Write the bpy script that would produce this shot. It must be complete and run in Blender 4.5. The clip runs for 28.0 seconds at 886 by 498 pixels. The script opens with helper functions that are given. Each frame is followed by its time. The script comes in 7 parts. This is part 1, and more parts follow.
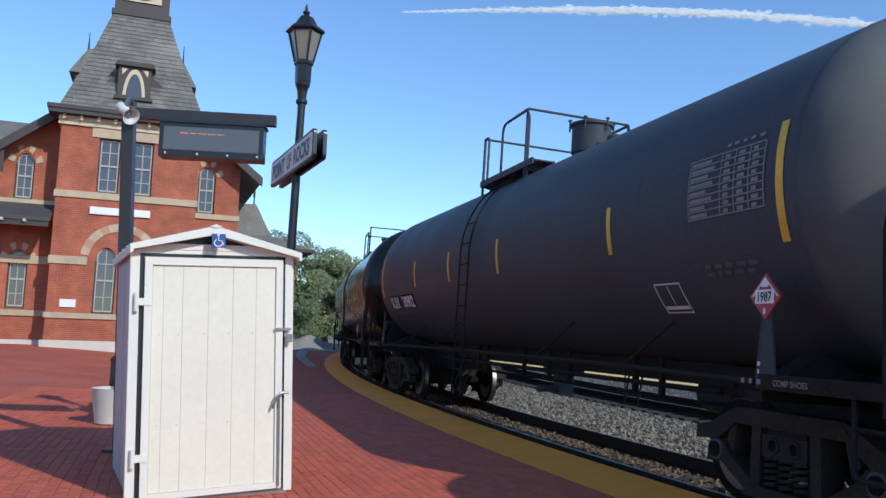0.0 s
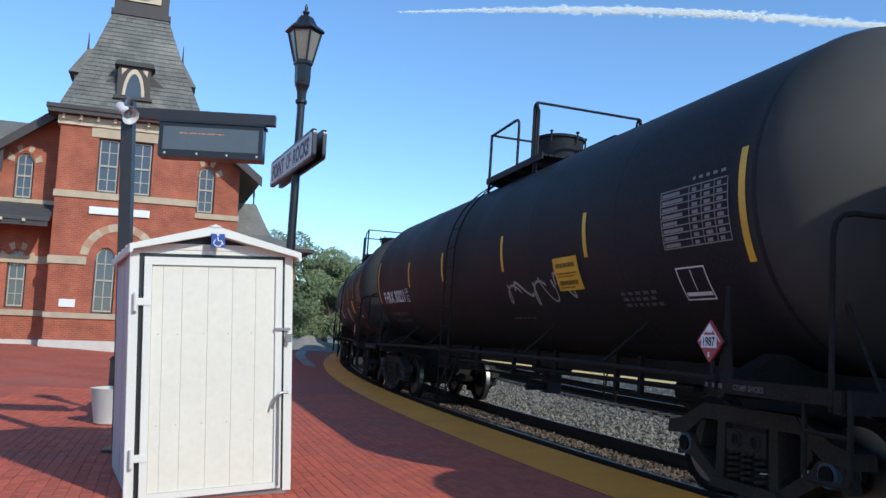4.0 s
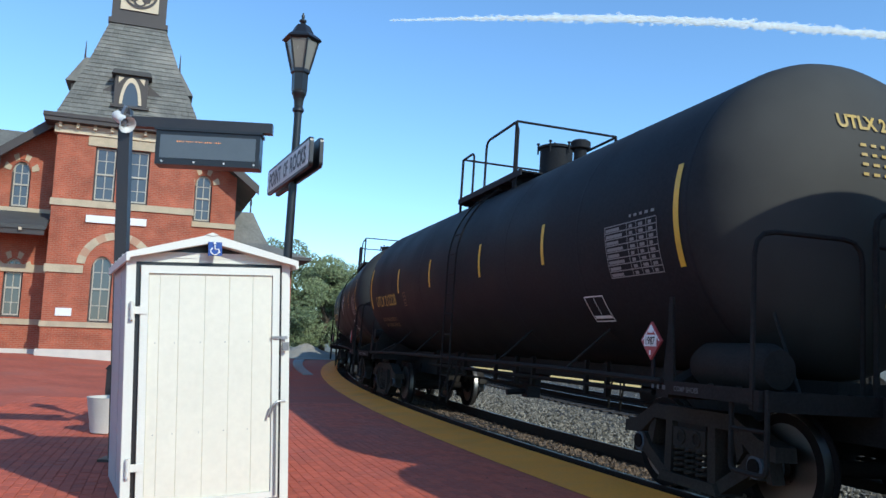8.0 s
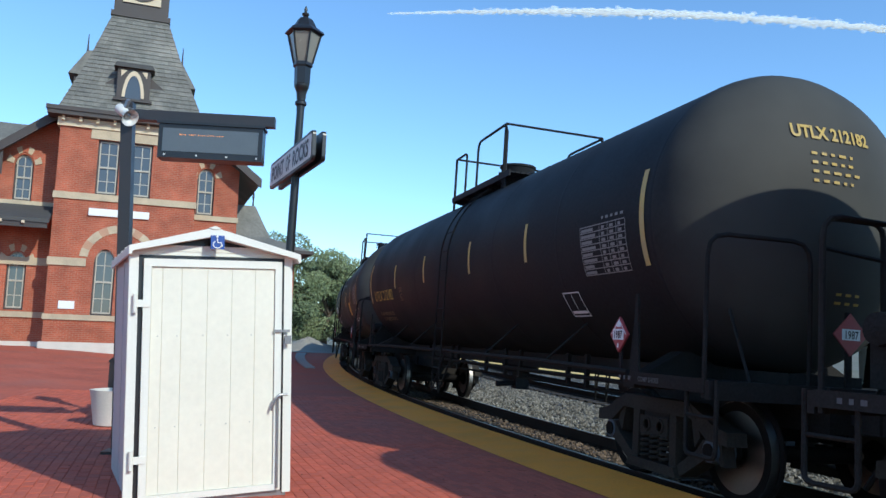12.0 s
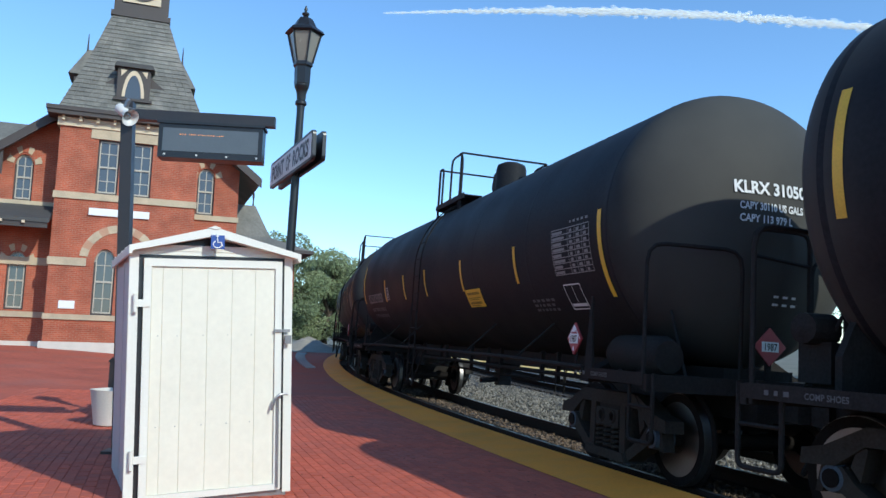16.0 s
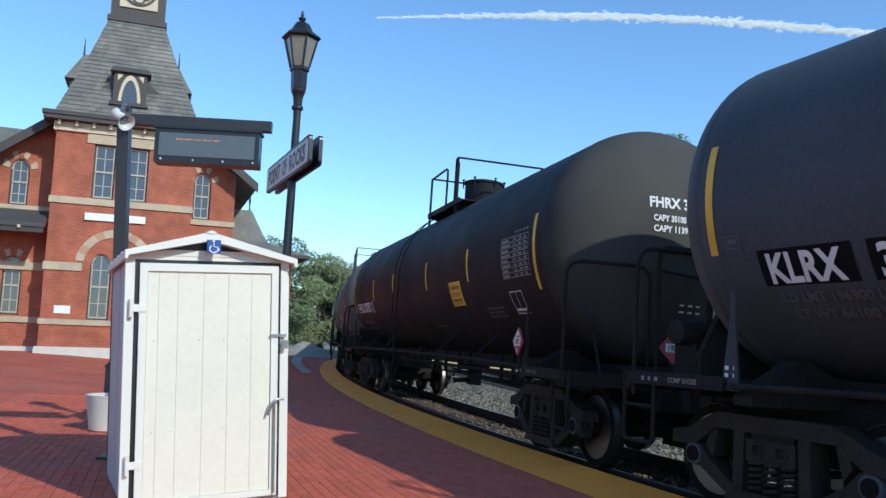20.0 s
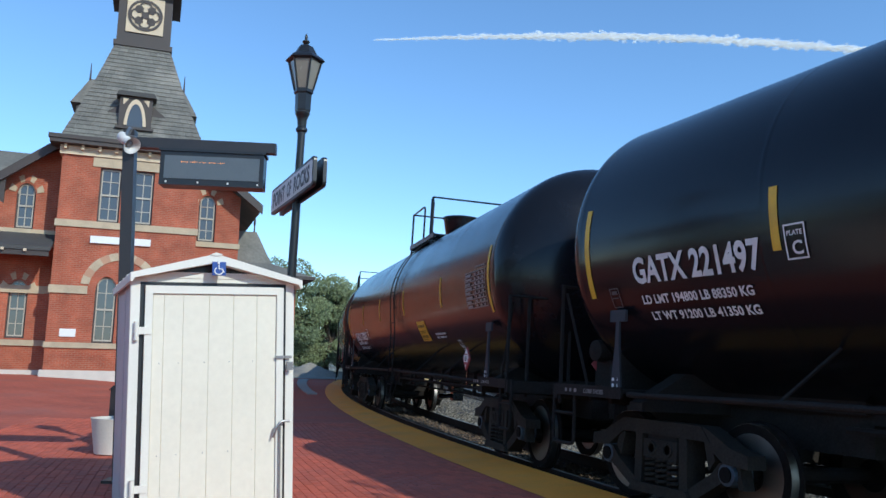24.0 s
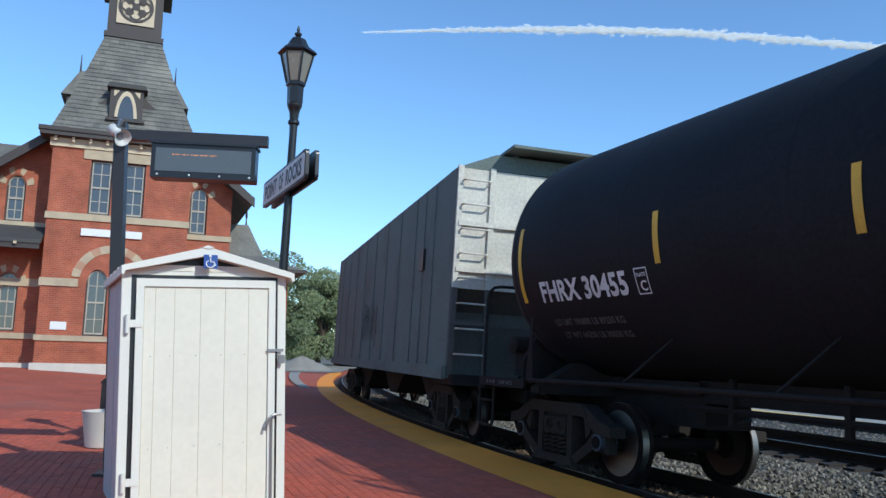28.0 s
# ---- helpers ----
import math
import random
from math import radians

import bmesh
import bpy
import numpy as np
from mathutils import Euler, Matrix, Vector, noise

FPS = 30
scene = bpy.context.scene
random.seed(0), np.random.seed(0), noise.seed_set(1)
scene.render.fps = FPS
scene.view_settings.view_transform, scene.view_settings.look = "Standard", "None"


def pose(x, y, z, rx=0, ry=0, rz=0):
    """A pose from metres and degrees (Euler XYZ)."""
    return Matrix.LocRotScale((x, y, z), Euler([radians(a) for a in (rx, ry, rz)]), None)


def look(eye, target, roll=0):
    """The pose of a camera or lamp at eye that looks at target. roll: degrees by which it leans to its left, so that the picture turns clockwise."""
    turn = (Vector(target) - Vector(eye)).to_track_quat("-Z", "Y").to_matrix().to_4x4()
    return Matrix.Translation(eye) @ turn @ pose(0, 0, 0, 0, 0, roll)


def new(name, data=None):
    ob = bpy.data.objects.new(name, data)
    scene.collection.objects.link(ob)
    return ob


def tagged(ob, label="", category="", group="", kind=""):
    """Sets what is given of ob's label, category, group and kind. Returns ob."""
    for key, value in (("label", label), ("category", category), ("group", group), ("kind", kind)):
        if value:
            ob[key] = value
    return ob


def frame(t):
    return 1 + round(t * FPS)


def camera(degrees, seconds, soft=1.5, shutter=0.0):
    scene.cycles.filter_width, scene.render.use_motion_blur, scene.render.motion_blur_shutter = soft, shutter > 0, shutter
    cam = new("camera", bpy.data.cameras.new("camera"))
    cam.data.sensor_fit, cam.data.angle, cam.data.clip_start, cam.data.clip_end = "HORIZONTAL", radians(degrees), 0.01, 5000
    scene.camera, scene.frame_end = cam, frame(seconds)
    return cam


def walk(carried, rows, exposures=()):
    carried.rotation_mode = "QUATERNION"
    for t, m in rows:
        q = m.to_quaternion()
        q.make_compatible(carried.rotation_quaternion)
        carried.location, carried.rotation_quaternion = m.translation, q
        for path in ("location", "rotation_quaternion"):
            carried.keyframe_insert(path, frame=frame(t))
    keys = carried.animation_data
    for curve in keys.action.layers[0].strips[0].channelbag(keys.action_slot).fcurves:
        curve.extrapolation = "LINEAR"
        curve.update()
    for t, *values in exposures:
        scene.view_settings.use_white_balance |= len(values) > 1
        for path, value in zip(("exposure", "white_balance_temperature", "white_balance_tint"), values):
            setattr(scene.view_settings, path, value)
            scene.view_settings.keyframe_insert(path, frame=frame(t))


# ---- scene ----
cam = camera(58.49, 28.0)
EYE = (0.003, -0.008, 1.447)
# seconds, turn to the left, tilt up, lean in degrees
ROWS = [
    (0, -0.012, 6.126, 1.953),
    (0.5, 0.005, 6.139, 1.996),
    (1, -0.013, 6.136, 1.989),
    (1.5, -0.001, 6.115, 1.957),
    (2, -0.016, 6.146, 1.948),
    (2.5, 0.014, 6.174, 1.961),
    (3, -0.022, 6.132, 1.981),
    (3.5, -0.031, 6.135, 1.994),
    (5.5, -0.143, 6.137, 1.974),
    (6, -0.147, 6.162, 2.091),
    (6.5, -0.535, 6.260, 2.180),
    (7, -0.571, 6.382, 2.097),
    (7.5, -0.452, 6.754, 1.893),
    (8, -0.238, 6.706, 1.830),
    (8.5, -0.112, 6.639, 1.885),
    (9, -0.020, 6.529, 1.910),
    (9.5, -0.024, 6.472, 1.918),
    (10, -0.077, 6.420, 1.910),
    (10.5, -0.114, 6.404, 1.883),
    (11, -0.045, 6.341, 1.887),
    (11.5, -0.027, 6.249, 1.933),
    (12, -0.080, 6.260, 1.982),
    (12.5, -0.081, 6.262, 2.013),
    (14.5, -0.090, 6.203, 1.970),
    (15, -0.087, 6.248, 1.956),
    (15.5, -0.080, 6.260, 1.965),
    (16, -0.071, 6.236, 1.967),
    (16.5, -0.071, 6.257, 1.951),
    (17, -0.044, 6.226, 1.938),
    (17.5, -0.082, 6.217, 1.963),
    (18, -0.080, 6.260, 1.981),
    (18.5, -0.085, 6.200, 1.970),
    (19, -0.122, 6.258, 1.959),
    (19.5, -0.140, 6.362, 1.955),
    (20, -0.310, 6.577, 1.913),
    (20.5, -0.447, 7.034, 1.755),
    (21, -0.260, 7.653, 1.542),
    (21.5, -0.008, 7.821, 1.339),
    (23.5, 0.114, 8.050, 1.487),
    (24, 0.070, 8.012, 1.459),
    (24.5, 0.008, 7.988, 1.458),
    (25, -0.030, 7.928, 1.451),
    (25.5, -0.031, 7.884, 1.427),
    (26, -0.043, 7.801, 1.472),
    (26.5, 0.029, 7.805, 1.531),
    (27, 0.015, 7.699, 1.508),
    (27.5, -0.245, 7.554, 1.504),
    (28, -0.509, 7.554, 1.516),
]
walk(cam, [(t, pose(*EYE, 90 + tilt, 0, turn) @ pose(0, 0, 0, 0, 0, lean)) for t, turn, tilt, lean in ROWS],
     exposures=[(0.0, 0.06, 5950, 7), (3.5, 0.08, 5900, 5), (6.0, 0.22, 5850, 0), (12.5, 0.24, 5850, 0), (20.0, 0.18, 5850, 1), (28.0, 0.05, 5800, 2)])

# ---- light ----
SUN = Vector((1.076, -1.078, 1.0)).normalized()
world = bpy.data.worlds.new("world")
scene.world = world
world.use_nodes = True
wn = world.node_tree.nodes
sky = wn.new("ShaderNodeTexSky")
sky.sky_type = "NISHITA"
sky.sun_disc = False
sky.sun_elevation = math.asin(SUN.z)
sky.sun_rotation = math.atan2(SUN.x, SUN.y)
sky.dust_density = 0.0
sky.ozone_density = 4.9
wn["Background"].inputs["Strength"].default_value = 0.192
world.node_tree.links.new(sky.outputs[0], wn["Background"].inputs["Color"])
sun_data = bpy.data.lights.new("sun", "SUN")
sun_data.energy, sun_data.angle, sun_data.color = 3.1, radians(0.53), (1.0, 0.93, 0.82)
sun = new("sun", sun_data)
sun.matrix_basis = look(SUN * 50, (0, 0, 0))


# ---- materials ----
def mat(name, color, rough=0.6, metal=0.0, vary=0.15, scale=6.0, bump=0.0, fine=60.0, stain=None, stain_amount=0.4,
        spec=0.5, coat=0.0, per_object=0.0, island=0.0, space="Object", ends=None):
    """Principled surface with variation at two scales, an optional stain colour, a sunlit tone put on the ends of a
    car, and fine relief.
    """
    m = bpy.data.materials.new(name)
    m.use_nodes = True
    nt = m.node_tree
    n, l = nt.nodes, nt.links
    b = n["Principled BSDF"]
    b.inputs["Roughness"].default_value = rough
    b.inputs["Metallic"].default_value = metal
    b.inputs["Specular IOR Level"].default_value = spec
    b.inputs["Coat Weight"].default_value = coat
    b.inputs["Coat Roughness"].default_value = 0.05
    tc = n.new("ShaderNodeTexCoord")
    big, small = n.new("ShaderNodeTexNoise"), n.new("ShaderNodeTexNoise")
    big.inputs["Scale"].default_value, big.inputs["Detail"].default_value = scale, 5
    small.inputs["Scale"].default_value, small.inputs["Detail"].default_value = fine, 4
    for tex in (big, small):
        l.new(tc.outputs[space], tex.inputs["Vector"])
    add = n.new("ShaderNodeMath")
    add.operation = "ADD"
    l.new(big.outputs["Fac"], add.inputs[0])
    l.new(small.outputs["Fac"], add.inputs[1])
    rng = n.new("ShaderNodeMapRange")
    rng.inputs["From Min"].default_value, rng.inputs["From Max"].default_value = 0.6, 1.4
    rng.inputs["To Min"].default_value, rng.inputs["To Max"].default_value = 1 - vary, 1 + vary
    l.new(add.outputs[0], rng.inputs["Value"])
    value = rng.outputs[0]
    if per_object or island:
        if per_object:
            info = n.new("ShaderNodeObjectInfo").outputs["Random"]
        else:
            info = n.new("ShaderNodeNewGeometry").outputs["Random Per Island"]
        amount = per_object or island
        r2 = n.new("ShaderNodeMapRange")
        r2.inputs["To Min"].default_value, r2.inputs["To Max"].default_value = 1 - amount, 1 + amount
        l.new(info, r2.inputs["Value"])
        mul = n.new("ShaderNodeMath")
        mul.operation = "MULTIPLY"
        l.new(value, mul.inputs[0])
        l.new(r2.outputs[0], mul.inputs[1])
        value = mul.outputs[0]
    mixc = n.new("ShaderNodeVectorMath")
    mixc.operation = "SCALE"
    mixc.inputs[0].default_value = color
    l.new(value, mixc.inputs["Scale"])
    out = mixc.outputs[0]
    if stain:
        st = n.new("ShaderNodeTexNoise")
        st.inputs["Scale"].default_value, st.inputs["Detail"].default_value = scale * 0.6, 8
        l.new(tc.outputs[space], st.inputs["Vector"])
        ramp = n.new("ShaderNodeMapRange")
        ramp.inputs["From Min"].default_value, ramp.inputs["From Max"].default_value = 0.5, 0.75
        ramp.inputs["To Max"].default_value = stain_amount
        l.new(st.outputs["Fac"], ramp.inputs["Value"])
        mx = n.new("ShaderNodeMix")
        mx.data_type = "RGBA"
        l.new(ramp.outputs[0], mx.inputs["Factor"])
        l.new(out, mx.inputs["A"])
        mx.inputs["B"].default_value = (*stain, 1)
        out = mx.outputs["Result"]
    # patchy paler colour towards both ends imitates sun on the tank heads
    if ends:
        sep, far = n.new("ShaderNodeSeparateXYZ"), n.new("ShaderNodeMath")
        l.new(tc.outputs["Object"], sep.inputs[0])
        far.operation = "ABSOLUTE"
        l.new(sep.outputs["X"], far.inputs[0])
        ragged = n.new("ShaderNodeMath")
        ragged.operation, ragged.inputs[1].default_value = "MULTIPLY_ADD", 0.5
        l.new(big.outputs["Fac"], ragged.inputs[0])
        l.new(far.outputs[0], ragged.inputs[2])
        sun_tone = n.new("ShaderNodeMapRange")
        sun_tone.interpolation_type = "SMOOTHSTEP"
        sun_tone.inputs["From Min"].default_value, sun_tone.inputs["From Max"].default_value = 6.65, 7.5
        l.new(ragged.outputs[0], sun_tone.inputs["Value"])
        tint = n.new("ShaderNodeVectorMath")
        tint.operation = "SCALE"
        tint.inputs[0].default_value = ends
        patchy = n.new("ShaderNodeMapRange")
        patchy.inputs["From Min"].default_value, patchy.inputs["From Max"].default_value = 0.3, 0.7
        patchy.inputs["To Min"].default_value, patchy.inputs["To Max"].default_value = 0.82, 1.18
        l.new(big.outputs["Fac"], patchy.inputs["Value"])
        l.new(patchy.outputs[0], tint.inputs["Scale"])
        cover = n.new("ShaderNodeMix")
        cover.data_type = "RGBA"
        l.new(sun_tone.outputs[0], cover.inputs["Factor"])
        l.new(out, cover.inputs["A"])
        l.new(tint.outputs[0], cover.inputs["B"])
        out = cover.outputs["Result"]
    l.new(out, b.inputs["Base Color"])
    r3 = n.new("ShaderNodeMapRange")
    r3.inputs["From Min"].default_value, r3.inputs["From Max"].default_value = 0.3, 0.7
    r3.inputs["To Min"].default_value, r3.inputs["To Max"].default_value = max(0.02, rough * 0.85), min(1, rough * 1.15)
    l.new(big.outputs["Fac"], r3.inputs["Value"])
    l.new(r3.outputs[0], b.inputs["Roughness"])
    if bump:
        bp = n.new("ShaderNodeBump")
        bp.inputs["Strength"].default_value, bp.inputs["Distance"].default_value = 0.6, bump
        l.new(small.outputs["Fac"], bp.inputs["Height"])
        l.new(bp.outputs[0], b.inputs["Normal"])
    return m


def brick_mat(name, color, color2, mortar, width=0.21, row=0.073, size=0.008, bump=0.006):
    """Laid brick on upright walls: courses run round the building in its own metres."""
    m = bpy.data.materials.new(name)
    m.use_nodes = True
    n, l = m.node_tree.nodes, m.node_tree.links
    b = n["Principled BSDF"]
    b.inputs["Roughness"].default_value = 0.85
    tc, sep, com = n.new("ShaderNodeTexCoord"), n.new("ShaderNodeSeparateXYZ"), n.new("ShaderNodeCombineXYZ")
    add = n.new("ShaderNodeMath")
    l.new(tc.outputs["Object"], sep.inputs[0])
    l.new(sep.outputs["X"], add.inputs[0])
    l.new(sep.outputs["Y"], add.inputs[1])
    l.new(add.outputs[0], com.inputs["X"])
    l.new(sep.outputs["Z"], com.inputs["Y"])
    br = n.new("ShaderNodeTexBrick")
    l.new(com.outputs[0], br.inputs["Vector"])
    br.inputs["Scale"].default_value = 1.0
    br.inputs["Brick Width"].default_value, br.inputs["Row Height"].default_value = width, row
    br.inputs["Mortar Size"].default_value = size
    br.inputs["Color1"].default_value, br.inputs["Color2"].default_value = (*color, 1), (*color2, 1)
    br.inputs["Mortar"].default_value = (*mortar, 1)
    nz = n.new("ShaderNodeTexNoise")
    nz.inputs["Scale"].default_value, nz.inputs["Detail"].default_value = 1.3, 8
    l.new(tc.outputs["Object"], nz.inputs["Vector"])
    rng = n.new("ShaderNodeMapRange")
    rng.inputs["From Min"].default_value, rng.inputs["From Max"].default_value = 0.3, 0.7
    rng.inputs["To Min"].default_value, rng.inputs["To Max"].default_value = 0.72, 1.2
    l.new(nz.outputs["Fac"], rng.inputs["Value"])
    sc = n.new("ShaderNodeVectorMath")
    sc.operation = "SCALE"
    l.new(br.outputs["Color"], sc.inputs[0])
    l.new(rng.outputs[0], sc.inputs["Scale"])
    l.new(sc.outputs[0], b.inputs["Base Color"])
    bp = n.new("ShaderNodeBump")
    bp.invert = True
    bp.inputs["Strength"].default_value, bp.inputs["Distance"].default_value = 0.7, bump
    l.new(br.outputs["Fac"], bp.inputs["Height"])
    l.new(bp.outputs[0], b.inputs["Normal"])
    return m


def glass_mat(name, color, rough=0.05):
    m = bpy.data.materials.new(name)
    m.use_nodes = True
    b = m.node_tree.nodes["Principled BSDF"]
    b.inputs["Base Color"].default_value = (*color, 1)
    b.inputs["Roughness"].default_value = rough
    b.inputs["Specular IOR Level"].default_value = 0.8
    b.inputs["Coat Weight"].default_value = 0.1
    return m


def glow_mat(name, color, strength):
    m = bpy.data.materials.new(name)
    m.use_nodes = True
    b = m.node_tree.nodes["Principled BSDF"]
    b.inputs["Base Color"].default_value = (*color, 1)
    b.inputs["Emission Color"].default_value = (*color, 1)
    b.inputs["Emission Strength"].default_value = strength
    return m


GLOSS = mat("gloss_black_paint", (0.008, 0.008, 0.010), 0.22, vary=0.2, scale=1.2, fine=9, spec=0.32, coat=0.03, bump=0.0012)
# ends: lighter head colour standing for sunlight on the end of the tank
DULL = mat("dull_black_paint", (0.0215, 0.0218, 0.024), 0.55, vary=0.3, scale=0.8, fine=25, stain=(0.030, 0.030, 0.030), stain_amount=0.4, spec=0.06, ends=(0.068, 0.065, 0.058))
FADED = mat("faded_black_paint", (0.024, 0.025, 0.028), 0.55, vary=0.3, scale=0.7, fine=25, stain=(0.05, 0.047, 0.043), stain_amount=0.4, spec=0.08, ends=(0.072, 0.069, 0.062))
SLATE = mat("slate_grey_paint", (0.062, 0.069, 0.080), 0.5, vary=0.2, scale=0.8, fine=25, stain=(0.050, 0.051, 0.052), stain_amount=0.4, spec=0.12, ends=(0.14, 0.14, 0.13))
IRON = mat("grimy_iron", (0.026, 0.0235, 0.0215), 0.75, vary=0.4, scale=3, fine=40, stain=(0.034, 0.025, 0.019), stain_amount=0.5, bump=0.004, spec=0.07)
CAST = mat("dusty_cast_steel", (0.036, 0.031, 0.026), 0.8, vary=0.4, scale=4, fine=40, stain=(0.06, 0.045, 0.032), stain_amount=0.5, bump=0.003, spec=0.1)
DULL_PATCH = mat("flat_black_patch", (0.010, 0.010, 0.011), 0.8, vary=0.15, scale=3, spec=0.05)
WHEEL = mat("worn_steel", (0.013, 0.011, 0.010), 0.8, vary=0.35, scale=4, fine=50, stain=(0.024, 0.017, 0.012), stain_amount=0.6, spec=0.06)
LEG_GREY = mat("grey_leg_paint", (0.05, 0.053, 0.06), 0.6, vary=0.2, scale=3, spec=0.15)
CAP_BLUE = mat("blue_grey_bearing_cap", (0.05, 0.066, 0.085), 0.5, vary=0.3, scale=5, spec=0.3)
LITTER = mat("dry_dark_litter", (0.05, 0.03, 0.02), 0.9, vary=0.3, scale=5)
TIE = mat("creosoted_timber", (0.035, 0.027, 0.021), 0.9, vary=0.3, scale=4, bump=0.006, per_object=0.3)
TREAD = mat("bright_steel", (0.22, 0.20, 0.18), 0.45, 1.0, vary=0.1)
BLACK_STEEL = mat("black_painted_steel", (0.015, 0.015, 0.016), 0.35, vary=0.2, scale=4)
DARK_BROWN = mat("dark_brown_steel", (0.028, 0.024, 0.024), 0.4, vary=0.2, scale=4)
YELLOW_TAPE = mat("yellow_tape", (0.75, 0.45, 0.03), 0.45, vary=0.15, scale=3, stain=(0.25, 0.15, 0.04), stain_amount=0.4)
WORN_TAPE = mat("worn_yellow_tape", (0.54, 0.38, 0.10), 0.5, vary=0.2, scale=3, stain=(0.30, 0.28, 0.22), stain_amount=0.7)
WHITE_STENCIL = mat("white_stencil", (0.72, 0.72, 0.70), 0.6, vary=0.12, stain=(0.35, 0.34, 0.33), stain_amount=0.4)
TABLE_STENCIL = mat("worn_white_stencil", (0.22, 0.21, 0.20), 0.6, vary=0.2, stain=(0.2, 0.19, 0.18), stain_amount=0.5)
GREY_STENCIL = mat("dim_stencil", (0.09, 0.09, 0.093), 0.6, vary=0.2)
DIM_YELLOW = mat("dim_yellow_stencil", (0.13, 0.085, 0.03), 0.6, vary=0.2)
YELLOW_STENCIL = mat("yellow_stencil", (0.45, 0.29, 0.05), 0.6, vary=0.2)
RED_SIGN = mat("red_placard", (0.38, 0.06, 0.065), 0.5, vary=0.15)
WHITE_SIGN = mat("white_sign_face", (0.8, 0.8, 0.78), 0.45, vary=0.05)
PALE_SIGN = mat("pale_green_sign", (0.45, 0.50, 0.30), 0.5, vary=0.1)
BLUE_SIGN = mat("blue_sign_face", (0.02, 0.07, 0.30), 0.4, vary=0.1)
BRICK = brick_mat("red_brick_wall", (0.44, 0.105, 0.05), (0.36, 0.082, 0.04), (0.38, 0.20, 0.13))
STONE = mat("buff_sandstone", (0.50, 0.40, 0.27), 0.85, vary=0.2, scale=2.5, fine=30, bump=0.004, stain=(0.25, 0.2, 0.15), stain_amount=0.4)
PALE_STONE = mat("pale_granite", (0.62, 0.57, 0.50), 0.8, vary=0.12, scale=2.5, bump=0.003)
PINK_STONE = mat("pinkish_sandstone", (0.46, 0.27, 0.17), 0.85, vary=0.2, scale=2.5, fine=30, bump=0.004)
SLATE_ROOF = mat("slate_shingle", (0.155, 0.146, 0.125), 0.7, vary=0.32, scale=1.1, fine=9, island=0.16, bump=0.004, stain=(0.34, 0.31, 0.26), stain_amount=0.6)
ROOF_DARK = mat("dark_roofing", (0.06, 0.058, 0.055), 0.7, vary=0.25, scale=2, bump=0.003)
TRIM_DARK = mat("dark_brown_trim", (0.055, 0.042, 0.036), 0.55, vary=0.2, scale=3)
TRIM_CREAM = mat("cream_trim", (0.62, 0.50, 0.34), 0.6, vary=0.12, scale=3)
SASH = mat("buff_sash_paint", (0.44, 0.39, 0.31), 0.5, vary=0.1)
GLASS = glass_mat("window_glass", (0.07, 0.075, 0.08))
LAMP_GLASS = mat("frosted_lamp_glass", (0.21, 0.185, 0.15), 0.25, vary=0.1, spec=0.7)
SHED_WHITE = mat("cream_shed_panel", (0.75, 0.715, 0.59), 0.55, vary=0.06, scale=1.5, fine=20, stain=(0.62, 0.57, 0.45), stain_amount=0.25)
# side panels of the cream shed, with their shade put into the colour
SHED_SIDE_SHADE = mat("shaded_shed_side", (0.46, 0.44, 0.455), 0.6, vary=0.1, scale=1.5, fine=20, stain=(0.36, 0.34, 0.34), stain_amount=0.3)
SHED_TRIM = mat("white_shed_trim", (0.74, 0.725, 0.64), 0.5, vary=0.05, scale=2)
HINGE_GREY = mat("grey_metal", (0.30, 0.30, 0.30), 0.4, 0.6, vary=0.2)
HORN_WHITE = mat("white_horn", (0.62, 0.60, 0.56), 0.45, vary=0.1)
CONCRETE = mat("pale_concrete", (0.34, 0.32, 0.28), 0.85, vary=0.15, scale=3, bump=0.003, stain=(0.3, 0.28, 0.25))
FAR_YELLOW = mat("faded_yellow_edge", (0.74, 0.50, 0.15), 0.8, vary=0.12, scale=2, fine=40, stain=(0.6, 0.45, 0.2), stain_amount=0.4)
TACTILE = mat("yellow_tactile_paving", (0.97, 0.34, 0.03), 0.75, vary=0.12, scale=2, fine=40, bump=0.003, stain=(0.62, 0.25, 0.03), stain_amount=0.4)
PAVER = mat("red_clay_paver", (0.50, 0.105, 0.055), 0.8, vary=0.2, scale=0.9, fine=30, bump=0.003, island=0.14, stain=(0.34, 0.12, 0.085), stain_amount=0.35, space="Object")
PAVER_ONE = mat("red_clay_paver_single", (0.50, 0.105, 0.055), 0.8, vary=0.2, scale=5, fine=60, bump=0.003, per_object=0.14, stain=(0.34, 0.12, 0.085), stain_amount=0.35)
PAVER_BED = mat("paver_joint_sand", (0.42, 0.095, 0.052), 0.9, vary=0.25, scale=0.8, fine=8, stain=(0.30, 0.13, 0.10), stain_amount=0.4)
BALLAST = mat("grey_ballast_stone", (0.185, 0.162, 0.125), 0.85, vary=0.2, scale=9, fine=60, island=0.65, bump=0.002)
BROWN_BALLAST = mat("rusty_ballast_stone", (0.14, 0.095, 0.06), 0.9, vary=0.25, scale=9, fine=60, island=0.6, bump=0.002)
BED = mat("ballast_bed", (0.05, 0.043, 0.035), 0.95, vary=0.4, scale=6, fine=30, bump=0.02)
RAIL = mat("rusty_rail", (0.04, 0.027, 0.02), 0.8, 0.0, vary=0.3, scale=5, spec=0.08)
GROUND = mat("dry_ground", (0.16, 0.14, 0.10), 0.95, vary=0.3, scale=0.15, fine=3, stain=(0.07, 0.09, 0.03), stain_amount=0.8)
GRAVEL = mat("grey_gravel", (0.29, 0.26, 0.215), 0.95, vary=0.2, scale=1.5, fine=20, bump=0.03)
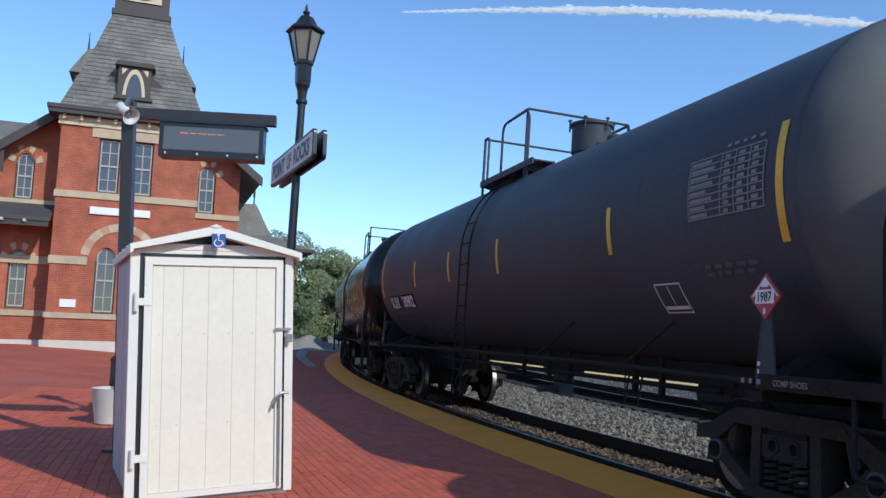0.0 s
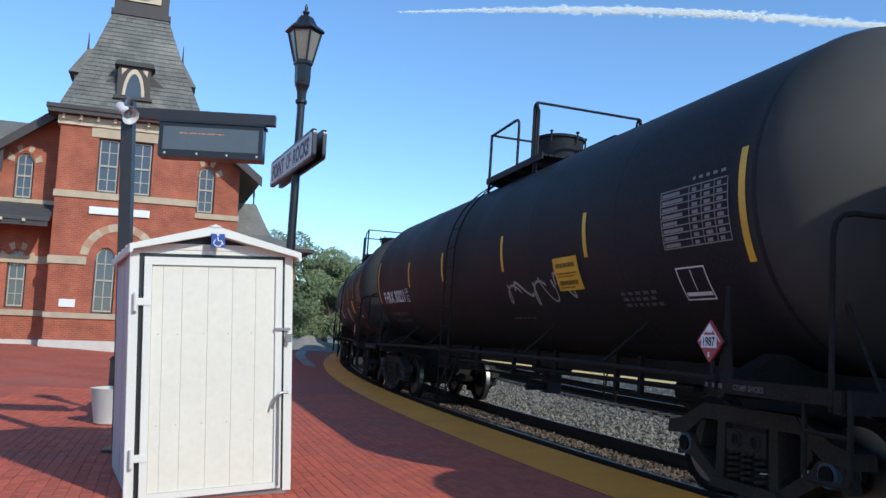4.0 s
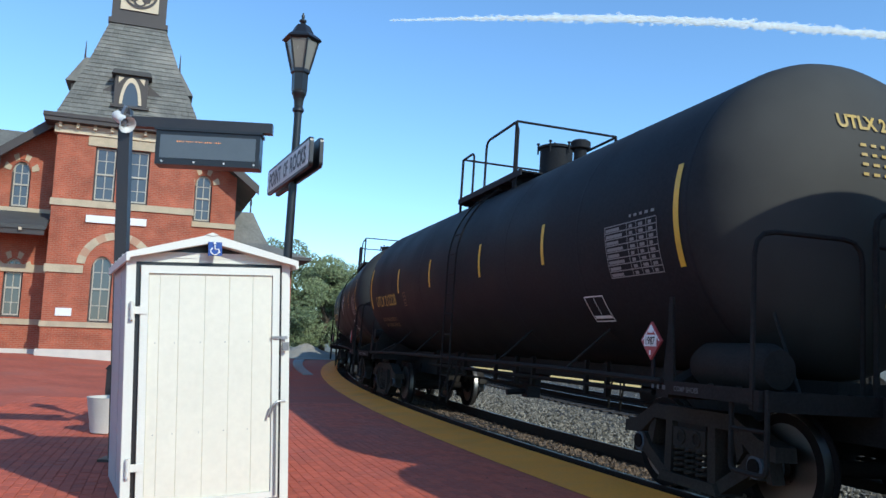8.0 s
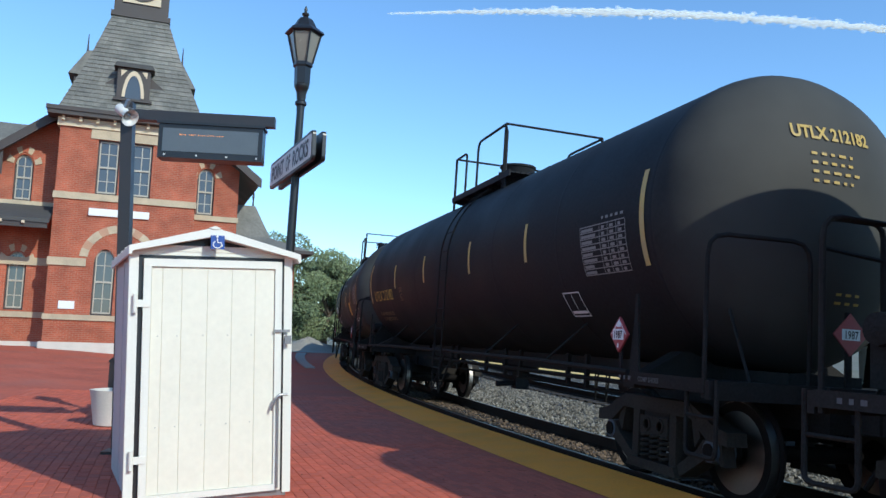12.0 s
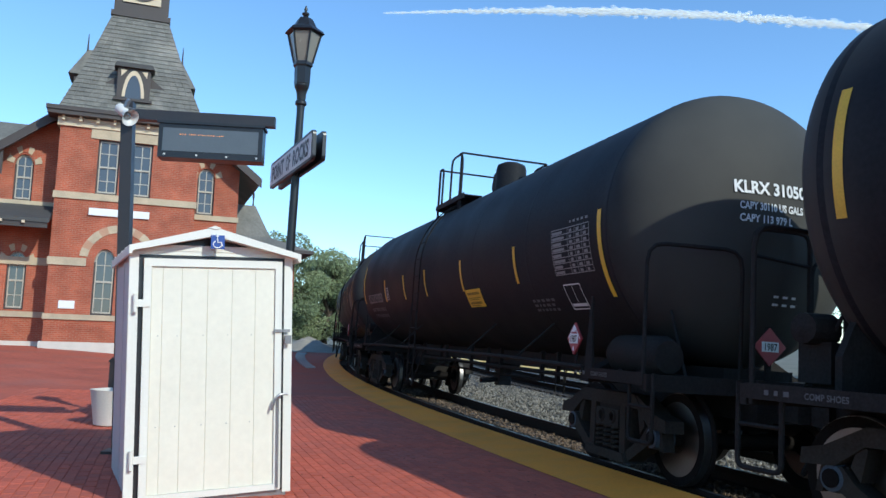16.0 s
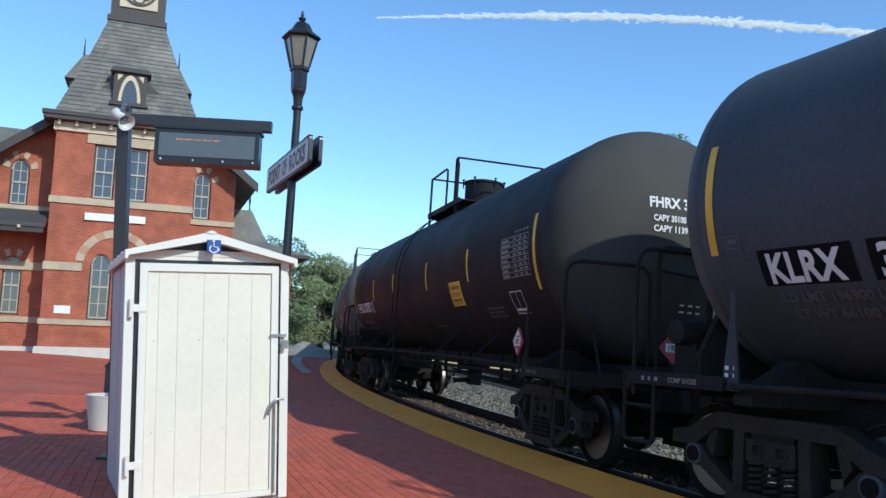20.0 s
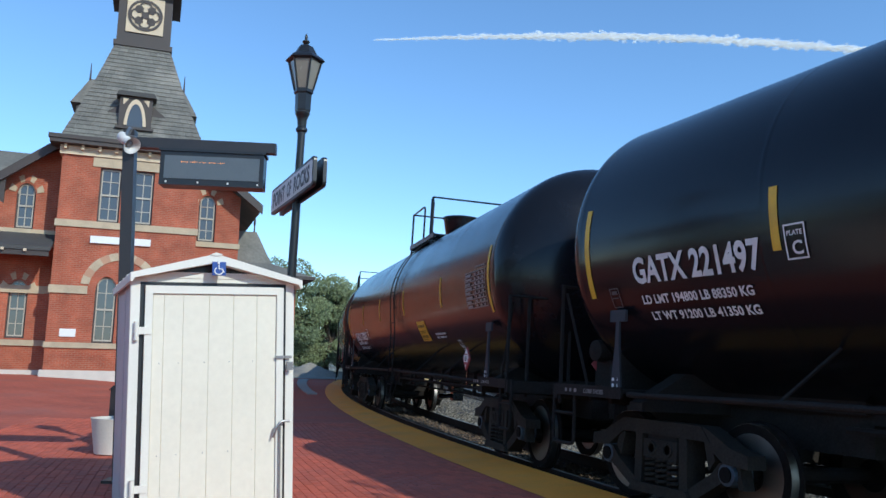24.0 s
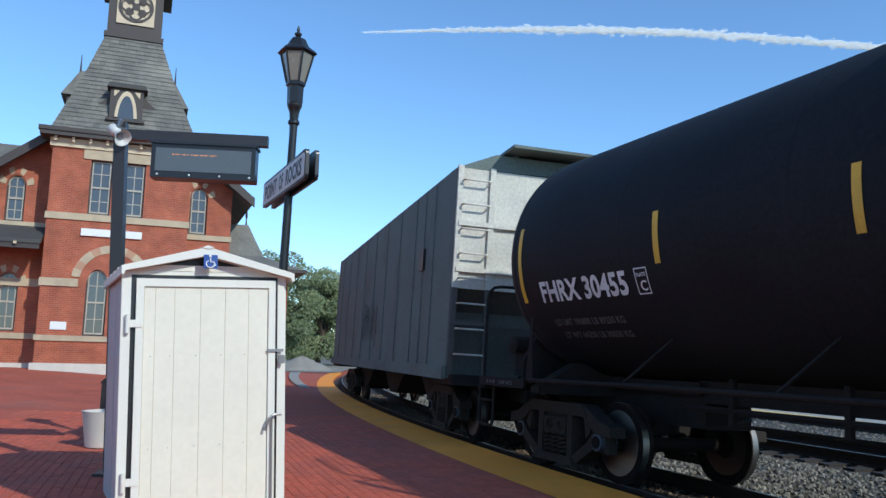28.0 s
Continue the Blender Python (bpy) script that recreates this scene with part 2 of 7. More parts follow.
BARK = mat("tree_bark", (0.10, 0.075, 0.05), 0.9, vary=0.3, scale=6, bump=0.01)
LEAF = mat("green_leaves", (0.19, 0.225, 0.105), 0.6, vary=0.25, scale=1.0, fine=5, island=0.4)
LEAF_DARK = mat("dark_green_leaves", (0.155, 0.19, 0.085), 0.6, vary=0.25, scale=1.0, fine=5, island=0.4)
HOPPER = mat("weathered_grey_hopper", (0.15, 0.182, 0.162), 0.75, vary=0.3, scale=1.0, fine=20, spec=0.2, stain=(0.10, 0.098, 0.085), stain_amount=0.8)
# darker grey for the lower part of the hopper's ends
HOPPER_LOW = mat("dark_grey_hopper", (0.075, 0.075, 0.068), 0.7, vary=0.3, scale=1.6, fine=20, stain=(0.11, 0.07, 0.045), stain_amount=0.7)
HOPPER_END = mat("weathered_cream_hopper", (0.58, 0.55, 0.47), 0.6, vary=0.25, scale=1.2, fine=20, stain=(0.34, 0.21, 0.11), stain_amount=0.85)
LED = glow_mat("amber_led", (1.0, 0.35, 0.08), 0.55)
SCREEN = mat("grey_display_face", (0.10, 0.115, 0.125), 0.35, vary=0.08)
CLOUD = mat("glowing_contrail_white", (0.92, 0.93, 0.95), 1.0, vary=0.05, scale=0.01, fine=0.05, spec=0.0)
CLOUD.node_tree.nodes["Principled BSDF"].inputs["Alpha"].default_value = 0.22
# a little added glow brightens the shaded sides of the puffs
CLOUD.node_tree.nodes["Principled BSDF"].inputs["Emission Color"].default_value = (0.9, 0.95, 1.0, 1)
CLOUD.node_tree.nodes["Principled BSDF"].inputs["Emission Strength"].default_value = 0.14


# ---- mesh helpers ----
class M:
    """A growing list of points and faces."""
    def __init__(self):
        self.v, self.f = [], []

    def box(self, x0, x1, y0, y1, z0, z1):
        o = len(self.v)
        self.v += [(x, y, z) for z in (z0, z1) for x, y in ((x0, y0), (x1, y0), (x1, y1), (x0, y1))]
        self.f += [tuple(o + i for i in q) for q in ((3, 2, 1, 0), (4, 5, 6, 7), (0, 1, 5, 4), (1, 2, 6, 5), (2, 3, 7, 6), (3, 0, 4, 7))]
        return self

    def ring(self, pts):
        o = len(self.v)
        self.v += [tuple(p) for p in pts]
        return list(range(o, o + len(pts)))

    def bridge(self, a, b, closed=True):
        n = len(a)
        for i in range(n if closed else n - 1):
            j = (i + 1) % n
            self.f.append((a[i], a[j], b[j], b[i]))

    def tube(self, pts, r, seg=8, cap=True, closed=False):
        """A pipe along a polyline."""
        pts = [Vector(p) for p in pts]
        rings, up = [], None
        for i, p in enumerate(pts):
            if closed:
                d = pts[(i + 1) % len(pts)] - pts[i - 1]
            else:
                d = pts[min(i + 1, len(pts) - 1)] - pts[max(i - 1, 0)]
            d.normalize()
            if up is None:
                up = Vector((0, 0, 1)) if abs(d.z) < 0.9 else Vector((1, 0, 0))
            a = d.cross(up).normalized()
            up = a.cross(d).normalized()
            rr = r[i] if isinstance(r, (list, tuple)) else r
            rings.append(self.ring([p + rr * (math.cos(k * 2 * math.pi / seg) * a + math.sin(k * 2 * math.pi / seg) * up) for k in range(seg)]))
        for a, b in zip(rings, rings[1:]):
            self.bridge(a, b)
        if closed:
            self.bridge(rings[-1], rings[0])
        elif cap:
            self.f.append(tuple(reversed(rings[0])))
            self.f.append(tuple(rings[-1]))
        return self

    def revolve(self, prof, axis="z", seg=24, at=(0, 0, 0)):
        """prof: (radius, height) pairs; the shape is closed at its ends where the radius is 0."""
        rings = []
        for r, h in prof:
            pts = []
            for k in range(seg):
                a = 2 * math.pi * k / seg
                c, s = r * math.cos(a), r * math.sin(a)
                p = {"z": (c, s, h), "x": (h, c, s), "y": (s, h, c)}[axis]
                pts.append((p[0] + at[0], p[1] + at[1], p[2] + at[2]))
            rings.append(self.ring(pts))
        for a, b in zip(rings, rings[1:]):
            self.bridge(a, b)
        self.f.append(tuple(reversed(rings[0])))
        self.f.append(tuple(rings[-1]))
        return self

    def prism(self, poly, d0, d1, axis="y"):
        """A flat outline pushed through from d0 to d1 along axis; poly in the other two axes."""
        def p(a, b, d):
            return {"y": (a, d, b), "x": (d, a, b), "z": (a, b, d)}[axis]
        a = self.ring([p(u, w, d0) for u, w in poly])
        b = self.ring([p(u, w, d1) for u, w in poly])
        self.bridge(a, b)
        self.f.append(tuple(reversed(a)))
        self.f.append(tuple(b))
        return self

    def shift(self, fn, start=0):
        self.v[start:] = [tuple(fn(*p)) for p in self.v[start:]]
        return self

    def mesh(self, name, material, smooth=False):
        me = bpy.data.meshes.new(name)
        me.from_pydata(self.v, [], self.f)
        bm = bmesh.new()
        bm.from_mesh(me)
        bmesh.ops.recalc_face_normals(bm, faces=bm.faces)
        bm.to_mesh(me)
        bm.free()
        me.materials.append(material)
        if smooth:
            me.polygons.foreach_set("use_smooth", [True] * len(me.polygons))
            me.set_sharp_from_angle(angle=radians(38))
        return me


def part(name, shape, material, parent, label="", smooth=False, at=None):
    """One mesh object under a thing or a part."""
    me = shape.mesh(name, material, smooth) if isinstance(shape, M) else shape
    ob = new(name, me)
    ob.parent = parent
    if at is not None:
        ob.matrix_basis = at
    return tagged(ob, label)


def thing(name, label, category, group="", kind="", at=None):
    ob = new(name)
    ob.empty_display_size = 0.2
    if at is not None:
        ob.matrix_basis = at
    return tagged(ob, label, category, group, kind)


def solid(name, shape, material, label, category="", kind="", group="", smooth=False):
    return tagged(new(name, shape.mesh(name, material, smooth)), label, category, group, kind)


TEXTS = {}


def text_shape(words, height, spread=1.0, bold=0.03):
    """Flat lettering as an M in x, y, its left foot at 0, 0; height of a capital."""
    key = (words, height, spread)
    if key not in TEXTS:
        cu = bpy.data.curves.new("lettering", "FONT")
        cu.body, cu.size, cu.space_character = words, height / 0.70, spread
        cu.resolution_u = 3
        cu.offset = bold * height
        ob = bpy.data.objects.new("lettering", cu)
        scene.collection.objects.link(ob)
        bpy.context.view_layer.update()
        me = ob.evaluated_get(bpy.context.evaluated_depsgraph_get()).to_mesh()
        TEXTS[key] = ([tuple(v.co) for v in me.vertices], [tuple(p.vertices) for p in me.polygons])
        bpy.data.objects.remove(ob)
        bpy.data.curves.remove(cu)
    m = M()
    m.v, m.f = list(TEXTS[key][0]), list(TEXTS[key][1])
    return m


# ---- the line of the track ----
CANT = 0.0361
STEP = 0.5


def bend(s):
    """Curvature of the track, s metres on from the platform spot beside the camera."""
    if s < -14:
        return 0.003
    if s < 0:
        return 0.0109
    if s < 37:
        return 0.01087 - 0.000158 * s
    return 0.005 if s < 130 else 0.0


def lay_line():
    n = int(520 / STEP)
    fwd, back = [], []
    for sign, out in ((1, fwd), (-1, back)):
        x, y, a = 5.655, 2.503, -0.41674
        out.append((x, y, a))
        for i in range(n):
            s = sign * (i + 0.5) * STEP
            a2 = a + sign * STEP * bend(s)
            am = (a + a2) / 2
            x, y, a = x + sign * STEP * math.sin(am), y + sign * STEP * math.cos(am), a2
            out.append((x, y, a))
    return np.array(back[:0:-1] + fwd), -n * STEP


LINE, LINE0 = lay_line()


def on_line(s):
    u = (s - LINE0) / STEP
    i = min(max(int(u), 0), len(LINE) - 2)
    return LINE[i] + (LINE[i + 1] - LINE[i]) * (u - i)


def beside(s, off, z=0.0, cant=True):
    """A point off metres to the far side of the track's middle (minus: the platform's side), z above the rails."""
    x, y, a = on_line(s)
    if cant:
        off, z = off * math.cos(CANT) + z * math.sin(CANT), z * math.cos(CANT) - off * math.sin(CANT)
    return Vector((x + off * math.cos(a), y - off * math.sin(a), z))


# ---- ground, platform, track ----
EDGE, STRIP = 1.22, 0.68
FAR = 6.0            # middle of the far track, from that of the near one


def smooth_step(a, b, x):
    t = min(max((x - a) / (b - a), 0), 1)
    return t * t * (3 - 2 * t)


def plaza(lat, y):
    """Height of the paving, lat metres back from the platform's edge."""
    inner = 0.023
    if lat <= STRIP:
        return 0.081 - (0.058) * lat / STRIP
    return inner + 0.50 * smooth_step(3, 13, lat) * smooth_step(9, 27, y)


def paving_z(x, y):
    """Height of the paving at a place in the plan."""
    best = min(range(0, 160), key=lambda i: (on_line(i * 0.5 - 10)[0] - x) ** 2 + (on_line(i * 0.5 - 10)[1] - y) ** 2)
    s = best * 0.5 - 10
    cx, cy, a = on_line(s)
    lat = -((x - cx) * math.cos(a) - (y - cy) * math.sin(a)) - EDGE
    return plaza(max(lat, STRIP), y)


def sweep(s0, s1, ds, profile, cant=True):
    """Profile of (off, z) carried along the track."""
    m, rings = M(), []
    n = int(round((s1 - s0) / ds))
    for i in range(n + 1):
        s = s0 + (s1 - s0) * i / n
        rings.append(m.ring([beside(s, o, z, cant) for o, z in profile]))
    for a, b in zip(rings, rings[1:]):
        m.bridge(a, b, False)
    return m


def build_ground():
    m = M()
    c = [-2500, -800, -300, -140, -80, -40, -15, 0, 15, 40, 80, 140, 300, 800, 2500]
    rows = [m.ring([(x, y, -0.75) for x in c]) for y in c]
    for a, b in zip(rows, rows[1:]):
        m.bridge(a, b, False)
    solid("ground", m, GROUND, "dry grassy ground round the railway station", "ground", "structure")
    # ballast bed for both tracks
    prof = [(-EDGE + 0.01, -0.21), (-0.6, -0.215), (0, -0.225), (0.9, -0.26), (2.4, -0.25), (4.7, -0.235), (FAR, -0.225), (8, -0.23), (16, -0.22), (22, -0.6)]
    solid("track_bed", sweep(-300, 420, 2.0, prof, False), BED, "grey crushed stone bed under the two tracks", "track bed", "structure")
    # platform paving: one sheet, with the face towards the track
    m, rings = M(), []
    lats = [0.0, STRIP, 1.2, 2, 3, 4, 5, 6.5, 8, 10, 12, 14, 17, 20, 26, 34, 44]
    for i in range(0, 101):
        s = -30 + i * 0.9
        a = on_line(s)
        ring = [beside(s, -EDGE, -0.7, False), beside(s, -EDGE, 0.077, False)]
        for lat in lats[1:]:
            p = beside(s, -EDGE - lat, 0, False)
            ring.append(Vector((p.x, p.y, plaza(lat, p.y) - 0.004)))
        rings.append(m.ring(ring))
    for a, b in zip(rings, rings[1:]):
        m.bridge(a, b, False)
    # pale stone kerb that curves away from the yellow strip at the platform's far end
    kerb, sides = M(), []
    for i in range(30):
        s = 30 + i * 0.68
        o = -EDGE - STRIP - 0.12 - 0.078 * (s - 25)
        w = 0.16 + 0.006 * (s - 26)
        ring = []
        for off, dz in ((o + w, 0.0), (o + w, 0.05), (o - w, 0.05), (o - w, 0.0)):
            p = beside(s, off, 0, False)
            ring.append((p.x, p.y, plaza(-off - EDGE, p.y) + dz))
        sides.append(kerb.ring(ring))
    for a, b in zip(sides, sides[1:]):
        kerb.bridge(a, b)
    kerb.f += [tuple(sides[0]), tuple(sides[-1])]
    solid("kerb", kerb, CONCRETE, "pale curved stone kerb beside the yellow strip", "kerb", "structure")
    # pale gravel where the paving ends
    yard, lines = M(), []
    for i in range(24):
        s = 51 + i * 1.2
        ring = []
        for lat in (-0.02, 0.7, 2, 4, 6, 8, 10, 13):
            p = beside(s, -EDGE - lat, 0, False)
            ring.append((p.x, p.y, plaza(max(lat, 0), p.y) + 0.04))
        lines.append(yard.ring(ring))
    for a, b in zip(lines, lines[1:]):
        yard.bridge(a, b, False)
    solid("gravel_yard", yard, GRAVEL, "pale gravel ground beyond the end of the platform", "gravel", "structure")
    solid("platform", m, PAVER_BED, "red brick station platform along the curved track", "platform", "structure")
    strip = sweep(-30, 51, 0.6, [(-EDGE + 0.03, -0.05), (-EDGE + 0.03, 0.085), (-EDGE - STRIP, 0.029)], False)
    strip_ob = solid("tactile_strip", strip, TACTILE, "worn yellow tactile strip along the platform edge", "tactile paving", "structure")
    # rails
    for off0, tilted, group in ((0.0, True, "rails"), (FAR, False, "rails")):
        for side in (-0.7525, 0.7525):
            o = off0 + side
            prof = [(o - 0.07, -0.19), (o - 0.07, -0.17), (o - 0.012, -0.15), (o - 0.012, -0.05), (o - 0.036, -0.04), (o - 0.036, -0.004), (o - 0.03, 0.0),
                    (o + 0.03, 0.0), (o + 0.036, -0.004), (o + 0.036, -0.04), (o + 0.012, -0.05), (o + 0.012, -0.15), (o + 0.07, -0.17), (o + 0.07, -0.19)]
            rail = solid("rail", sweep(-120, 220, 1.0, prof, tilted), RAIL, "rusty steel rail with a worn bright top", "rail", "structure", group)
            part("running_surface", sweep(-120, 220, 1.0, [(o - 0.026, 0.0005), (o - 0.024, 0.004), (o + 0.024, 0.004), (o + 0.026, 0.0005)], tilted), TREAD, rail)


build_ground()


# ---- tank cars ----
RADIUS, AXIS = 1.53, 2.72
HALF, REAR = 6.78, 6.74


def wrap(m, x, phi, lift=0.012):
    """Flat x, y shape bent round the platform side of the tank, its origin at x along it and phi radians above the middle."""
    def fn(u, w, d):
        a = phi + w / RADIUS
        r = RADIUS + lift + d
        return (x + u, -r * math.cos(a), AXIS + r * math.sin(a))
    return m.shift(fn)


def plate_grid(w, h, nx=1, ny=6):
    m = M()
    rows = [m.ring([(w * i / nx, h * j / ny, 0) for i in range(nx + 1)]) for j in range(ny + 1)]
    for a, b in zip(rows, rows[1:]):
        m.bridge(a, b, False)
    return m


CACHE = {}


def kept(key, fn, material, smooth=False):
    """One shared mesh for alike parts."""
    k = (key, material.name, RADIUS, HALF, REAR)
    if k not in CACHE:
        CACHE[k] = fn().mesh(key, material, smooth)
    return CACHE[k]


def tank_shape():
    return M().revolve([(RADIUS, x) for x in (-REAR, -4.5, -2.25, 0, 2.25, 4.5, HALF)], "x", 72, (0, 0, AXIS))


def head_shape():
    """Dished end of the tank at +x."""
    prof = [(RADIUS, HALF - 0.01)]
    for i in range(12, 0, -1):
        a = i / 12 * math.pi / 2
        prof.append((max(0.01, RADIUS * math.sin(a)), HALF + 0.75 * math.cos(a)))
    return M().revolve(prof + [(0.01, HALF + 0.75)], "x", 72, (0, 0, AXIS))


def rear_head_shape():
    """The flatter trailing end of the tank."""
    prof = [(RADIUS, REAR - 0.01)]
    for i in range(13):
        a = math.pi / 2 * (1 - i / 13)
        prof.append((max(0.01, RADIUS * math.sin(a)), REAR + 0.55 * math.cos(a)))
    return M().revolve(prof + [(0.01, REAR + 0.55)], "x", 72, (0, 0, AXIS))


def weld_shape():
    m = M()
    m.revolve([(RADIUS + 0.0005, -0.03), (RADIUS + 0.002, -0.01), (RADIUS + 0.002, 0.01), (RADIUS + 0.0005, 0.03)], "x", 72, (0, 0, AXIS))
    return m


def side_frame_shape():
    """Cast truck side frame with a window for the springs and a hole at each side of it, in x and z."""
    m = M()
    m.prism([(-0.70, 0.72), (0.70, 0.72), (0.58, 0.86), (-0.58, 0.86)], -0.13, 0.10)
    m.prism([(-0.46, 0.14), (0.46, 0.14), (0.40, 0.235), (-0.40, 0.235)], -0.16, 0.12)
    for k in (-1, 1):
        # arm down to the bearing, brace from the bearing to the foot, column beside the window
        p = [(0.58, 0.74), (0.60, 0.86), (0.95, 0.69), (1.15, 0.65), (1.16, 0.53), (0.86, 0.55)]
        m.prism([(k * a, b) for a, b in p], -0.12, 0.09)
        p = [(0.42, 0.14), (0.36, 0.235), (0.70, 0.44), (0.80, 0.55), (0.88, 0.55), (0.84, 0.38)]
        m.prism([(k * a, b) for a, b in p], -0.11, 0.08)
        p = [(0.29, 0.22), (0.40, 0.22), (0.385, 0.73), (0.275, 0.73)]
        m.prism([(k * a, b) for a, b in p], -0.125, 0.1)
        m.prism([(k * a, b) for a, b in [(0.60, 0.70), (0.68, 0.72), (0.74, 0.56), (0.66, 0.46)]], -0.10, 0.07)
        m.prism([(k * a, b) for a, b in [(0.74, 0.34), (0.78, 0.55), (1.01, 0.55), (1.06, 0.34), (1.0, 0.34), (0.96, 0.48), (0.83, 0.48), (0.80, 0.34)]], -0.07, 0.06)
    return m


def bolster_end_shape():
    """End of the bolster over the springs, with two cored holes in its face."""
    m = M().box(-0.25, 0.25, -0.13, 0.2, 0.49, 0.67)
    for x in (-0.12, 0.12):
        m.revolve([(0.075, -0.131), (0.07, -0.145), (0.05, -0.145), (0.045, -0.131)], "y", 14, (x, 0, 0.585))
    return m


def spring_shape():
    m = M()
    m.tube([(0.07 * math.cos(t * 0.7), 0.07 * math.sin(t * 0.7), 0.235 + 0.255 * t / 45) for t in range(46)], 0.017, 5)
    return m


def wheel_shape():
    prof = [(0.09, -0.05), (0.14, -0.05), (0.16, -0.02), (0.34, 0.0), (0.37, -0.05), (0.455, -0.055), (0.457, 0.04), (0.468, 0.05), (0.485, 0.06), (0.485, 0.08),
            (0.45, 0.085), (0.38, 0.07), (0.35, 0.03), (0.17, 0.02), (0.14, 0.07), (0.09, 0.08)]
    return M().revolve(prof, "y", 40)


def arc_pipe(m, pts, r=0.022, seg=6, radius=0.12):
    """A pipe with rounded corners through pts."""
    pts = [Vector(p) for p in pts]
    out = [pts[0]]
    for a, b, c in zip(pts, pts[1:], pts[2:]):
        d1, d2 = (a - b).normalized(), (c - b).normalized()
        k = min(radius, (a - b).length * 0.45, (c - b).length * 0.45)
        for t in (0, 0.33, 0.67, 1):
            p0, p1 = b + d1 * k, b + d2 * k
            out.append(p0 * (1 - t) ** 2 + b * 2 * t * (1 - t) + p1 * t * t)
    out.append(pts[-1])
    return m.tube(out, r, seg)


def ladder_shape(side):
    """Ladder that follows the tank from the top walkway down to below the side rail; side -1 is the platform's."""
    m = M()
    for x in (-0.21, 0.21):
        pts = [(x, side * (RADIUS + 0.07) * math.cos(a), AXIS + (RADIUS + 0.07) * math.sin(a)) for a in [radians(66 - 4.1 * i) for i in range(17)]]
        pts += [(x, side * 1.60, 2.0), (x, side * 1.60, 0.42)]
        m.tube(pts, 0.014, 6)
        m.tube([(x, side * 1.60, 0.42), (x + 0.34, side * 1.50, 1.08)], 0.018, 6)
    return m


def ribbon(pts, w):
    """A flat brush stroke along x, y points, cut short enough to follow a curved shell."""
    fine = [pts[0]]
    for p, q in zip(pts, pts[1:]):
        k = max(1, round(math.dist(p, q) / 0.06))
        fine += [(p[0] + (q[0] - p[0]) * i / k, p[1] + (q[1] - p[1]) * i / k) for i in range(1, k + 1)]
    pts = fine
    m = M()
    a, b = [], []
    for i, p in enumerate(pts):
        q, o = pts[min(i + 1, len(pts) - 1)], pts[max(i - 1, 0)]
        d = Vector((q[0] - o[0], q[1] - o[1], 0)).normalized()
        a.append((p[0] - d.y * w / 2, p[1] + d.x * w / 2, 0))
        b.append((p[0] + d.y * w / 2, p[1] - d.x * w / 2, 0))
    m.bridge(m.ring(a), m.ring(b), False)
    return m


def scrawl(seed, w, h, n=5):
    """A spray-painted tag: looping strokes, or one long wavy line."""
    rnd = random.Random(seed)
    m = M()
    def add(r):
        o = len(m.v)
        m.v.extend(r.v)
        m.f.extend(tuple(i + o for i in f) for f in r.f)
    if h == 0.62:
        # boxy tag: an open square, a hook, a crossed ring, a wide trough and a slash
        add(ribbon([(0.0, 0.36), (0.15, 0.0), (0.42, 0.04), (0.57, 0.05)], 0.03))
        add(ribbon([(0.0, 0.36), (0.28, 0.35), (0.42, 0.04)], 0.035))
        add(ribbon([(0.18, 0.10), (0.30, 0.10)], 0.02))
        add(ribbon([(0.40, 0.42), (0.37, 0.3), (0.46, 0.06)], 0.03))
        add(ribbon([(0.66 + 0.12 * math.cos(a * 0.35), 0.17 + 0.15 * math.sin(a * 0.35)) for a in range(19)], 0.028))
        add(ribbon([(0.66, 0.09), (0.66, 0.25)], 0.025))
        add(ribbon([(0.59, 0.17), (0.73, 0.17)], 0.025))
        add(ribbon([(0.70, 0.54), (0.82, 0.04), (1.30, 0.0), (1.13, 0.55)], 0.03))
        add(ribbon([(1.33, 0.45), (1.40, 0.1)], 0.03))
        for k in range(3):
            add(ribbon([(0.93, 0.20 - 0.06 * k), (1.03, 0.20 - 0.06 * k)], 0.025))
        for k in range(2):
            add(ribbon([(0.63, -0.06 - 0.05 * k), (0.72, -0.06 - 0.05 * k)], 0.02))
        return m
    if w > 5:
        return ribbon([(w * i / 60, h * (0.5 + 0.4 * math.sin(i * 0.42) * (0.35 + 0.65 * (1 - i / 60) ** 2))) for i in range(61)], 0.03)
    for k in range(n):
        x0 = w * k / n
        pts = []
        ph, fr, amp = rnd.uniform(0, 6), rnd.uniform(5, 8), h * rnd.uniform(0.3, 0.5)
        for i in range(26):
            t = i / 25
            pts.append((x0 + w / n * (t * 0.95 + 0.28 * math.sin(fr * t + ph)), h / 2 + amp * math.sin(fr * 1.1 * t + ph * 1.7) * (0.7 + 0.3 * math.cos(3 * t))))
        r = ribbon(pts, rnd.uniform(0.025, 0.045))
        o = len(m.v)
        m.v += r.v
        m.f += [tuple(i + o for i in f) for f in r.f]
    return m


def bars(w, h, rows, seed=0):
    """Small unreadable lettering as rows of short bars."""
    rnd = random.Random(seed)
    m = M()
    for r in range(rows):
        y = h * (rows - 1 - r) / rows
        x = 0.0
        while x < w * 0.92:
            d = rnd.uniform(0.06, 0.16) * max(w, 0.5)
            d = min(d, w - x)
            m.bridge(m.ring([(x, y, 0), (x + d, y, 0)]), m.ring([(x, y + h / rows * 0.55, 0), (x + d, y + h / rows * 0.55, 0)]), False)
            x += d + 0.05
    return m


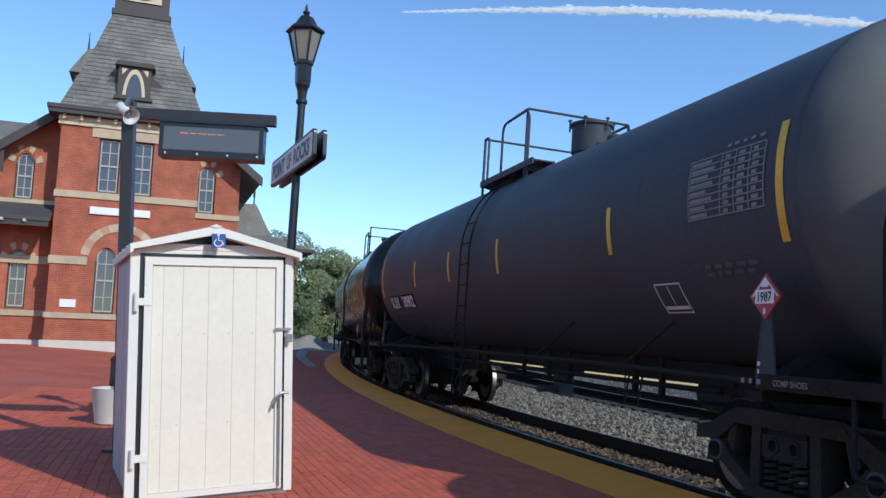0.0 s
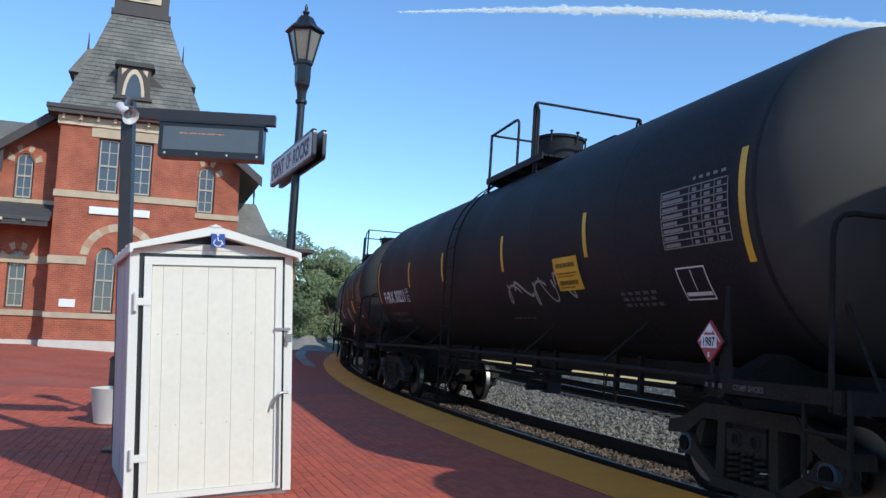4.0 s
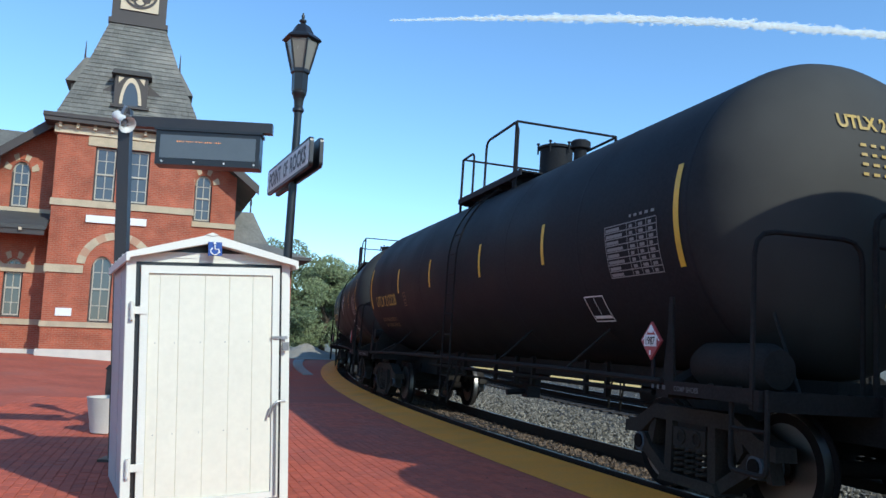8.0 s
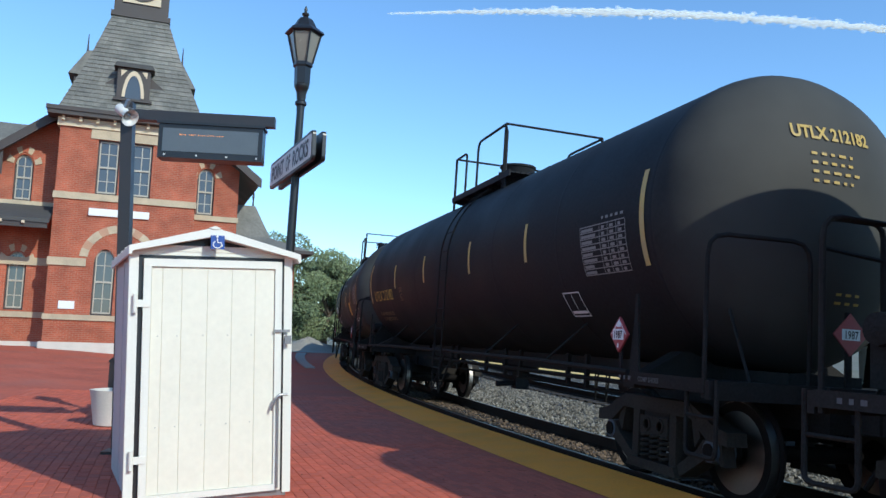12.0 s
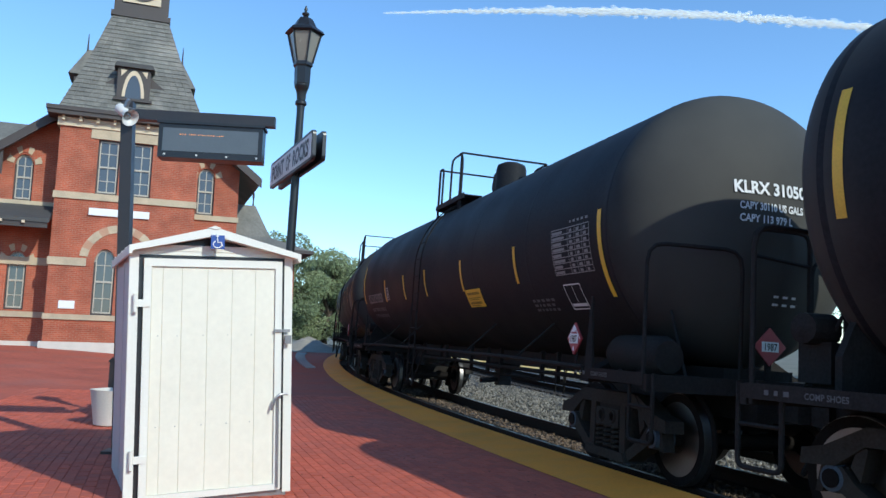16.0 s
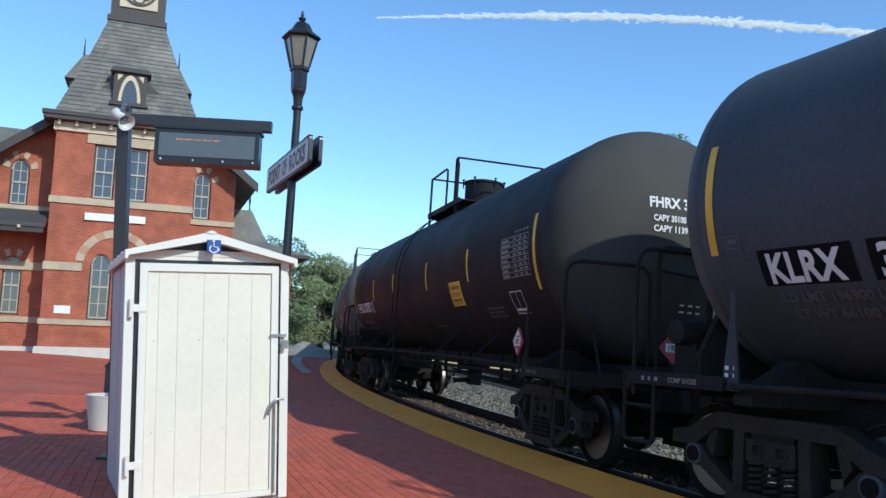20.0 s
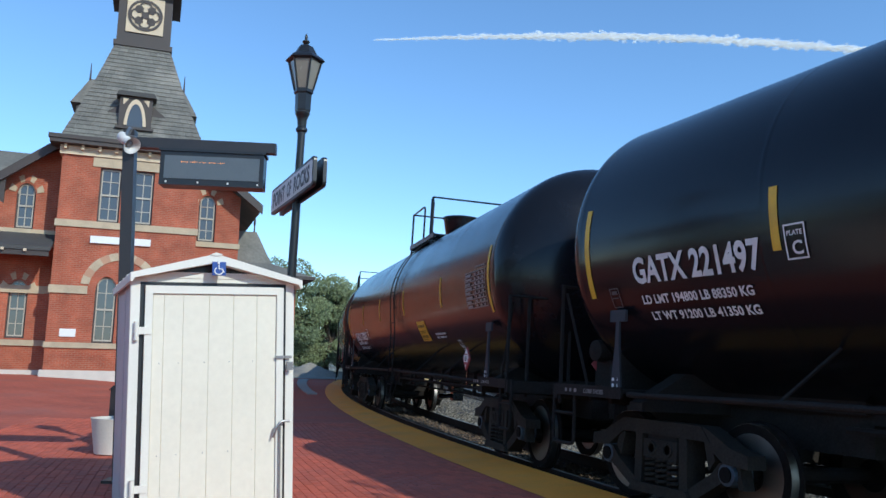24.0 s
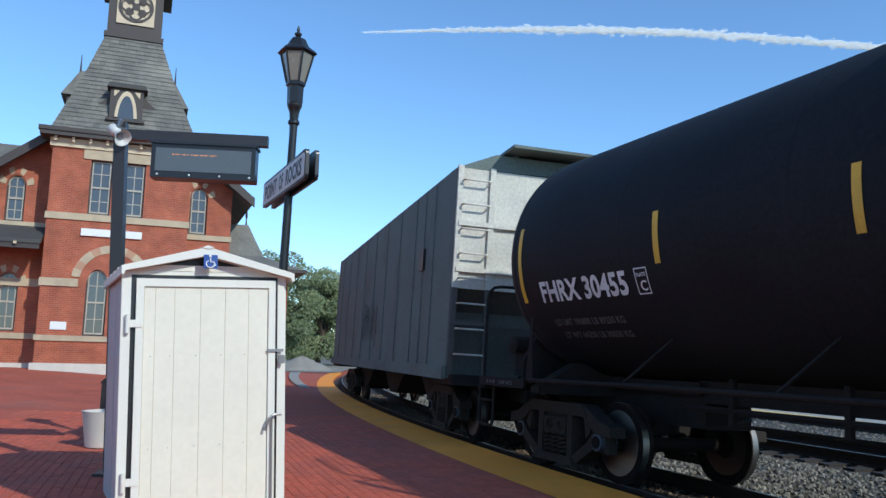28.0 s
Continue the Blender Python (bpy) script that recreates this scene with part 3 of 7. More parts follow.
def table_shape(w, h, rows=8, cols=4):
    m = M()
    t = 0.012
    for i in range(rows + 1):
        y = h * i / rows
        m.bridge(m.ring([(0, y, 0), (w / 2, y, 0), (w, y, 0)]), m.ring([(0, y + t, 0), (w / 2, y + t, 0), (w, y + t, 0)]), False)
    for x in [0, w * 0.45] + [w * 0.45 + w * 0.55 * j / (cols - 1) for j in range(1, cols)]:
        rows_ = [m.ring([(x, h * j / 6, 0), (x + t, h * j / 6, 0)]) for j in range(7)]
        for a, b in zip(rows_, rows_[1:]):
            m.bridge(a, b, False)
    rnd = random.Random(4)
    for i in range(rows):
        y = h * (i + 0.25) / rows
        for x0, x1 in ((0.03, 0.38), (0.5, 0.6), (0.68, 0.78), (0.86, 0.95)):
            x1 = x0 + (x1 - x0) * rnd.uniform(0.6, 1)
            m.bridge(m.ring([(w * x0, y, 0), (w * x1, y, 0)]), m.ring([(w * x0, y + h / rows * 0.5, 0), (w * x1, y + h / rows * 0.5, 0)]), False)
    return m


def add_truck(car, x0, wheels):
    truck = part("truck", kept("truck_bolster", lambda: M().box(-0.22, 0.22, -1.12, 1.12, 0.50, 0.78).box(-0.45, 0.45, -0.35, 0.35, 0.72, 0.92).revolve([(0.2, 0.9), (0.2, 1.0)], "z", 16), IRON), IRON, car, at=pose(x0, 0, 0))
    for y in (-1.02, 1.02):
        part("side_frame", kept("side_frame", side_frame_shape, CAST), CAST, truck, at=pose(0, y, 0, 0, 0, 0 if y < 0 else 180))
        part("bolster_end", kept("bolster_end", bolster_end_shape, CAST), CAST, truck, at=pose(0, y, 0, 0, 0, 0 if y < 0 else 180))
        for x in (-0.17, 0.0, 0.17):
            part("spring", kept("spring", spring_shape, CAST), CAST, truck, at=pose(x, y * 1.07, 0))
        for x in (-0.89, 0.89):
            part("bearing_cap", kept("bearing_cap", lambda: M().revolve([(0.03, -0.12), (0.10, -0.11), (0.115, -0.02), (0.115, 0.10)], "y", 16), CAP_BLUE), CAP_BLUE, truck,
                 at=pose(x, y, 0.457) if y < 0 else pose(x, y, 0.457, 0, 0, 180))
    part("brake_beam", kept("brake_beam", lambda: M().tube([(-0.36, -0.7, 0.34), (-0.36, 0.7, 0.34)], 0.04, 6).tube([(0.36, -0.7, 0.34), (0.36, 0.7, 0.34)], 0.04, 6), IRON), IRON, truck)
    for x in (-0.89, 0.89):
        axle = part("wheelset", kept("axle", lambda: M().revolve([(0.07, -1.15), (0.07, -0.85), (0.085, -0.8), (0.075, -0.4), (0.075, 0.4), (0.085, 0.8), (0.07, 0.85), (0.07, 1.15)], "y", 14), WHEEL), WHEEL, car,
                    at=pose(x0 + x, 0, 0.457))
        part("wheel", kept("wheel", wheel_shape, WHEEL, True), WHEEL, axle, at=pose(0, -0.78, 0))
        part("wheel", kept("wheel", wheel_shape, WHEEL, True), WHEEL, axle, at=pose(0, 0.78, 0, 0, 0, 180))
        for y in (-0.785, 0.785):
            part("tread", kept("tread", lambda: M().revolve([(0.4585, -0.045), (0.4595, 0.0), (0.4585, 0.04)], "y", 40), TREAD, True), TREAD, axle, "bright running tread", at=pose(0, y, 0))
        wheels.append((axle, x0 + x))


def add_end_railing(car, build, turn):
    """Railing across one end of the car, at the end of +x."""
    x = 7.36
    if build == "G":
        # upright posts under a straight bar, as on the newer cars
        railing = part("end_railing", kept("post_railing", lambda: M().tube([(x, -1.5, 2.28), (x, 1.5, 2.28)], 0.02, 6), IRON, True), IRON, car, at=turn)
        for y in (-1.5, -1.22, -0.62, -0.2, 0.62, 1.5):
            part("post", kept("rail_post", lambda: M().tube([(x, 0, 0.95), (x, 0, 2.3)], 0.024, 6), IRON, True), IRON, railing, at=pose(0, y, 0))
        for k in (-1, 1):
            part("brace", kept("rail_brace%d" % k, lambda: M().tube([(x, k * 1.45, 2.2), (x - 0.5, k * 1.42, 1.0)], 0.018, 6), IRON, True), IRON, railing)
        return
    # a low hoop at each side and a taller one in the middle
    railing = part("end_railing", kept("end_railing", lambda: arc_pipe(M(), [(x + 0.06, -0.34, 0.98), (x + 0.06, -0.34, 2.62), (x + 0.06, 0.34, 2.62), (x + 0.06, 0.34, 0.98)], 0.026, 6, 0.14), IRON, True), IRON, car, at=turn)
    part("cross_rail", kept("cross_rail", lambda: M().tube([(x + 0.06, -0.34, 2.34), (x + 0.06, 0.34, 2.28)], 0.02, 6), IRON, True), IRON, railing)
    for k in (-1, 1):
        part("side_hoop", kept("side_hoop%d" % k, lambda: arc_pipe(M(), [(x, k * 1.5, 0.95), (x, k * 1.5, 2.36), (x, k * 0.42, 2.38), (x, k * 0.42, 0.98)], 0.022, 6, 0.2), IRON, True), IRON, railing)
        part("brace", kept("hoop_brace%d" % k, lambda: M().tube([(x, k * 1.0, 0.98), (x - 0.42, k * 0.95, 1.75)], 0.016, 6), IRON, True), IRON, railing)


def hand_wheel_shape():
    """Brake wheel on its shaft over the trailing end."""
    m = M()
    x = 7.5
    m.tube([(x, 0.25 + 0.26 * math.cos(a), 1.9 + 0.26 * math.sin(a)) for a in [radians(20 * i) for i in range(18)]], 0.016, 6, closed=True)
    for a in (0, 72, 144, 216, 288):
        m.tube([(x, 0.25, 1.9), (x, 0.25 + 0.26 * math.cos(radians(a)), 1.9 + 0.26 * math.sin(radians(a)))], 0.011, 5)
    m.tube([(x, 0.25, 1.9), (x - 0.2, 0.25, 1.9)], 0.03, 8)
    m.box(x - 0.3, x - 0.12, 0.08, 0.42, 1.55, 2.1)
    return m


def corner_step_shape():
    m = M()
    arc_pipe(m, [(0, 0, 1.0), (0, 0, 0.35), (0.42, 0, 0.35), (0.42, 0, 1.0)], 0.022, 6, 0.07)
    m.tube([(0, 0, 0.68), (0.42, 0, 0.68)], 0.018, 5)
    return m


SIDE, SOLE, RAIL_TOP = 0.92, 3.92, 5.0      # of the guard rails on top: their distance from the middle, feet and height


def gate_shape(a0, a1):
    """Gate frame of a guard rail."""
    return arc_pipe(M().tube([(a0, 0, SOLE), (a0, 0, RAIL_TOP)], 0.026, 6), [(a0, 0, RAIL_TOP - 0.01), (a1, 0, RAIL_TOP), (a1, 0, SOLE + 0.2)], 0.023, 6, 0.13)


def hoop_shape(b0, b1):
    """Taller hoop of a guard rail, with its post."""
    m = arc_pipe(M(), [(b0, 0, SOLE + 0.2), (b0, 0, RAIL_TOP + 0.06), (b1, 0, RAIL_TOP + 0.07)], 0.023, 6, 0.16)
    return m.tube([(b1, 0, SOLE), (b1, 0, RAIL_TOP + 0.08)], 0.026, 6)


def walkway_shape(a0, b1):
    """Brackets and edge strips of the walkway round the housing."""
    m = M()
    for k in (-1, 1):
        m.box(a0 - 0.04, b1 + 0.37, min(k * 0.96, k * 0.935), max(k * 0.96, k * 0.935), 4.10, 4.205)
        x = a0 + 0.05
        while x < b1 + 0.3:
            m.prism([(k * 0.93, 4.16), (k * 0.93, 4.08), (k * 0.72, 4.04), (k * 0.55, 4.10), (k * 0.55, 4.16)], x, x + 0.04, "x")
            x += 0.62
    m.box(a0 - 0.04, a0 - 0.01, -0.935, 0.935, 4.14, 4.245)
    for x in (a0 + 0.02, a0 + 0.42):
        m.box(x, x + 0.04, -0.5, 0.5, 4.14, 4.24)
    return m


# what each build of car has, and where: stripes along the car; foot of the big and of the small stripes, in degrees round the shell
BUILDS = {
    "F": dict(stripes=(-6.62, -3.87, -1.59, 1.29, 3.84, 6.60), big=-24.7, small=-14.6, table=(5.42, -17), notice=(5.5, -36.5), placard=(6.22, 1.41), mark=(-6.2, -24.8, 0.245, 1.78),
              plate=(-4.27, -25.6), rows=(-6.12, 1.42, -37, -44), ladder=-0.92, rails=(-1.05, 0.2, 0.8, 0.9), dome=("drum", -0.15, 0.40, 4.87), note=(4.35, -38, 3), low=(1.02, -43)),
    "U": dict(stripes=(-6.47, -3.89, -1.52, 1.21, 3.55, 6.50), big=-21.5, small=-11.5, table=(5.18, -22.5), notice=(4.4, -41.5), placard=(6.14, 1.47), mark=(-6.05, -20.2, 0.24, 1.85),
              plate=(-3.54, -22.2), rows=(-6.0, 1.34, -34, -39.7), ladder=0.03, rails=(-1.75, -1.1, -0.45, 0.95), dome=("drum", 0.56, 0.28, 4.86)),
    "G": dict(stripes=(-6.78, -4.35, -1.82, 0.98, 4.11, 6.82), big=-22.7, small=-14.4, table=(5.68, -19), notice=(4.34, -44), placard=(5.71, 1.43), mark=(-6.18, -30, 0.23, 1.85),
              plate=(-4.17, -29.5), rows=(-6.16, 1.45, -34.6, -40.4), ladder=0.1, rails=(-1.64, -0.4, 0.25, 0.35), dome=("funnel", -0.45, 0.43, 4.84), note=(3.13, -34.5, 2)),
    "S": dict(stripes=(-6.58, -3.85, -1.67, 0.64, 3.94, 6.58), big=-19.8, small=-15.2, table=(5.40, -8.5), notice=(4.58, -41.8), placard=(6.44, 1.77), mark=(-6.05, -30, 0.24, 1.85),
              plate=None, rows=(-6.02, 1.5, -36.7, -42.5), ladder=-0.6, rails=(-1.8, -1.6, -0.95, 0.1), dome=("drum", 0.55, 0.31, 4.85), note=(5.5, -28, 2)),
    "K": dict(stripes=(-6.45, -4.2, -2.35, -0.62, 1.66, 4.08, 6.58), big=-33, small=-22, table=(5.35, -21), notice=(5.45, -38), placard=(6.1, 1.41), mark=(-6.18, -21.4, 0.22, 1.6),
              plate=(-4.06, -20.3), rows=(-6.12, 1.55, -29.6, -36), ladder=-0.9, rails=(-2.1, -1.85, -1.25, -0.6), dome=("bonnet", -0.2, 0.30, 4.90), note=(4.35, -38, 3)),
}


def sized(words, height, width, bold=0.03):
    """Lettering drawn out to a given width."""
    t = text_shape(words, height, 1.02, bold)
    k = width / max(v[0] for v in t.v)
    return t.shift(lambda x, y, z: (x * k, y, z))


def outline(w, h, t, inner=()):
    m = M()
    for x0, x1, y0, y1 in ((0, w, 0, t), (0, w, h - t, h), (0, t, t, h - t), (w - t, w, t, h - t), *inner):
        n = max(1, round((y1 - y0) / 0.05))
        rows = [m.ring([(x0, y0 + (y1 - y0) * i / n, 0), (x1, y0 + (y1 - y0) * i / n, 0)]) for i in range(n + 1)]
        for a, b in zip(rows, rows[1:]):
            m.bridge(a, b, False)
    return m


def add_top(car, paint, b, spec):
    """Walkway, guard rails, housings and vents on top of the tank."""
    a0, a1, b0, b1 = spec.get("rails", b["rails"])
    key = "%g_%g_%g" % (a0, a1, b0)
    rise = pose(0, 0, spec.get("rise", (RADIUS - 1.53) * 0.5))
    walkway = part("top_walkway", kept("walkway" + key, lambda: walkway_shape(a0, b1), paint), paint, car, at=rise)
    for side in (-1, 1):
        at = pose(0, side * SIDE, 0)
        part("guard_rail", kept("gate" + key, lambda: gate_shape(a0, a1), paint, True), paint, walkway, at=at)
        part("guard_rail", kept("hoop" + key, lambda: hoop_shape(b0, b1), paint, True), paint, walkway, at=at)
        part("rail_strut", kept("rail_strut", lambda: M().tube([(0.09, 0, SOLE + 0.02), (0.09, 0, RAIL_TOP - 0.08), (0, 0, RAIL_TOP + 0.04)], 0.02, 6), paint, True), paint, walkway, at=at @ pose(b1, 0, 0))
        for j in range(4):
            part("tread_plank", kept("tread_plank" + key, lambda: M().box(a0 - 0.01, b1 + 0.35, -0.04, 0.04, 4.16, 4.185), paint), paint, walkway, at=pose(0, side * (0.60 + 0.098 * j), 0))
    for j in range(4):
        part("tread_plank", kept("cross_plank", lambda: M().box(0, 0.08, -0.52, 0.52, 4.24, 4.265), paint), paint, walkway, at=pose(a0 + 0.04 + 0.1 * j, 0, 0))
    for bx, z in ((a0, RAIL_TOP), (b1, RAIL_TOP + 0.08)):
        part("cross_bar", kept("cross_bar", lambda: M().tube([(0, -SIDE, 0), (0, SIDE, 0)], 0.021, 6), paint, True), paint, walkway, at=pose(bx, 0, z))
    shape, x, r, top = spec.get("dome", b["dome"])
    key = "%s_%g_%g" % (shape, r, top)
    if shape == "drum":
        prof = [(r * 0.86, 4.1), (r * 0.9, 4.34), (r, 4.36), (r, top - 0.07), (r + 0.03, top - 0.06), (r + 0.03, top - 0.02), (r * 0.93, top), (0.01, top + 0.01)]
    elif shape == "funnel":
        prof = [(r * 0.8, 4.1), (r * 0.8, 4.42), (r * 0.86, 4.46), (r, top - 0.05), (r + 0.02, top - 0.04), (r + 0.02, top), (r * 0.9, top), (r * 0.8, top - 0.14), (0.01, top - 0.15)]
    else:
        prof = [(r, 4.1), (r, top - 0.14), (r * 0.9, top - 0.05), (r * 0.55, top), (0.01, top + 0.01)]
    dome = part("valve_housing", kept("housing" + key, lambda: M().revolve(prof, "z", 32), paint, True), paint, car, at=pose(x, 0, 0))
    if shape == "drum":
        part("hinge_block", kept("hinge_block" + key, lambda: M().box(-r - 0.05, -r * 0.45, -0.09, 0.09, top - 0.16, top + 0.055).tube([(-r * 0.4, -0.1, top + 0.02), (r * 0.5, -0.1, top + 0.02)], 0.02, 6), paint), paint, dome)
        for k in range(6):
            a = radians(60 * k + 15)
            part("swing_bolt", kept("swing_bolt%g" % top, lambda: M().tube([(0, 0, top - 0.16), (0, 0, top + 0.03)], 0.016, 6).revolve([(0.03, top + 0.01), (0.03, top + 0.035)], "z", 6), paint), paint, dome, at=pose((r + 0.04) * math.cos(a), (r + 0.04) * math.sin(a), 0))
    elif shape == "bonnet":
        part("slanted_cover", kept("slanted_cover" + key, lambda: M().prism([(-r - 0.02, 4.2), (-r - 0.24, 4.46), (-r - 0.16, 4.72), (-r + 0.06, 4.78), (-r + 0.06, 4.2)], -0.2, 0.2), paint), paint, dome)
    else:
        for k in (-1, 1):
            part("open_flap", kept("open_flap%d" % k + key, lambda: M().prism([(-r - 0.02, top - 0.28), (-r - 0.2, top - 0.05), (-r - 0.17, top - 0.02), (-r + 0.02, top - 0.2)], k * 0.12 - 0.08, k * 0.12 + 0.08), paint), paint, dome)
    for vx, vy, vr, vt in spec.get("vents", ((x + r + 0.42, 0.0, 0.09, 4.5), (x + r + 0.2, -0.12, 0.05, 4.42))):
        part("vent_valve", kept("vent%g_%g" % (vr, vt), lambda: M().revolve([(vr * 1.2, 4.1), (vr * 1.2, 4.3), (vr * 0.8, 4.33), (vr * 0.8, vt - 0.16), (vr * 1.25, vt - 0.14), (vr * 1.25, vt - 0.03), (vr * 0.9, vt), (0.01, vt + 0.01)], "z", 16), paint, True), paint, car, at=pose(vx, vy, 0))


def add_marks(car, paint, b, spec):
    """Stripes, stencils, plates and paint on the platform side."""
    ink = spec.get("ink", WHITE_STENCIL)
    dim = spec.get("dim", WHITE_STENCIL if paint is GLOSS else GREY_STENCIL)
    up = spec.get("up", 0.0)
    for x in (spec.get("rear", b["stripes"][0]), *b["stripes"][1:]):
        tall = abs(x) > 6
        foot = (b["big"] + (12 if x < -6 and spec["build"] == "K" else 0) if tall else b["small"]) + up
        tape = spec.get("tape", YELLOW_TAPE)
        part("reflective_stripe", kept("stripe%g" % foot, lambda: wrap(plate_grid(0.085, 0.98 if tall else 0.52, 1, 12), -0.0425, radians(foot), 0.006), tape, True), tape, car, "yellow reflective stripe", at=pose(x, 0, 0))
    x, deg, size, wide = spec.get("mark_at", b["mark"])
    if spec.get("patch"):
        for x0, w in ((-6.13, 0.86), (-5.15, 1.0)):
            part("lettering_patch", wrap(plate_grid(w, 0.31, 2, 5), x0, radians(deg - 1.2), 0.005), DULL_PATCH, car, "black painted patch behind the lettering")
        for word, x0, w in (("KLRX", -6.06, 0.70), (spec["mark"][5:], -5.09, 0.86)):
            part("lettering", wrap(sized(word, size, w, 0.05), x0, radians(deg)), ink, car, "stencilled reporting mark")
    else:
        part("lettering", wrap(sized(spec["mark"], size, wide, 0.015 if spec["build"] in "UK" else 0.045), x, radians(deg)), TABLE_STENCIL if spec["mark"] == "KLRX31050" else ink, car, "stencilled reporting mark")
    load, light = {"SHQX": ("LD LMT 195000 LB 88400 KG", "LT WT 91000 LB 41300 KG"), "GATX": ("LD LMT 194800 LB 88350 KG", "LT WT 91200 LB 41350 KG"),
                   "KLRX": ("LD LMT 196900 LB 89300 KG", "LT WT 66100 LB 30000 KG")}.get(spec["mark"][:4], ("LD LMT 196800 LB 89250 KG", "LT WT 66200 LB 30050 KG"))
    x, wide, deg1, deg2 = spec.get("rows_at", b["rows"])
    for row, (words, deg) in enumerate(((load, deg1), (light, deg2))):
        tagged(part("small_lettering", wrap(sized(words, 0.085, wide - 0.06 * row, 0.05), x + 0.06 * row, radians(deg)), dim, car), kind="stuff")
    plate = spec.get("plate_at", b["plate"])
    if plate:
        box = outline(0.205, 0.28, 0.014)
        for words, hh, px, py in (("PLATE", 0.038, 0.025, 0.19), ("C", 0.105, 0.06, 0.04)):
            t = text_shape(words, hh).shift(lambda x, y, z: (x + px, y + py, z))
            o = len(box.v)
            box.v += t.v
            box.f += [tuple(i + o for i in f) for f in t.f]
        part("clearance_plate", wrap(box, plate[0], radians(plate[1])), DIM_YELLOW if spec["build"] == "U" else ink, car)
    x, deg = b["table"]
    deg += up * 0.3
    part("data_table", kept("data_table%g" % deg, lambda: wrap(table_shape(1.0, 0.545), x, radians(deg)), TABLE_STENCIL), TABLE_STENCIL, car, "stencilled table of test dates")
    tagged(part("small_lettering", kept("table_head%g" % deg, lambda: wrap(bars(0.48, 0.055, 1, 3), x + 0.5, radians(deg) + 0.6 / RADIUS), TABLE_STENCIL), TABLE_STENCIL, car), kind="stuff")
    x, deg = b["notice"]
    w, h = (0.18, 0.2) if spec["build"] == "G" else (0.44, 0.34)
    part("notice_frame", kept("notice_frame", lambda: wrap(outline(w, h, 0.016, ((w * 0.48, w * 0.48 + 0.012, h * 0.3, h - 0.03), (0.03, w - 0.03, 0.045, 0.085))), x, radians(deg)), WHITE_STENCIL), WHITE_STENCIL, car)
    if spec["build"] in "GS":
        x, deg = (-6.64, -27) if spec["build"] == "G" else (-6.43, -22)
        part("card_frame", kept("card_frame", lambda: wrap(outline(0.15, 0.21, 0.01, ((0.02, 0.13, 0.10, 0.11), (0.03, 0.12, 0.14, 0.18))), x, radians(deg)), GREY_STENCIL), GREY_STENCIL, car, "faint card frame")
    if b.get("note"):
        x, deg, rows = b["note"]
        tagged(part("small_lettering", kept("note", lambda: wrap(bars(0.72, 0.07 * rows, rows, 5), x, radians(deg)), dim), dim, car), kind="stuff")
    if b.get("low"):
        x, deg = b["low"]
        tagged(part("small_lettering", kept("low_note", lambda: wrap(bars(0.78, 0.06, 1, 6), x, radians(deg)), GREY_STENCIL), GREY_STENCIL, car), kind="stuff")
    if spec.get("sign"):
        x, deg, material, *size = spec["sign"]
        w, h = size or (0.65, 0.42)
        plate = part("notice_plate", wrap(plate_grid(w, h, 2, 6), x, radians(deg), 0.008), material, car, "yellow emergency notice plate" if material is YELLOW_TAPE else "pale emergency notice plate")
        print_ = M()
        for y, hh, x0, x1 in ((0.70, 0.13, 0.12, 0.88), (0.50, 0.05, 0.1, 0.9), (0.42, 0.04, 0.14, 0.8), (0.18, 0.13, 0.12, 0.86), (0.08, 0.04, 0.1, 0.7)):
            rnd, u = random.Random(int(y * 100)), x0
            while u < x1:
                d = rnd.uniform(0.035, 0.1)
                print_.bridge(print_.ring([(u * w, y * h, 0), (min(u + d, x1) * w, y * h, 0)]), print_.ring([(u * w, (y + hh) * h, 0), (min(u + d, x1) * w, (y + hh) * h, 0)]), False)
                u += d + 0.018
        tagged(part("notice_print", wrap(print_, x, radians(deg), 0.014), SIGN_INK, plate), kind="stuff")
    if spec.get("low_panel"):
        m = plate_grid(0.68, 1.03, 2, 10).shift(lambda x, y, z: (x + 0.42 * y - 0.84 + 0.13, y, z))
        part("belly_panel", wrap(m, 0.0, radians(-76), 0.008), YELLOW_TAPE, car, "yellow panel low on the belly")
    for seed, x, deg, w, h, material in spec.get("tags", ()):
        tagged(part("graffiti", wrap(scrawl(seed, w, h), x, radians(deg), 0.006), material, car, "spray-painted graffiti tag"), kind="stuff")


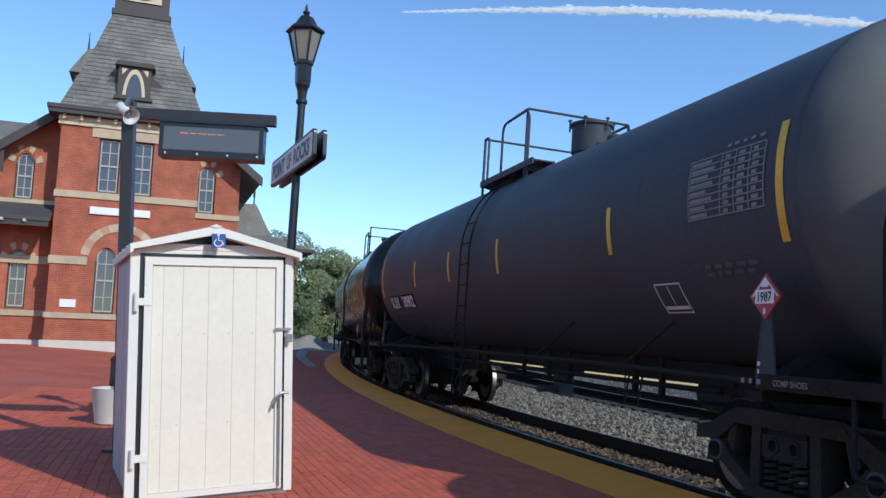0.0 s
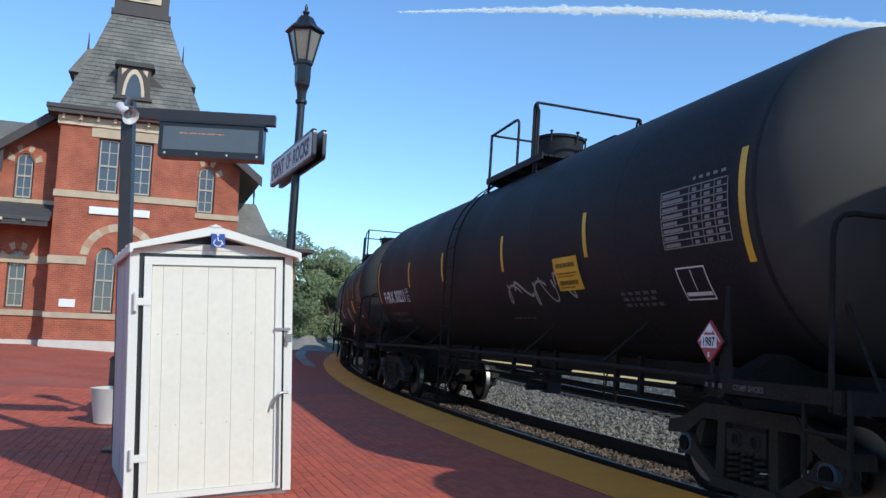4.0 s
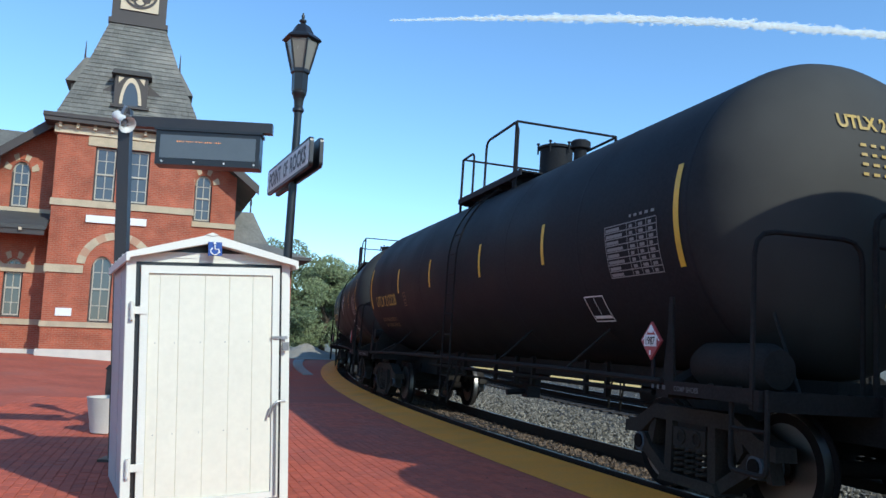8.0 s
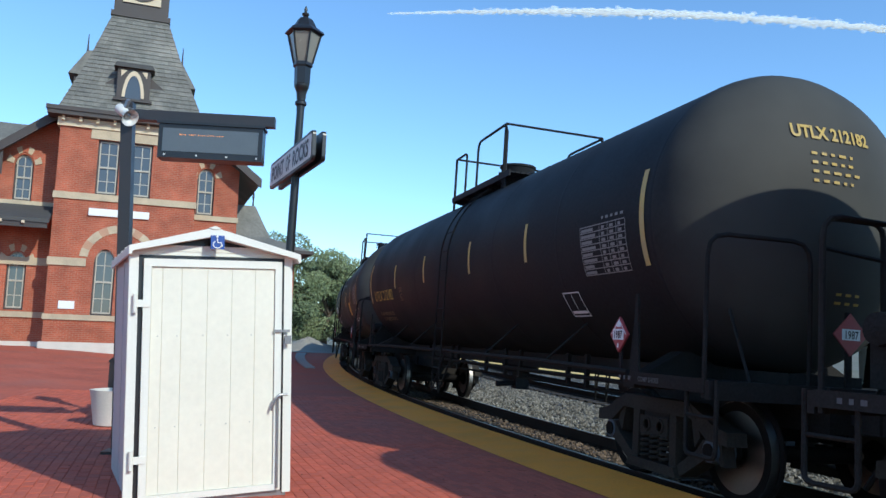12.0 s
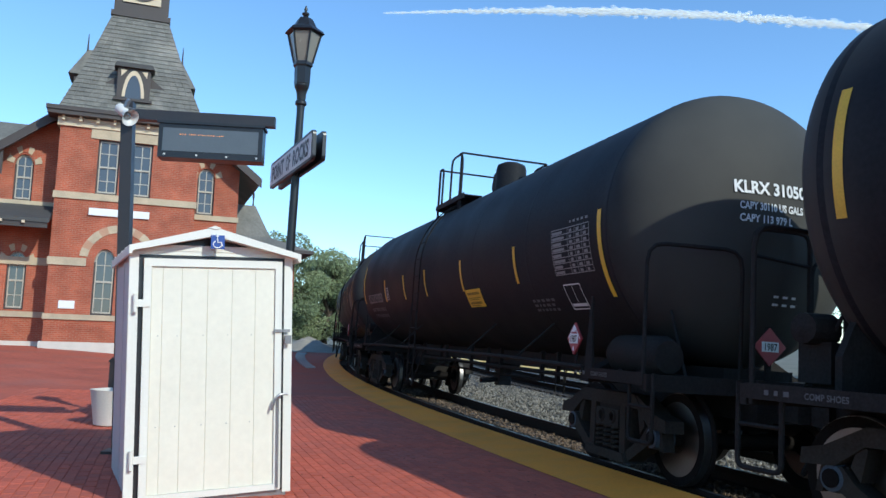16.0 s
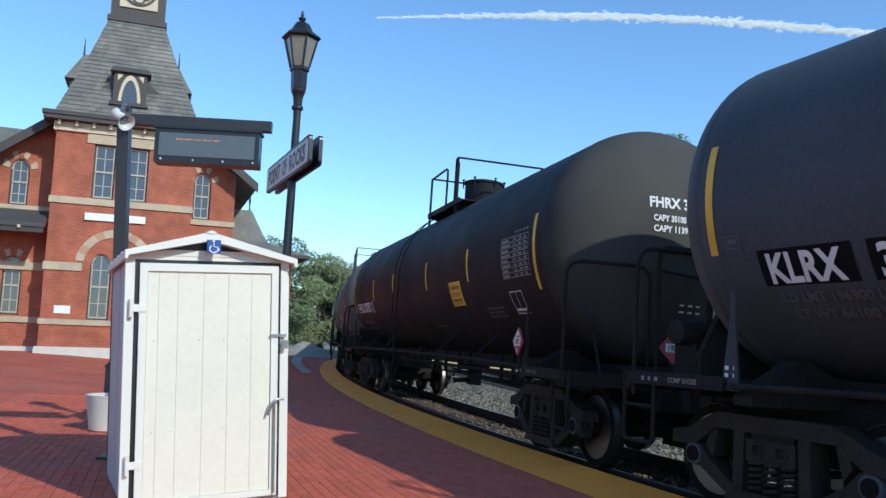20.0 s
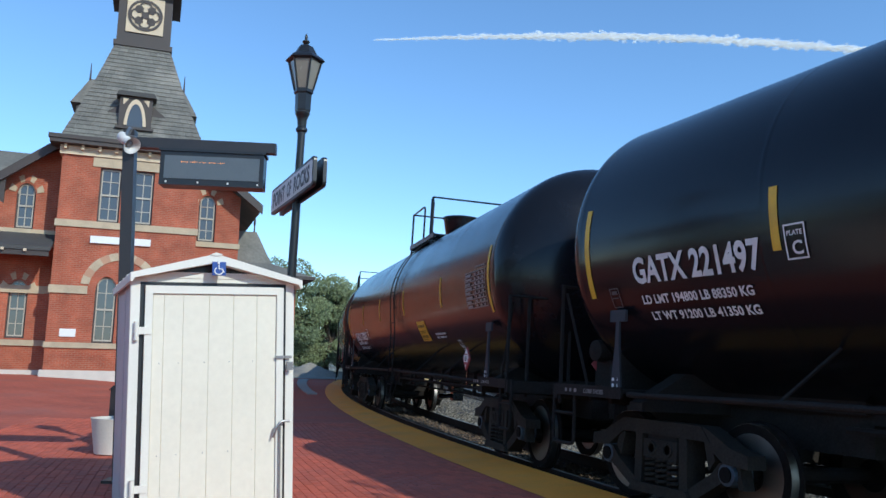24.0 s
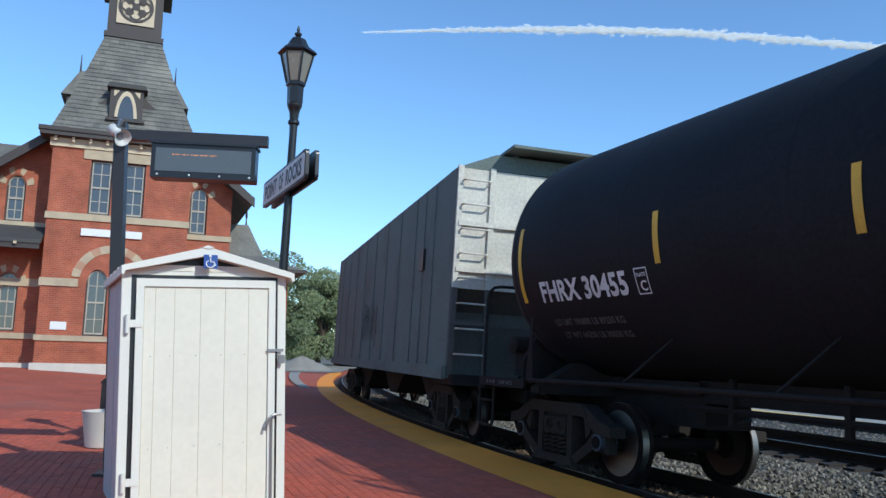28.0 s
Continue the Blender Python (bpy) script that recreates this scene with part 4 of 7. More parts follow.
def add_placards(car, paint, b, spec):
    """Diamond placards: one beside the tank near the leading end, one facing forwards."""
    x, z = b["placard"]
    num = sized("1987", 0.075, 0.17, 0.03)
    at = pose(x, 0, z)
    if spec["build"] == "S":
        foot = M().prism([(-0.10, -0.72), (0.10, -0.72), (0.04, -0.12), (-0.02, -0.12)], -1.50, -1.48)
    else:
        foot = M().box(-0.02, 0.02, -1.50, -1.48, -0.40, -0.12)
    holder = part("placard_bracket", kept("placard_bracket" + spec["build"], lambda: foot, paint), paint, car, at=at)
    part("placard", kept("placard", lambda: M().prism([(-0.175, 0), (0, -0.18), (0.175, 0), (0, 0.18)], -1.525, -1.502), RED_SIGN), RED_SIGN, holder, "red flammable liquid placard")
    part("placard_border", kept("placard_border", lambda: M().prism([(-0.15, 0), (-0.135, 0), (0, 0.14), (0, 0.155)], -1.529, -1.527).prism([(0.15, 0), (0.135, 0), (0, 0.14), (0, 0.155)], -1.529, -1.527), WHITE_SIGN), WHITE_SIGN, holder)
    part("placard_number", kept("placard_number", lambda: M().prism([(-0.105, -0.055), (0.105, -0.055), (0.105, 0.055), (-0.105, 0.055)], -1.533, -1.530), WHITE_SIGN), WHITE_SIGN, holder)
    part("placard_text", kept("placard_text", lambda: num.shift(lambda x, y, z: (x - 0.085, -1.537, y - 0.038)), BLACK_STEEL), BLACK_STEEL, holder)
    part("placard_flame", kept("placard_flame", lambda: M().prism([(-0.035, 0.075), (0.035, 0.075), (0.045, 0.1), (0.0, 0.15), (-0.045, 0.1)], -1.533, -1.530), WHITE_SIGN), WHITE_SIGN, holder)
    part("placard_class", kept("placard_class", lambda: M().box(-0.012, 0.012, -1.533, -1.530, -0.135, -0.09), WHITE_SIGN), WHITE_SIGN, holder)
    stand = part("end_placard_bracket", kept("end_placard_bracket", lambda: M().box(0, 0.03, -0.03, 0.03, -0.5, 0.2), IRON), IRON, car, at=pose(7.56, -0.02 if spec["build"] == "U" else -0.12, 1.58 if spec["build"] == "U" else 1.44))
    part("end_placard", kept("end_placard", lambda: M().prism([(-0.19, 0), (0, -0.19), (0.19, 0), (0, 0.19)], 0.032, 0.045, "x"), RED_SIGN), RED_SIGN, stand, "red flammable liquid placard")
    part("end_placard_number", kept("end_placard_number", lambda: M().prism([(-0.10, -0.05), (0.10, -0.05), (0.10, 0.05), (-0.10, 0.05)], 0.047, 0.05, "x"), WHITE_SIGN), WHITE_SIGN, stand)
    digits = sized("1987", 0.07, 0.16, 0.03)
    part("end_placard_text", kept("end_placard_text", lambda: digits.shift(lambda x, y, z: (0.053, x - 0.08, y - 0.035)), BLACK_STEEL), BLACK_STEEL, stand)


def add_head_lettering(car, b, spec):
    """Reporting mark and capacity on the leading head."""
    ink, mark = spec.get("ink", WHITE_STENCIL), spec["mark"][:4]

    def on_head(m, y0, z0, lift=0.012):
        def fn(u, w, d):
            y, z = y0 + u, z0 + w
            r = min(0.995, math.hypot(y, z - AXIS) / RADIUS)
            return (HALF + 0.75 * math.sqrt(1 - r * r) + lift, y, z)
        return m.shift(fn)
    top = {"UTLX": 3.43, "FHRX": 3.12, "KLRX": 3.0}.get(mark, 3.0)
    name = spec["mark"].replace("KLRX3", "KLRX 3")
    if spec.get("patch"):
        part("lettering_patch", on_head(plate_grid(0.5, 0.19, 6, 3), -0.47, top - 0.035, 0.008), GREY_PATCH, car, "grey painted patch behind the lettering")
        part("lettering_patch", on_head(plate_grid(0.42, 0.17, 6, 3), 0.07, top - 0.025, 0.008), BLACK_STEEL, car, "black painted patch behind the lettering")
    part("head_lettering", on_head(sized(name, 0.125, 0.9 if mark == "UTLX" else 0.86, 0.05), -0.46 if mark == "UTLX" else -0.49 if mark == "KLRX" else -0.43, top), ink, car)
    if mark in ("KLRX", "FHRX"):
        gallons = ("CAPY 30110 US GALS", "CAPY 113 979 L") if mark == "KLRX" else ("CAPY 30100 US GALS", "CAPY 113941 L")
        for row in range(2):
            tagged(part("head_small_lettering", on_head(sized(gallons[row], 0.075, 0.76 - 0.14 * row, 0.05), -0.43 if mark == "KLRX" else -0.38, top - 0.17 - 0.13 * row), ink, car), kind="stuff")
    else:
        for row in range(4):
            tagged(part("head_small_lettering", on_head(bars(0.56 - 0.1 * (row % 2), 0.05, 1, 9 + row), -0.28, top - 0.17 - 0.09 * row), ink, car), kind="stuff")
    for row in range(2):
        tagged(part("head_small_lettering", on_head(bars(0.34, 0.045, 1, 19 + row), 0.05, 1.95 - 0.08 * row), ink, car), kind="stuff")


def tank_car(spec):
    """One tank car. Its own space: x forwards, z up from the rails, its platform side at -y."""
    global RADIUS, HALF, REAR
    paint, b = spec["paint"], BUILDS[spec["build"]]
    RADIUS = 1.60 if spec["mark"][:4] in ("SHQX", "GATX") else 1.53
    rear = spec.get("rear", b["stripes"][0])
    HALF, REAR = b["stripes"][-1] + 0.19, 0.19 - rear
    car = thing("tank_car", spec["label"], "tank car", "tank cars of the train")
    wheels = []
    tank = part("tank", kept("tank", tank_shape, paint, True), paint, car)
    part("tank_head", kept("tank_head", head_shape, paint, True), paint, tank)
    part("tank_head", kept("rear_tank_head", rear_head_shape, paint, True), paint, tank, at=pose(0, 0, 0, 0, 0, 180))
    for x in (-4.5, -2.25, 0.0, 2.25, 4.5, -REAR + 0.04, HALF - 0.05):
        part("weld_seam", kept("weld_seam", weld_shape, paint, True), paint, tank, at=pose(x, 0, 0))
    part("end_saddle", kept("end_saddle", lambda: M().prism([(-1.2, 0.98), (1.2, 0.98), (1.2, 1.35), (0.85, 1.95), (-0.85, 1.95), (-1.2, 1.35)], -7.05, -6.99, "x"), IRON), IRON, car)
    for x in (-HALF_BASE, HALF_BASE):
        add_truck(car, x, wheels)
    # frame under the tank: stub sills, bolsters, cradle, coupler
    for k in (1, -1):
        turn = pose(0, 0, 0, 0, 0, 0 if k > 0 else 180) @ pose(0.19, 0, 0)
        part("stub_sill", kept("stub_sill", lambda: M().box(4.3, 7.5, -0.32, 0.32, 0.70, 1.10).box(4.3, 7.1, -0.42, 0.42, 1.06, 1.2), IRON), IRON, car, at=turn)
        part("body_bolster", kept("body_bolster", lambda: M().prism([(-1.45, 0.95), (1.45, 0.95), (1.45, 1.03), (0.9, 1.34), (0.8, 1.34), (0.5, 1.22), (-0.5, 1.22), (-0.8, 1.34), (-0.9, 1.34), (-1.45, 1.03)], 5.95, 6.15, "x"), IRON), IRON, car, at=turn)
        lift = 0.12 if spec["build"] in "GS" else 0.06
        part("end_platform", kept("end_platform", lambda: M().box(6.2, 7.44, -1.5, 1.5, 0.99, 1.03).box(7.40, 7.46, -1.52, 1.52, 0.88, 1.04).box(6.2, 7.40, -1.53, -1.50, 0.93, 1.05).box(6.2, 7.40, 1.50, 1.53, 0.93, 1.05), IRON), IRON, car, at=turn @ pose(0, 0, lift))
        add_end_railing(car, spec["build"], turn)
        part("coupler", kept("coupler", lambda: M().box(7.48, 7.72, -0.09, 0.09, 0.79, 0.95).prism([(7.69, -0.16), (7.91, -0.2), (7.97, -0.05), (7.83, 0.02), (7.91, 0.16), (7.72, 0.17)], 0.74, 1.02, "z"), IRON), IRON, car, at=turn)
        part("air_hose", kept("air_hose", lambda: arc_pipe(M(), [(7.43, 0.35, 0.8), (7.68, 0.38, 0.55), (7.88, 0.3, 0.32)], 0.025), IRON, True), IRON, car, at=turn)
        for y in (-1.48, 1.48):
            part("corner_step", kept("corner_step", corner_step_shape, IRON, True), IRON, car, at=pose(k * 7.28 - (0 if k > 0 else 0.42), y, lift + 0.05))
            leg_paint = LEG_GREY if spec["build"] in "GS" else IRON
            leg = part("support_leg", kept("support_leg", lambda: M().prism([(-0.10, 1.06), (0.09, 1.06), (0.045, 1.62), (0.04, 1.88), (-0.01, 1.88), (-0.02, 1.62)], -0.012, 0.012), leg_paint), leg_paint, car, at=pose(k * (6.56 if spec["build"] == "G" else 6.36), y * 0.985, 0))
            if spec["build"] == "G":
                part("leg_plate", kept("leg_plate", lambda: M().box(-0.11, 0.15, -0.014, 0.014, 1.84, 1.96), leg_paint), leg_paint, leg, "grey plate welded to the shell")
            if spec["build"] in "GS":
                tagged(part("leg_lettering", kept("leg_lettering", lambda: bars(0.1, 0.12, 2, 8).shift(lambda a, c, d: (a - 0.055, -0.016, 1.17 + c)), WHITE_STENCIL), WHITE_STENCIL, leg), kind="stuff")
    for y in (-1.50, 1.50):
        part("side_rail", kept("side_rail", lambda: M().tube([(-6.3, 0, 1.10), (-4, 0, 1.13), (0, 0, 1.14), (4, 0, 1.13), (6.3, 0, 1.10)], 0.028, 8), IRON, True), IRON, car, at=pose(0, y, 0))
        for x in (-4.4, -2.4, 2.1, 4.3):
            part("rail_bracket", kept("rail_bracket%d" % (y > 0), lambda: M().tube([(0, 0, 1.13), (0.28, 0.42 if y < 0 else -0.42, 1.62)], 0.016, 5), IRON), IRON, car, at=pose(x, y, 0))
    for side in (-1, 1):
        ladder = part("ladder", kept("ladder%d" % side, lambda: ladder_shape(side), IRON, True), IRON, car, at=pose(spec.get("ladder", b["ladder"]), 0, 0))
        for i in range(9):
            z = 0.50 + 0.34 * i
            y = 1.60 if z < 2.7 else (RADIUS + 0.07) * math.cos(math.asin(min(1, (z - AXIS) / (RADIUS + 0.07))))
            part("rung", kept("rung", lambda: M().tube([(-0.18, 0, 0), (0.18, 0, 0)], 0.012, 5), IRON, True), IRON, ladder, at=pose(0, side * y, z))
    add_top(car, paint, b, spec)
    part("outlet_valve", kept("outlet_valve", lambda: M().revolve([(0.30, 0.86), (0.34, 0.98), (0.34, 1.2)], "z", 20).box(-0.12, 0.12, -0.12, 0.12, 0.55, 0.9).tube([(0, -0.1, 0.65), (0, -0.45, 0.62)], 0.05, 8), paint, True), paint, car)
    part("brake_reservoir", kept("brake_reservoir", lambda: M().revolve([(0.02, -0.55), (0.2, -0.5), (0.22, -0.4), (0.22, 0.4), (0.2, 0.5), (0.02, 0.55)], "x", 20, (3.9, 0.25, 0.86)), paint, True), paint, car)
    part("brake_pipe", kept("brake_pipe", lambda: arc_pipe(M(), [(-7.6, 0.36, 0.82), (-4.5, 0.36, 0.82), (-4.2, -0.3, 0.78), (4.2, -0.3, 0.78), (4.5, 0.36, 0.82), (7.6, 0.36, 0.82)], 0.022), IRON), IRON, car)
    # brake gear standing on the end platforms
    if spec["mark"] in ("UTLX 212228", "KLRX31050", "KLRX 30979"):
        part("end_reservoir", kept("end_reservoir", lambda: M().revolve([(0.02, -0.52), (0.16, -0.49), (0.21, -0.38), (0.21, 0.38), (0.16, 0.49), (0.02, 0.52)], "x", 24, (6.95, -1.15, 1.27)).box(6.72, 6.80, -1.3, -1.0, 1.02, 1.12).box(7.1, 7.18, -1.3, -1.0, 1.02, 1.12), IRON, True), IRON, car)
    part("brake_valve", kept("brake_valve", lambda: M().box(-7.5, -7.2, -1.05, -0.75, 1.14, 1.46).revolve([(0.02, -0.2), (0.12, -0.18), (0.13, 0.1), (0.02, 0.16)], "y", 14, (-7.35, -1.0, 1.56)).box(-7.45, -7.25, -0.95, -0.85, 1.02, 1.14).tube([(-7.3, -0.8, 1.24), (-7.0, -0.4, 1.14)], 0.02, 6), IRON), IRON, car)
    part("hand_brake", kept("hand_brake", hand_wheel_shape, IRON, True), IRON, car, "iron hand-brake wheel", at=pose(0, 0, 0, 0, 0, 180))
    # pipes and rods under the belly with their hangers
    part("brake_rigging", kept("brake_rigging", lambda: M().box(-4.6, 4.6, -0.34, -0.22, 0.98, 1.22).box(-4.6, 4.6, 0.22, 0.34, 0.98, 1.22).tube([(-4.6, -0.5, 0.93), (4.6, -0.5, 0.93)], 0.035, 6), IRON), IRON, car)
    for i in range(8):
        part("hanger", kept("hanger", lambda: M().box(-0.03, 0.03, -0.53, -0.47, 0.80, 1.25), IRON), IRON, car, at=pose(-3.9 + 1.08 * i + 0.38 * math.sin(i * 2.3), 0, 0))
    add_marks(car, paint, b, spec)
    add_placards(car, paint, b, spec)
    up, ink = (0.12, TABLE_STENCIL) if spec["build"] in "GS" else (0.06, GREY_STENCIL)
    for start in (-7.04, 6.55):
        part("platform_lettering", kept("platform_lettering%d" % start, lambda: sized("COMP SHOES", 0.045, 0.36).shift(lambda x, y, z: (start + x, -1.535, 0.965 + up + y)), ink), ink, car)
        tagged(part("platform_print", kept("platform_print%d" % start, lambda: bars(0.26, 0.07, 1, 4).shift(lambda x, y, z: (start - 0.36 + x, -1.535, 0.968 + up + y)), ink), ink, car), kind="stuff")
    add_head_lettering(car, b, spec)
    return car, wheels


# ---- the train ----
HALF_BASE = 6.24


def run(t):
    """How far the train has come at t seconds, in metres: it slows a little."""
    u = (t - 14) / 14
    return 162.5 + 11.943 * (t - 14) - 2.17 * u * u + 0.486 * u ** 3 + 0.552 * u ** 4


new_black, old_black = "glossy black tank car with white lettering and yellow stripes", "dull black tank car with yellow stripes and white lettering"
TEAL = mat("teal_spray_paint", (0.03, 0.30, 0.32), 0.6, vary=0.2)
SPRAY = mat("thin_white_spray", (0.30, 0.30, 0.30), 0.6, vary=0.3)
SIGN_INK = mat("olive_sign_print", (0.19, 0.12, 0.012), 0.6, vary=0.1)
GREY_PATCH = mat("grey_patch_paint", (0.28, 0.28, 0.27), 0.6, vary=0.2)
gate = (-1.2, -0.95, -0.4, 0.75)
bonnet = dict(rise=-0.08, rails=(-1.75, -1.5, -0.9, -0.3), dome=("bonnet", -0.25, 0.25, 4.87), vents=((0.14, -0.05, 0.13, 4.82),), ladder=-1.12)
# each car, and where its middle stands along the line before the train has run
CARS = [
    (-12.2, dict(build="F", paint=DULL, mark="FHRX 30902", label=old_black)),
    (4.11, dict(build="S", paint=SLATE, mark="KLRX 30902", label="slate grey tank car with a patched reporting mark", patch=True)),
    (20.33, dict(build="G", paint=GLOSS, mark="SHQX 70854", rear=-7.05, label=new_black, sign=(1.87, -36, YELLOW_TAPE))),
    (36.66, dict(build="G", paint=GLOSS, mark="KLRX 30845", label="glossy black tank car with white lettering and a pale plate", sign=(2.95, -12.3, PALE_SIGN, 0.62, 0.31), mark_at=(-6.1, -14.3, 0.185, 1.48),
                 plate_at=(-4.5, -16), rows_at=(-6.1, 1.2, -21, -25), **bonnet)),
    (53.26, dict(build="F", paint=FADED, mark="FHRX 30221", label="dull black tank car with faded white graffiti", sign=(2.95, -28.5, YELLOW_TAPE), tags=((3, 1.2, -36, 2.2, 0.5, SPRAY),))),
    (69.93, dict(build="F", paint=DULL, mark="FHRX 30151", label="dull black tank car with white graffiti tags", sign=(2.95, -29, YELLOW_TAPE), rails=gate, dome=("drum", 0.25, 0.40, 4.89),
                 tags=((5, -3.72, -32, 1.5, 0.62, WHITE_STENCIL), (6, 0.25, -44, 0.95, 0.75, WHITE_STENCIL)))),
    (86.26, dict(build="F", paint=DULL, mark="FHRX 30566", label="dull black tank car with teal and white graffiti", sign=(2.97, -28.2, YELLOW_TAPE),
                 tags=((15, -3.62, -31, 0.46, 0.55, TEAL), (16, -1.95, -35, 1.1, 0.62, SPRAY), (17, -1.2, -45, 0.95, 0.5, SPRAY)))),
    (102.47, dict(build="U", paint=DULL, mark="UTLX 212228", rear=-6.58, label="dull black tank car with yellow lettering", ink=YELLOW_STENCIL, dim=DIM_YELLOW, vents=((1.46, 0.0, 0.13, 4.76),))),
    (118.67, dict(build="U", paint=DULL, mark="UTLX 212227", label="dull black tank car with yellow lettering and white graffiti", ink=YELLOW_STENCIL, dim=DIM_YELLOW, tags=((21, 0.25, -20, 0.38, 0.9, WHITE_STENCIL),))),
    (135.09, dict(build="F", paint=DULL, mark="FHRX 30194", label="dull black tank car with large white graffiti", sign=(2.92, -28.9, YELLOW_TAPE), rails=gate, dome=("drum", 0.25, 0.42, 4.90),
                  tags=((31, -4.0, -30, 1.3, 0.5, WHITE_STENCIL), (33, -2.8, -40, 1.1, 0.62, SPRAY), (32, 0.62, -43, 1.35, 0.72, SPRAY), (34, 0.75, -32, 0.85, 0.45, WHITE_STENCIL)))),
    (151.19, dict(build="U", paint=DULL, mark="UTLX 212182", tape=WORN_TAPE, label="dull black tank car with yellow lettering on its head", ink=YELLOW_STENCIL, dim=DIM_YELLOW, dome=("funnel", -0.7, 0.33, 4.76))),
    (167.34, dict(build="F", paint=FADED, mark="FHRX 30233", label=old_black, dim=WHITE_STENCIL, mark_at=(-6.3, -18.3, 0.245, 1.8), rows_at=(-6.24, 1.45, -28.9, -35), sign=(2.95, -28.5, YELLOW_TAPE))),
    (183.52, dict(build="F", paint=DULL, mark="FHRX 30076", rear=-6.78, dome=("drum", -0.17, 0.46, 4.92), label="dull black tank car with a long scrawled white line", up=9.5, sign=(2.67, -18.6, YELLOW_TAPE), mark_at=(-6.2, -17, 0.225, 1.7),
                  plate_at=(-4.3, -18), rails=(-1.35, -0.13, 0.58, 0.67), tags=((41, -2.6, -33, 6.7, 0.42, SPRAY), (43, -3.5, -30, 0.85, 0.52, SPRAY), (42, 4.24, -24, 0.34, 0.34, WHITE_STENCIL)))),
    (199.83, dict(build="K", paint=DULL, mark="KLRX31050", rear=-6.7, label=old_black, sign=(1.72, -33, YELLOW_TAPE, 0.74, 0.31), dim=GREY_STENCIL)),
    (216.12, dict(build="U", paint=DULL, mark="UTLX 212136", label="dull black tank car with yellow lettering", ink=YELLOW_STENCIL, dim=DIM_YELLOW, rails=(-1.6, -0.05, 0.55, 1.2), dome=("drum", -0.55, 0.28, 4.78))),
    (232.49, dict(build="S", paint=SLATE, mark="KLRX 31007", label="slate grey tank car with a patched reporting mark and yellow notice", patch=True, sign=(3.1, -41, YELLOW_TAPE))),
    (248.80, dict(build="F", paint=DULL, mark="FHRX 30757", label=old_black, sign=(2.75, -28.6, YELLOW_TAPE))),
    (265.09, dict(build="S", paint=SLATE, mark="KLRX 30979", label="slate grey tank car with a patched reporting mark", patch=True, sign=(2.28, -31.7, YELLOW_TAPE, 0.7, 0.31))),
    (281.39, dict(build="G", paint=GLOSS, mark="GATX 221497", rear=-6.95, label="glossy black tank car with a yellow belly panel", low_panel=True, sign=(2.41, -16.6, YELLOW_TAPE, 0.62, 0.46), mark_at=(-6.19, -18.6, 0.245, 1.67),
                  plate_at=(-4.26, -17.5), rows_at=(-6.15, 1.46, -26.4, -32.6), rails=(-1.7, -1.45, -0.85, 0.05), dome=("drum", 0.0, 0.4, 4.97), ladder=-1.7)),
    (297.83, dict(build="G", paint=GLOSS, mark="SHQX 70883", rear=-7.05, label=new_black, sign=(1.95, -36, YELLOW_TAPE))),
    (314.22, dict(build="G", paint=GLOSS, mark="SHQX 70884", rear=-7.05, label=new_black, sign=(2.27, -37.1, YELLOW_TAPE))),
    (330.81, dict(build="F", paint=DULL, mark="FHRX 30455", label=old_black, sign=(2.85, -29.5, YELLOW_TAPE))),
]
PLACES = [place for place, _ in CARS] + [347.13]
TRAIN = [tank_car(spec) for _, spec in CARS]


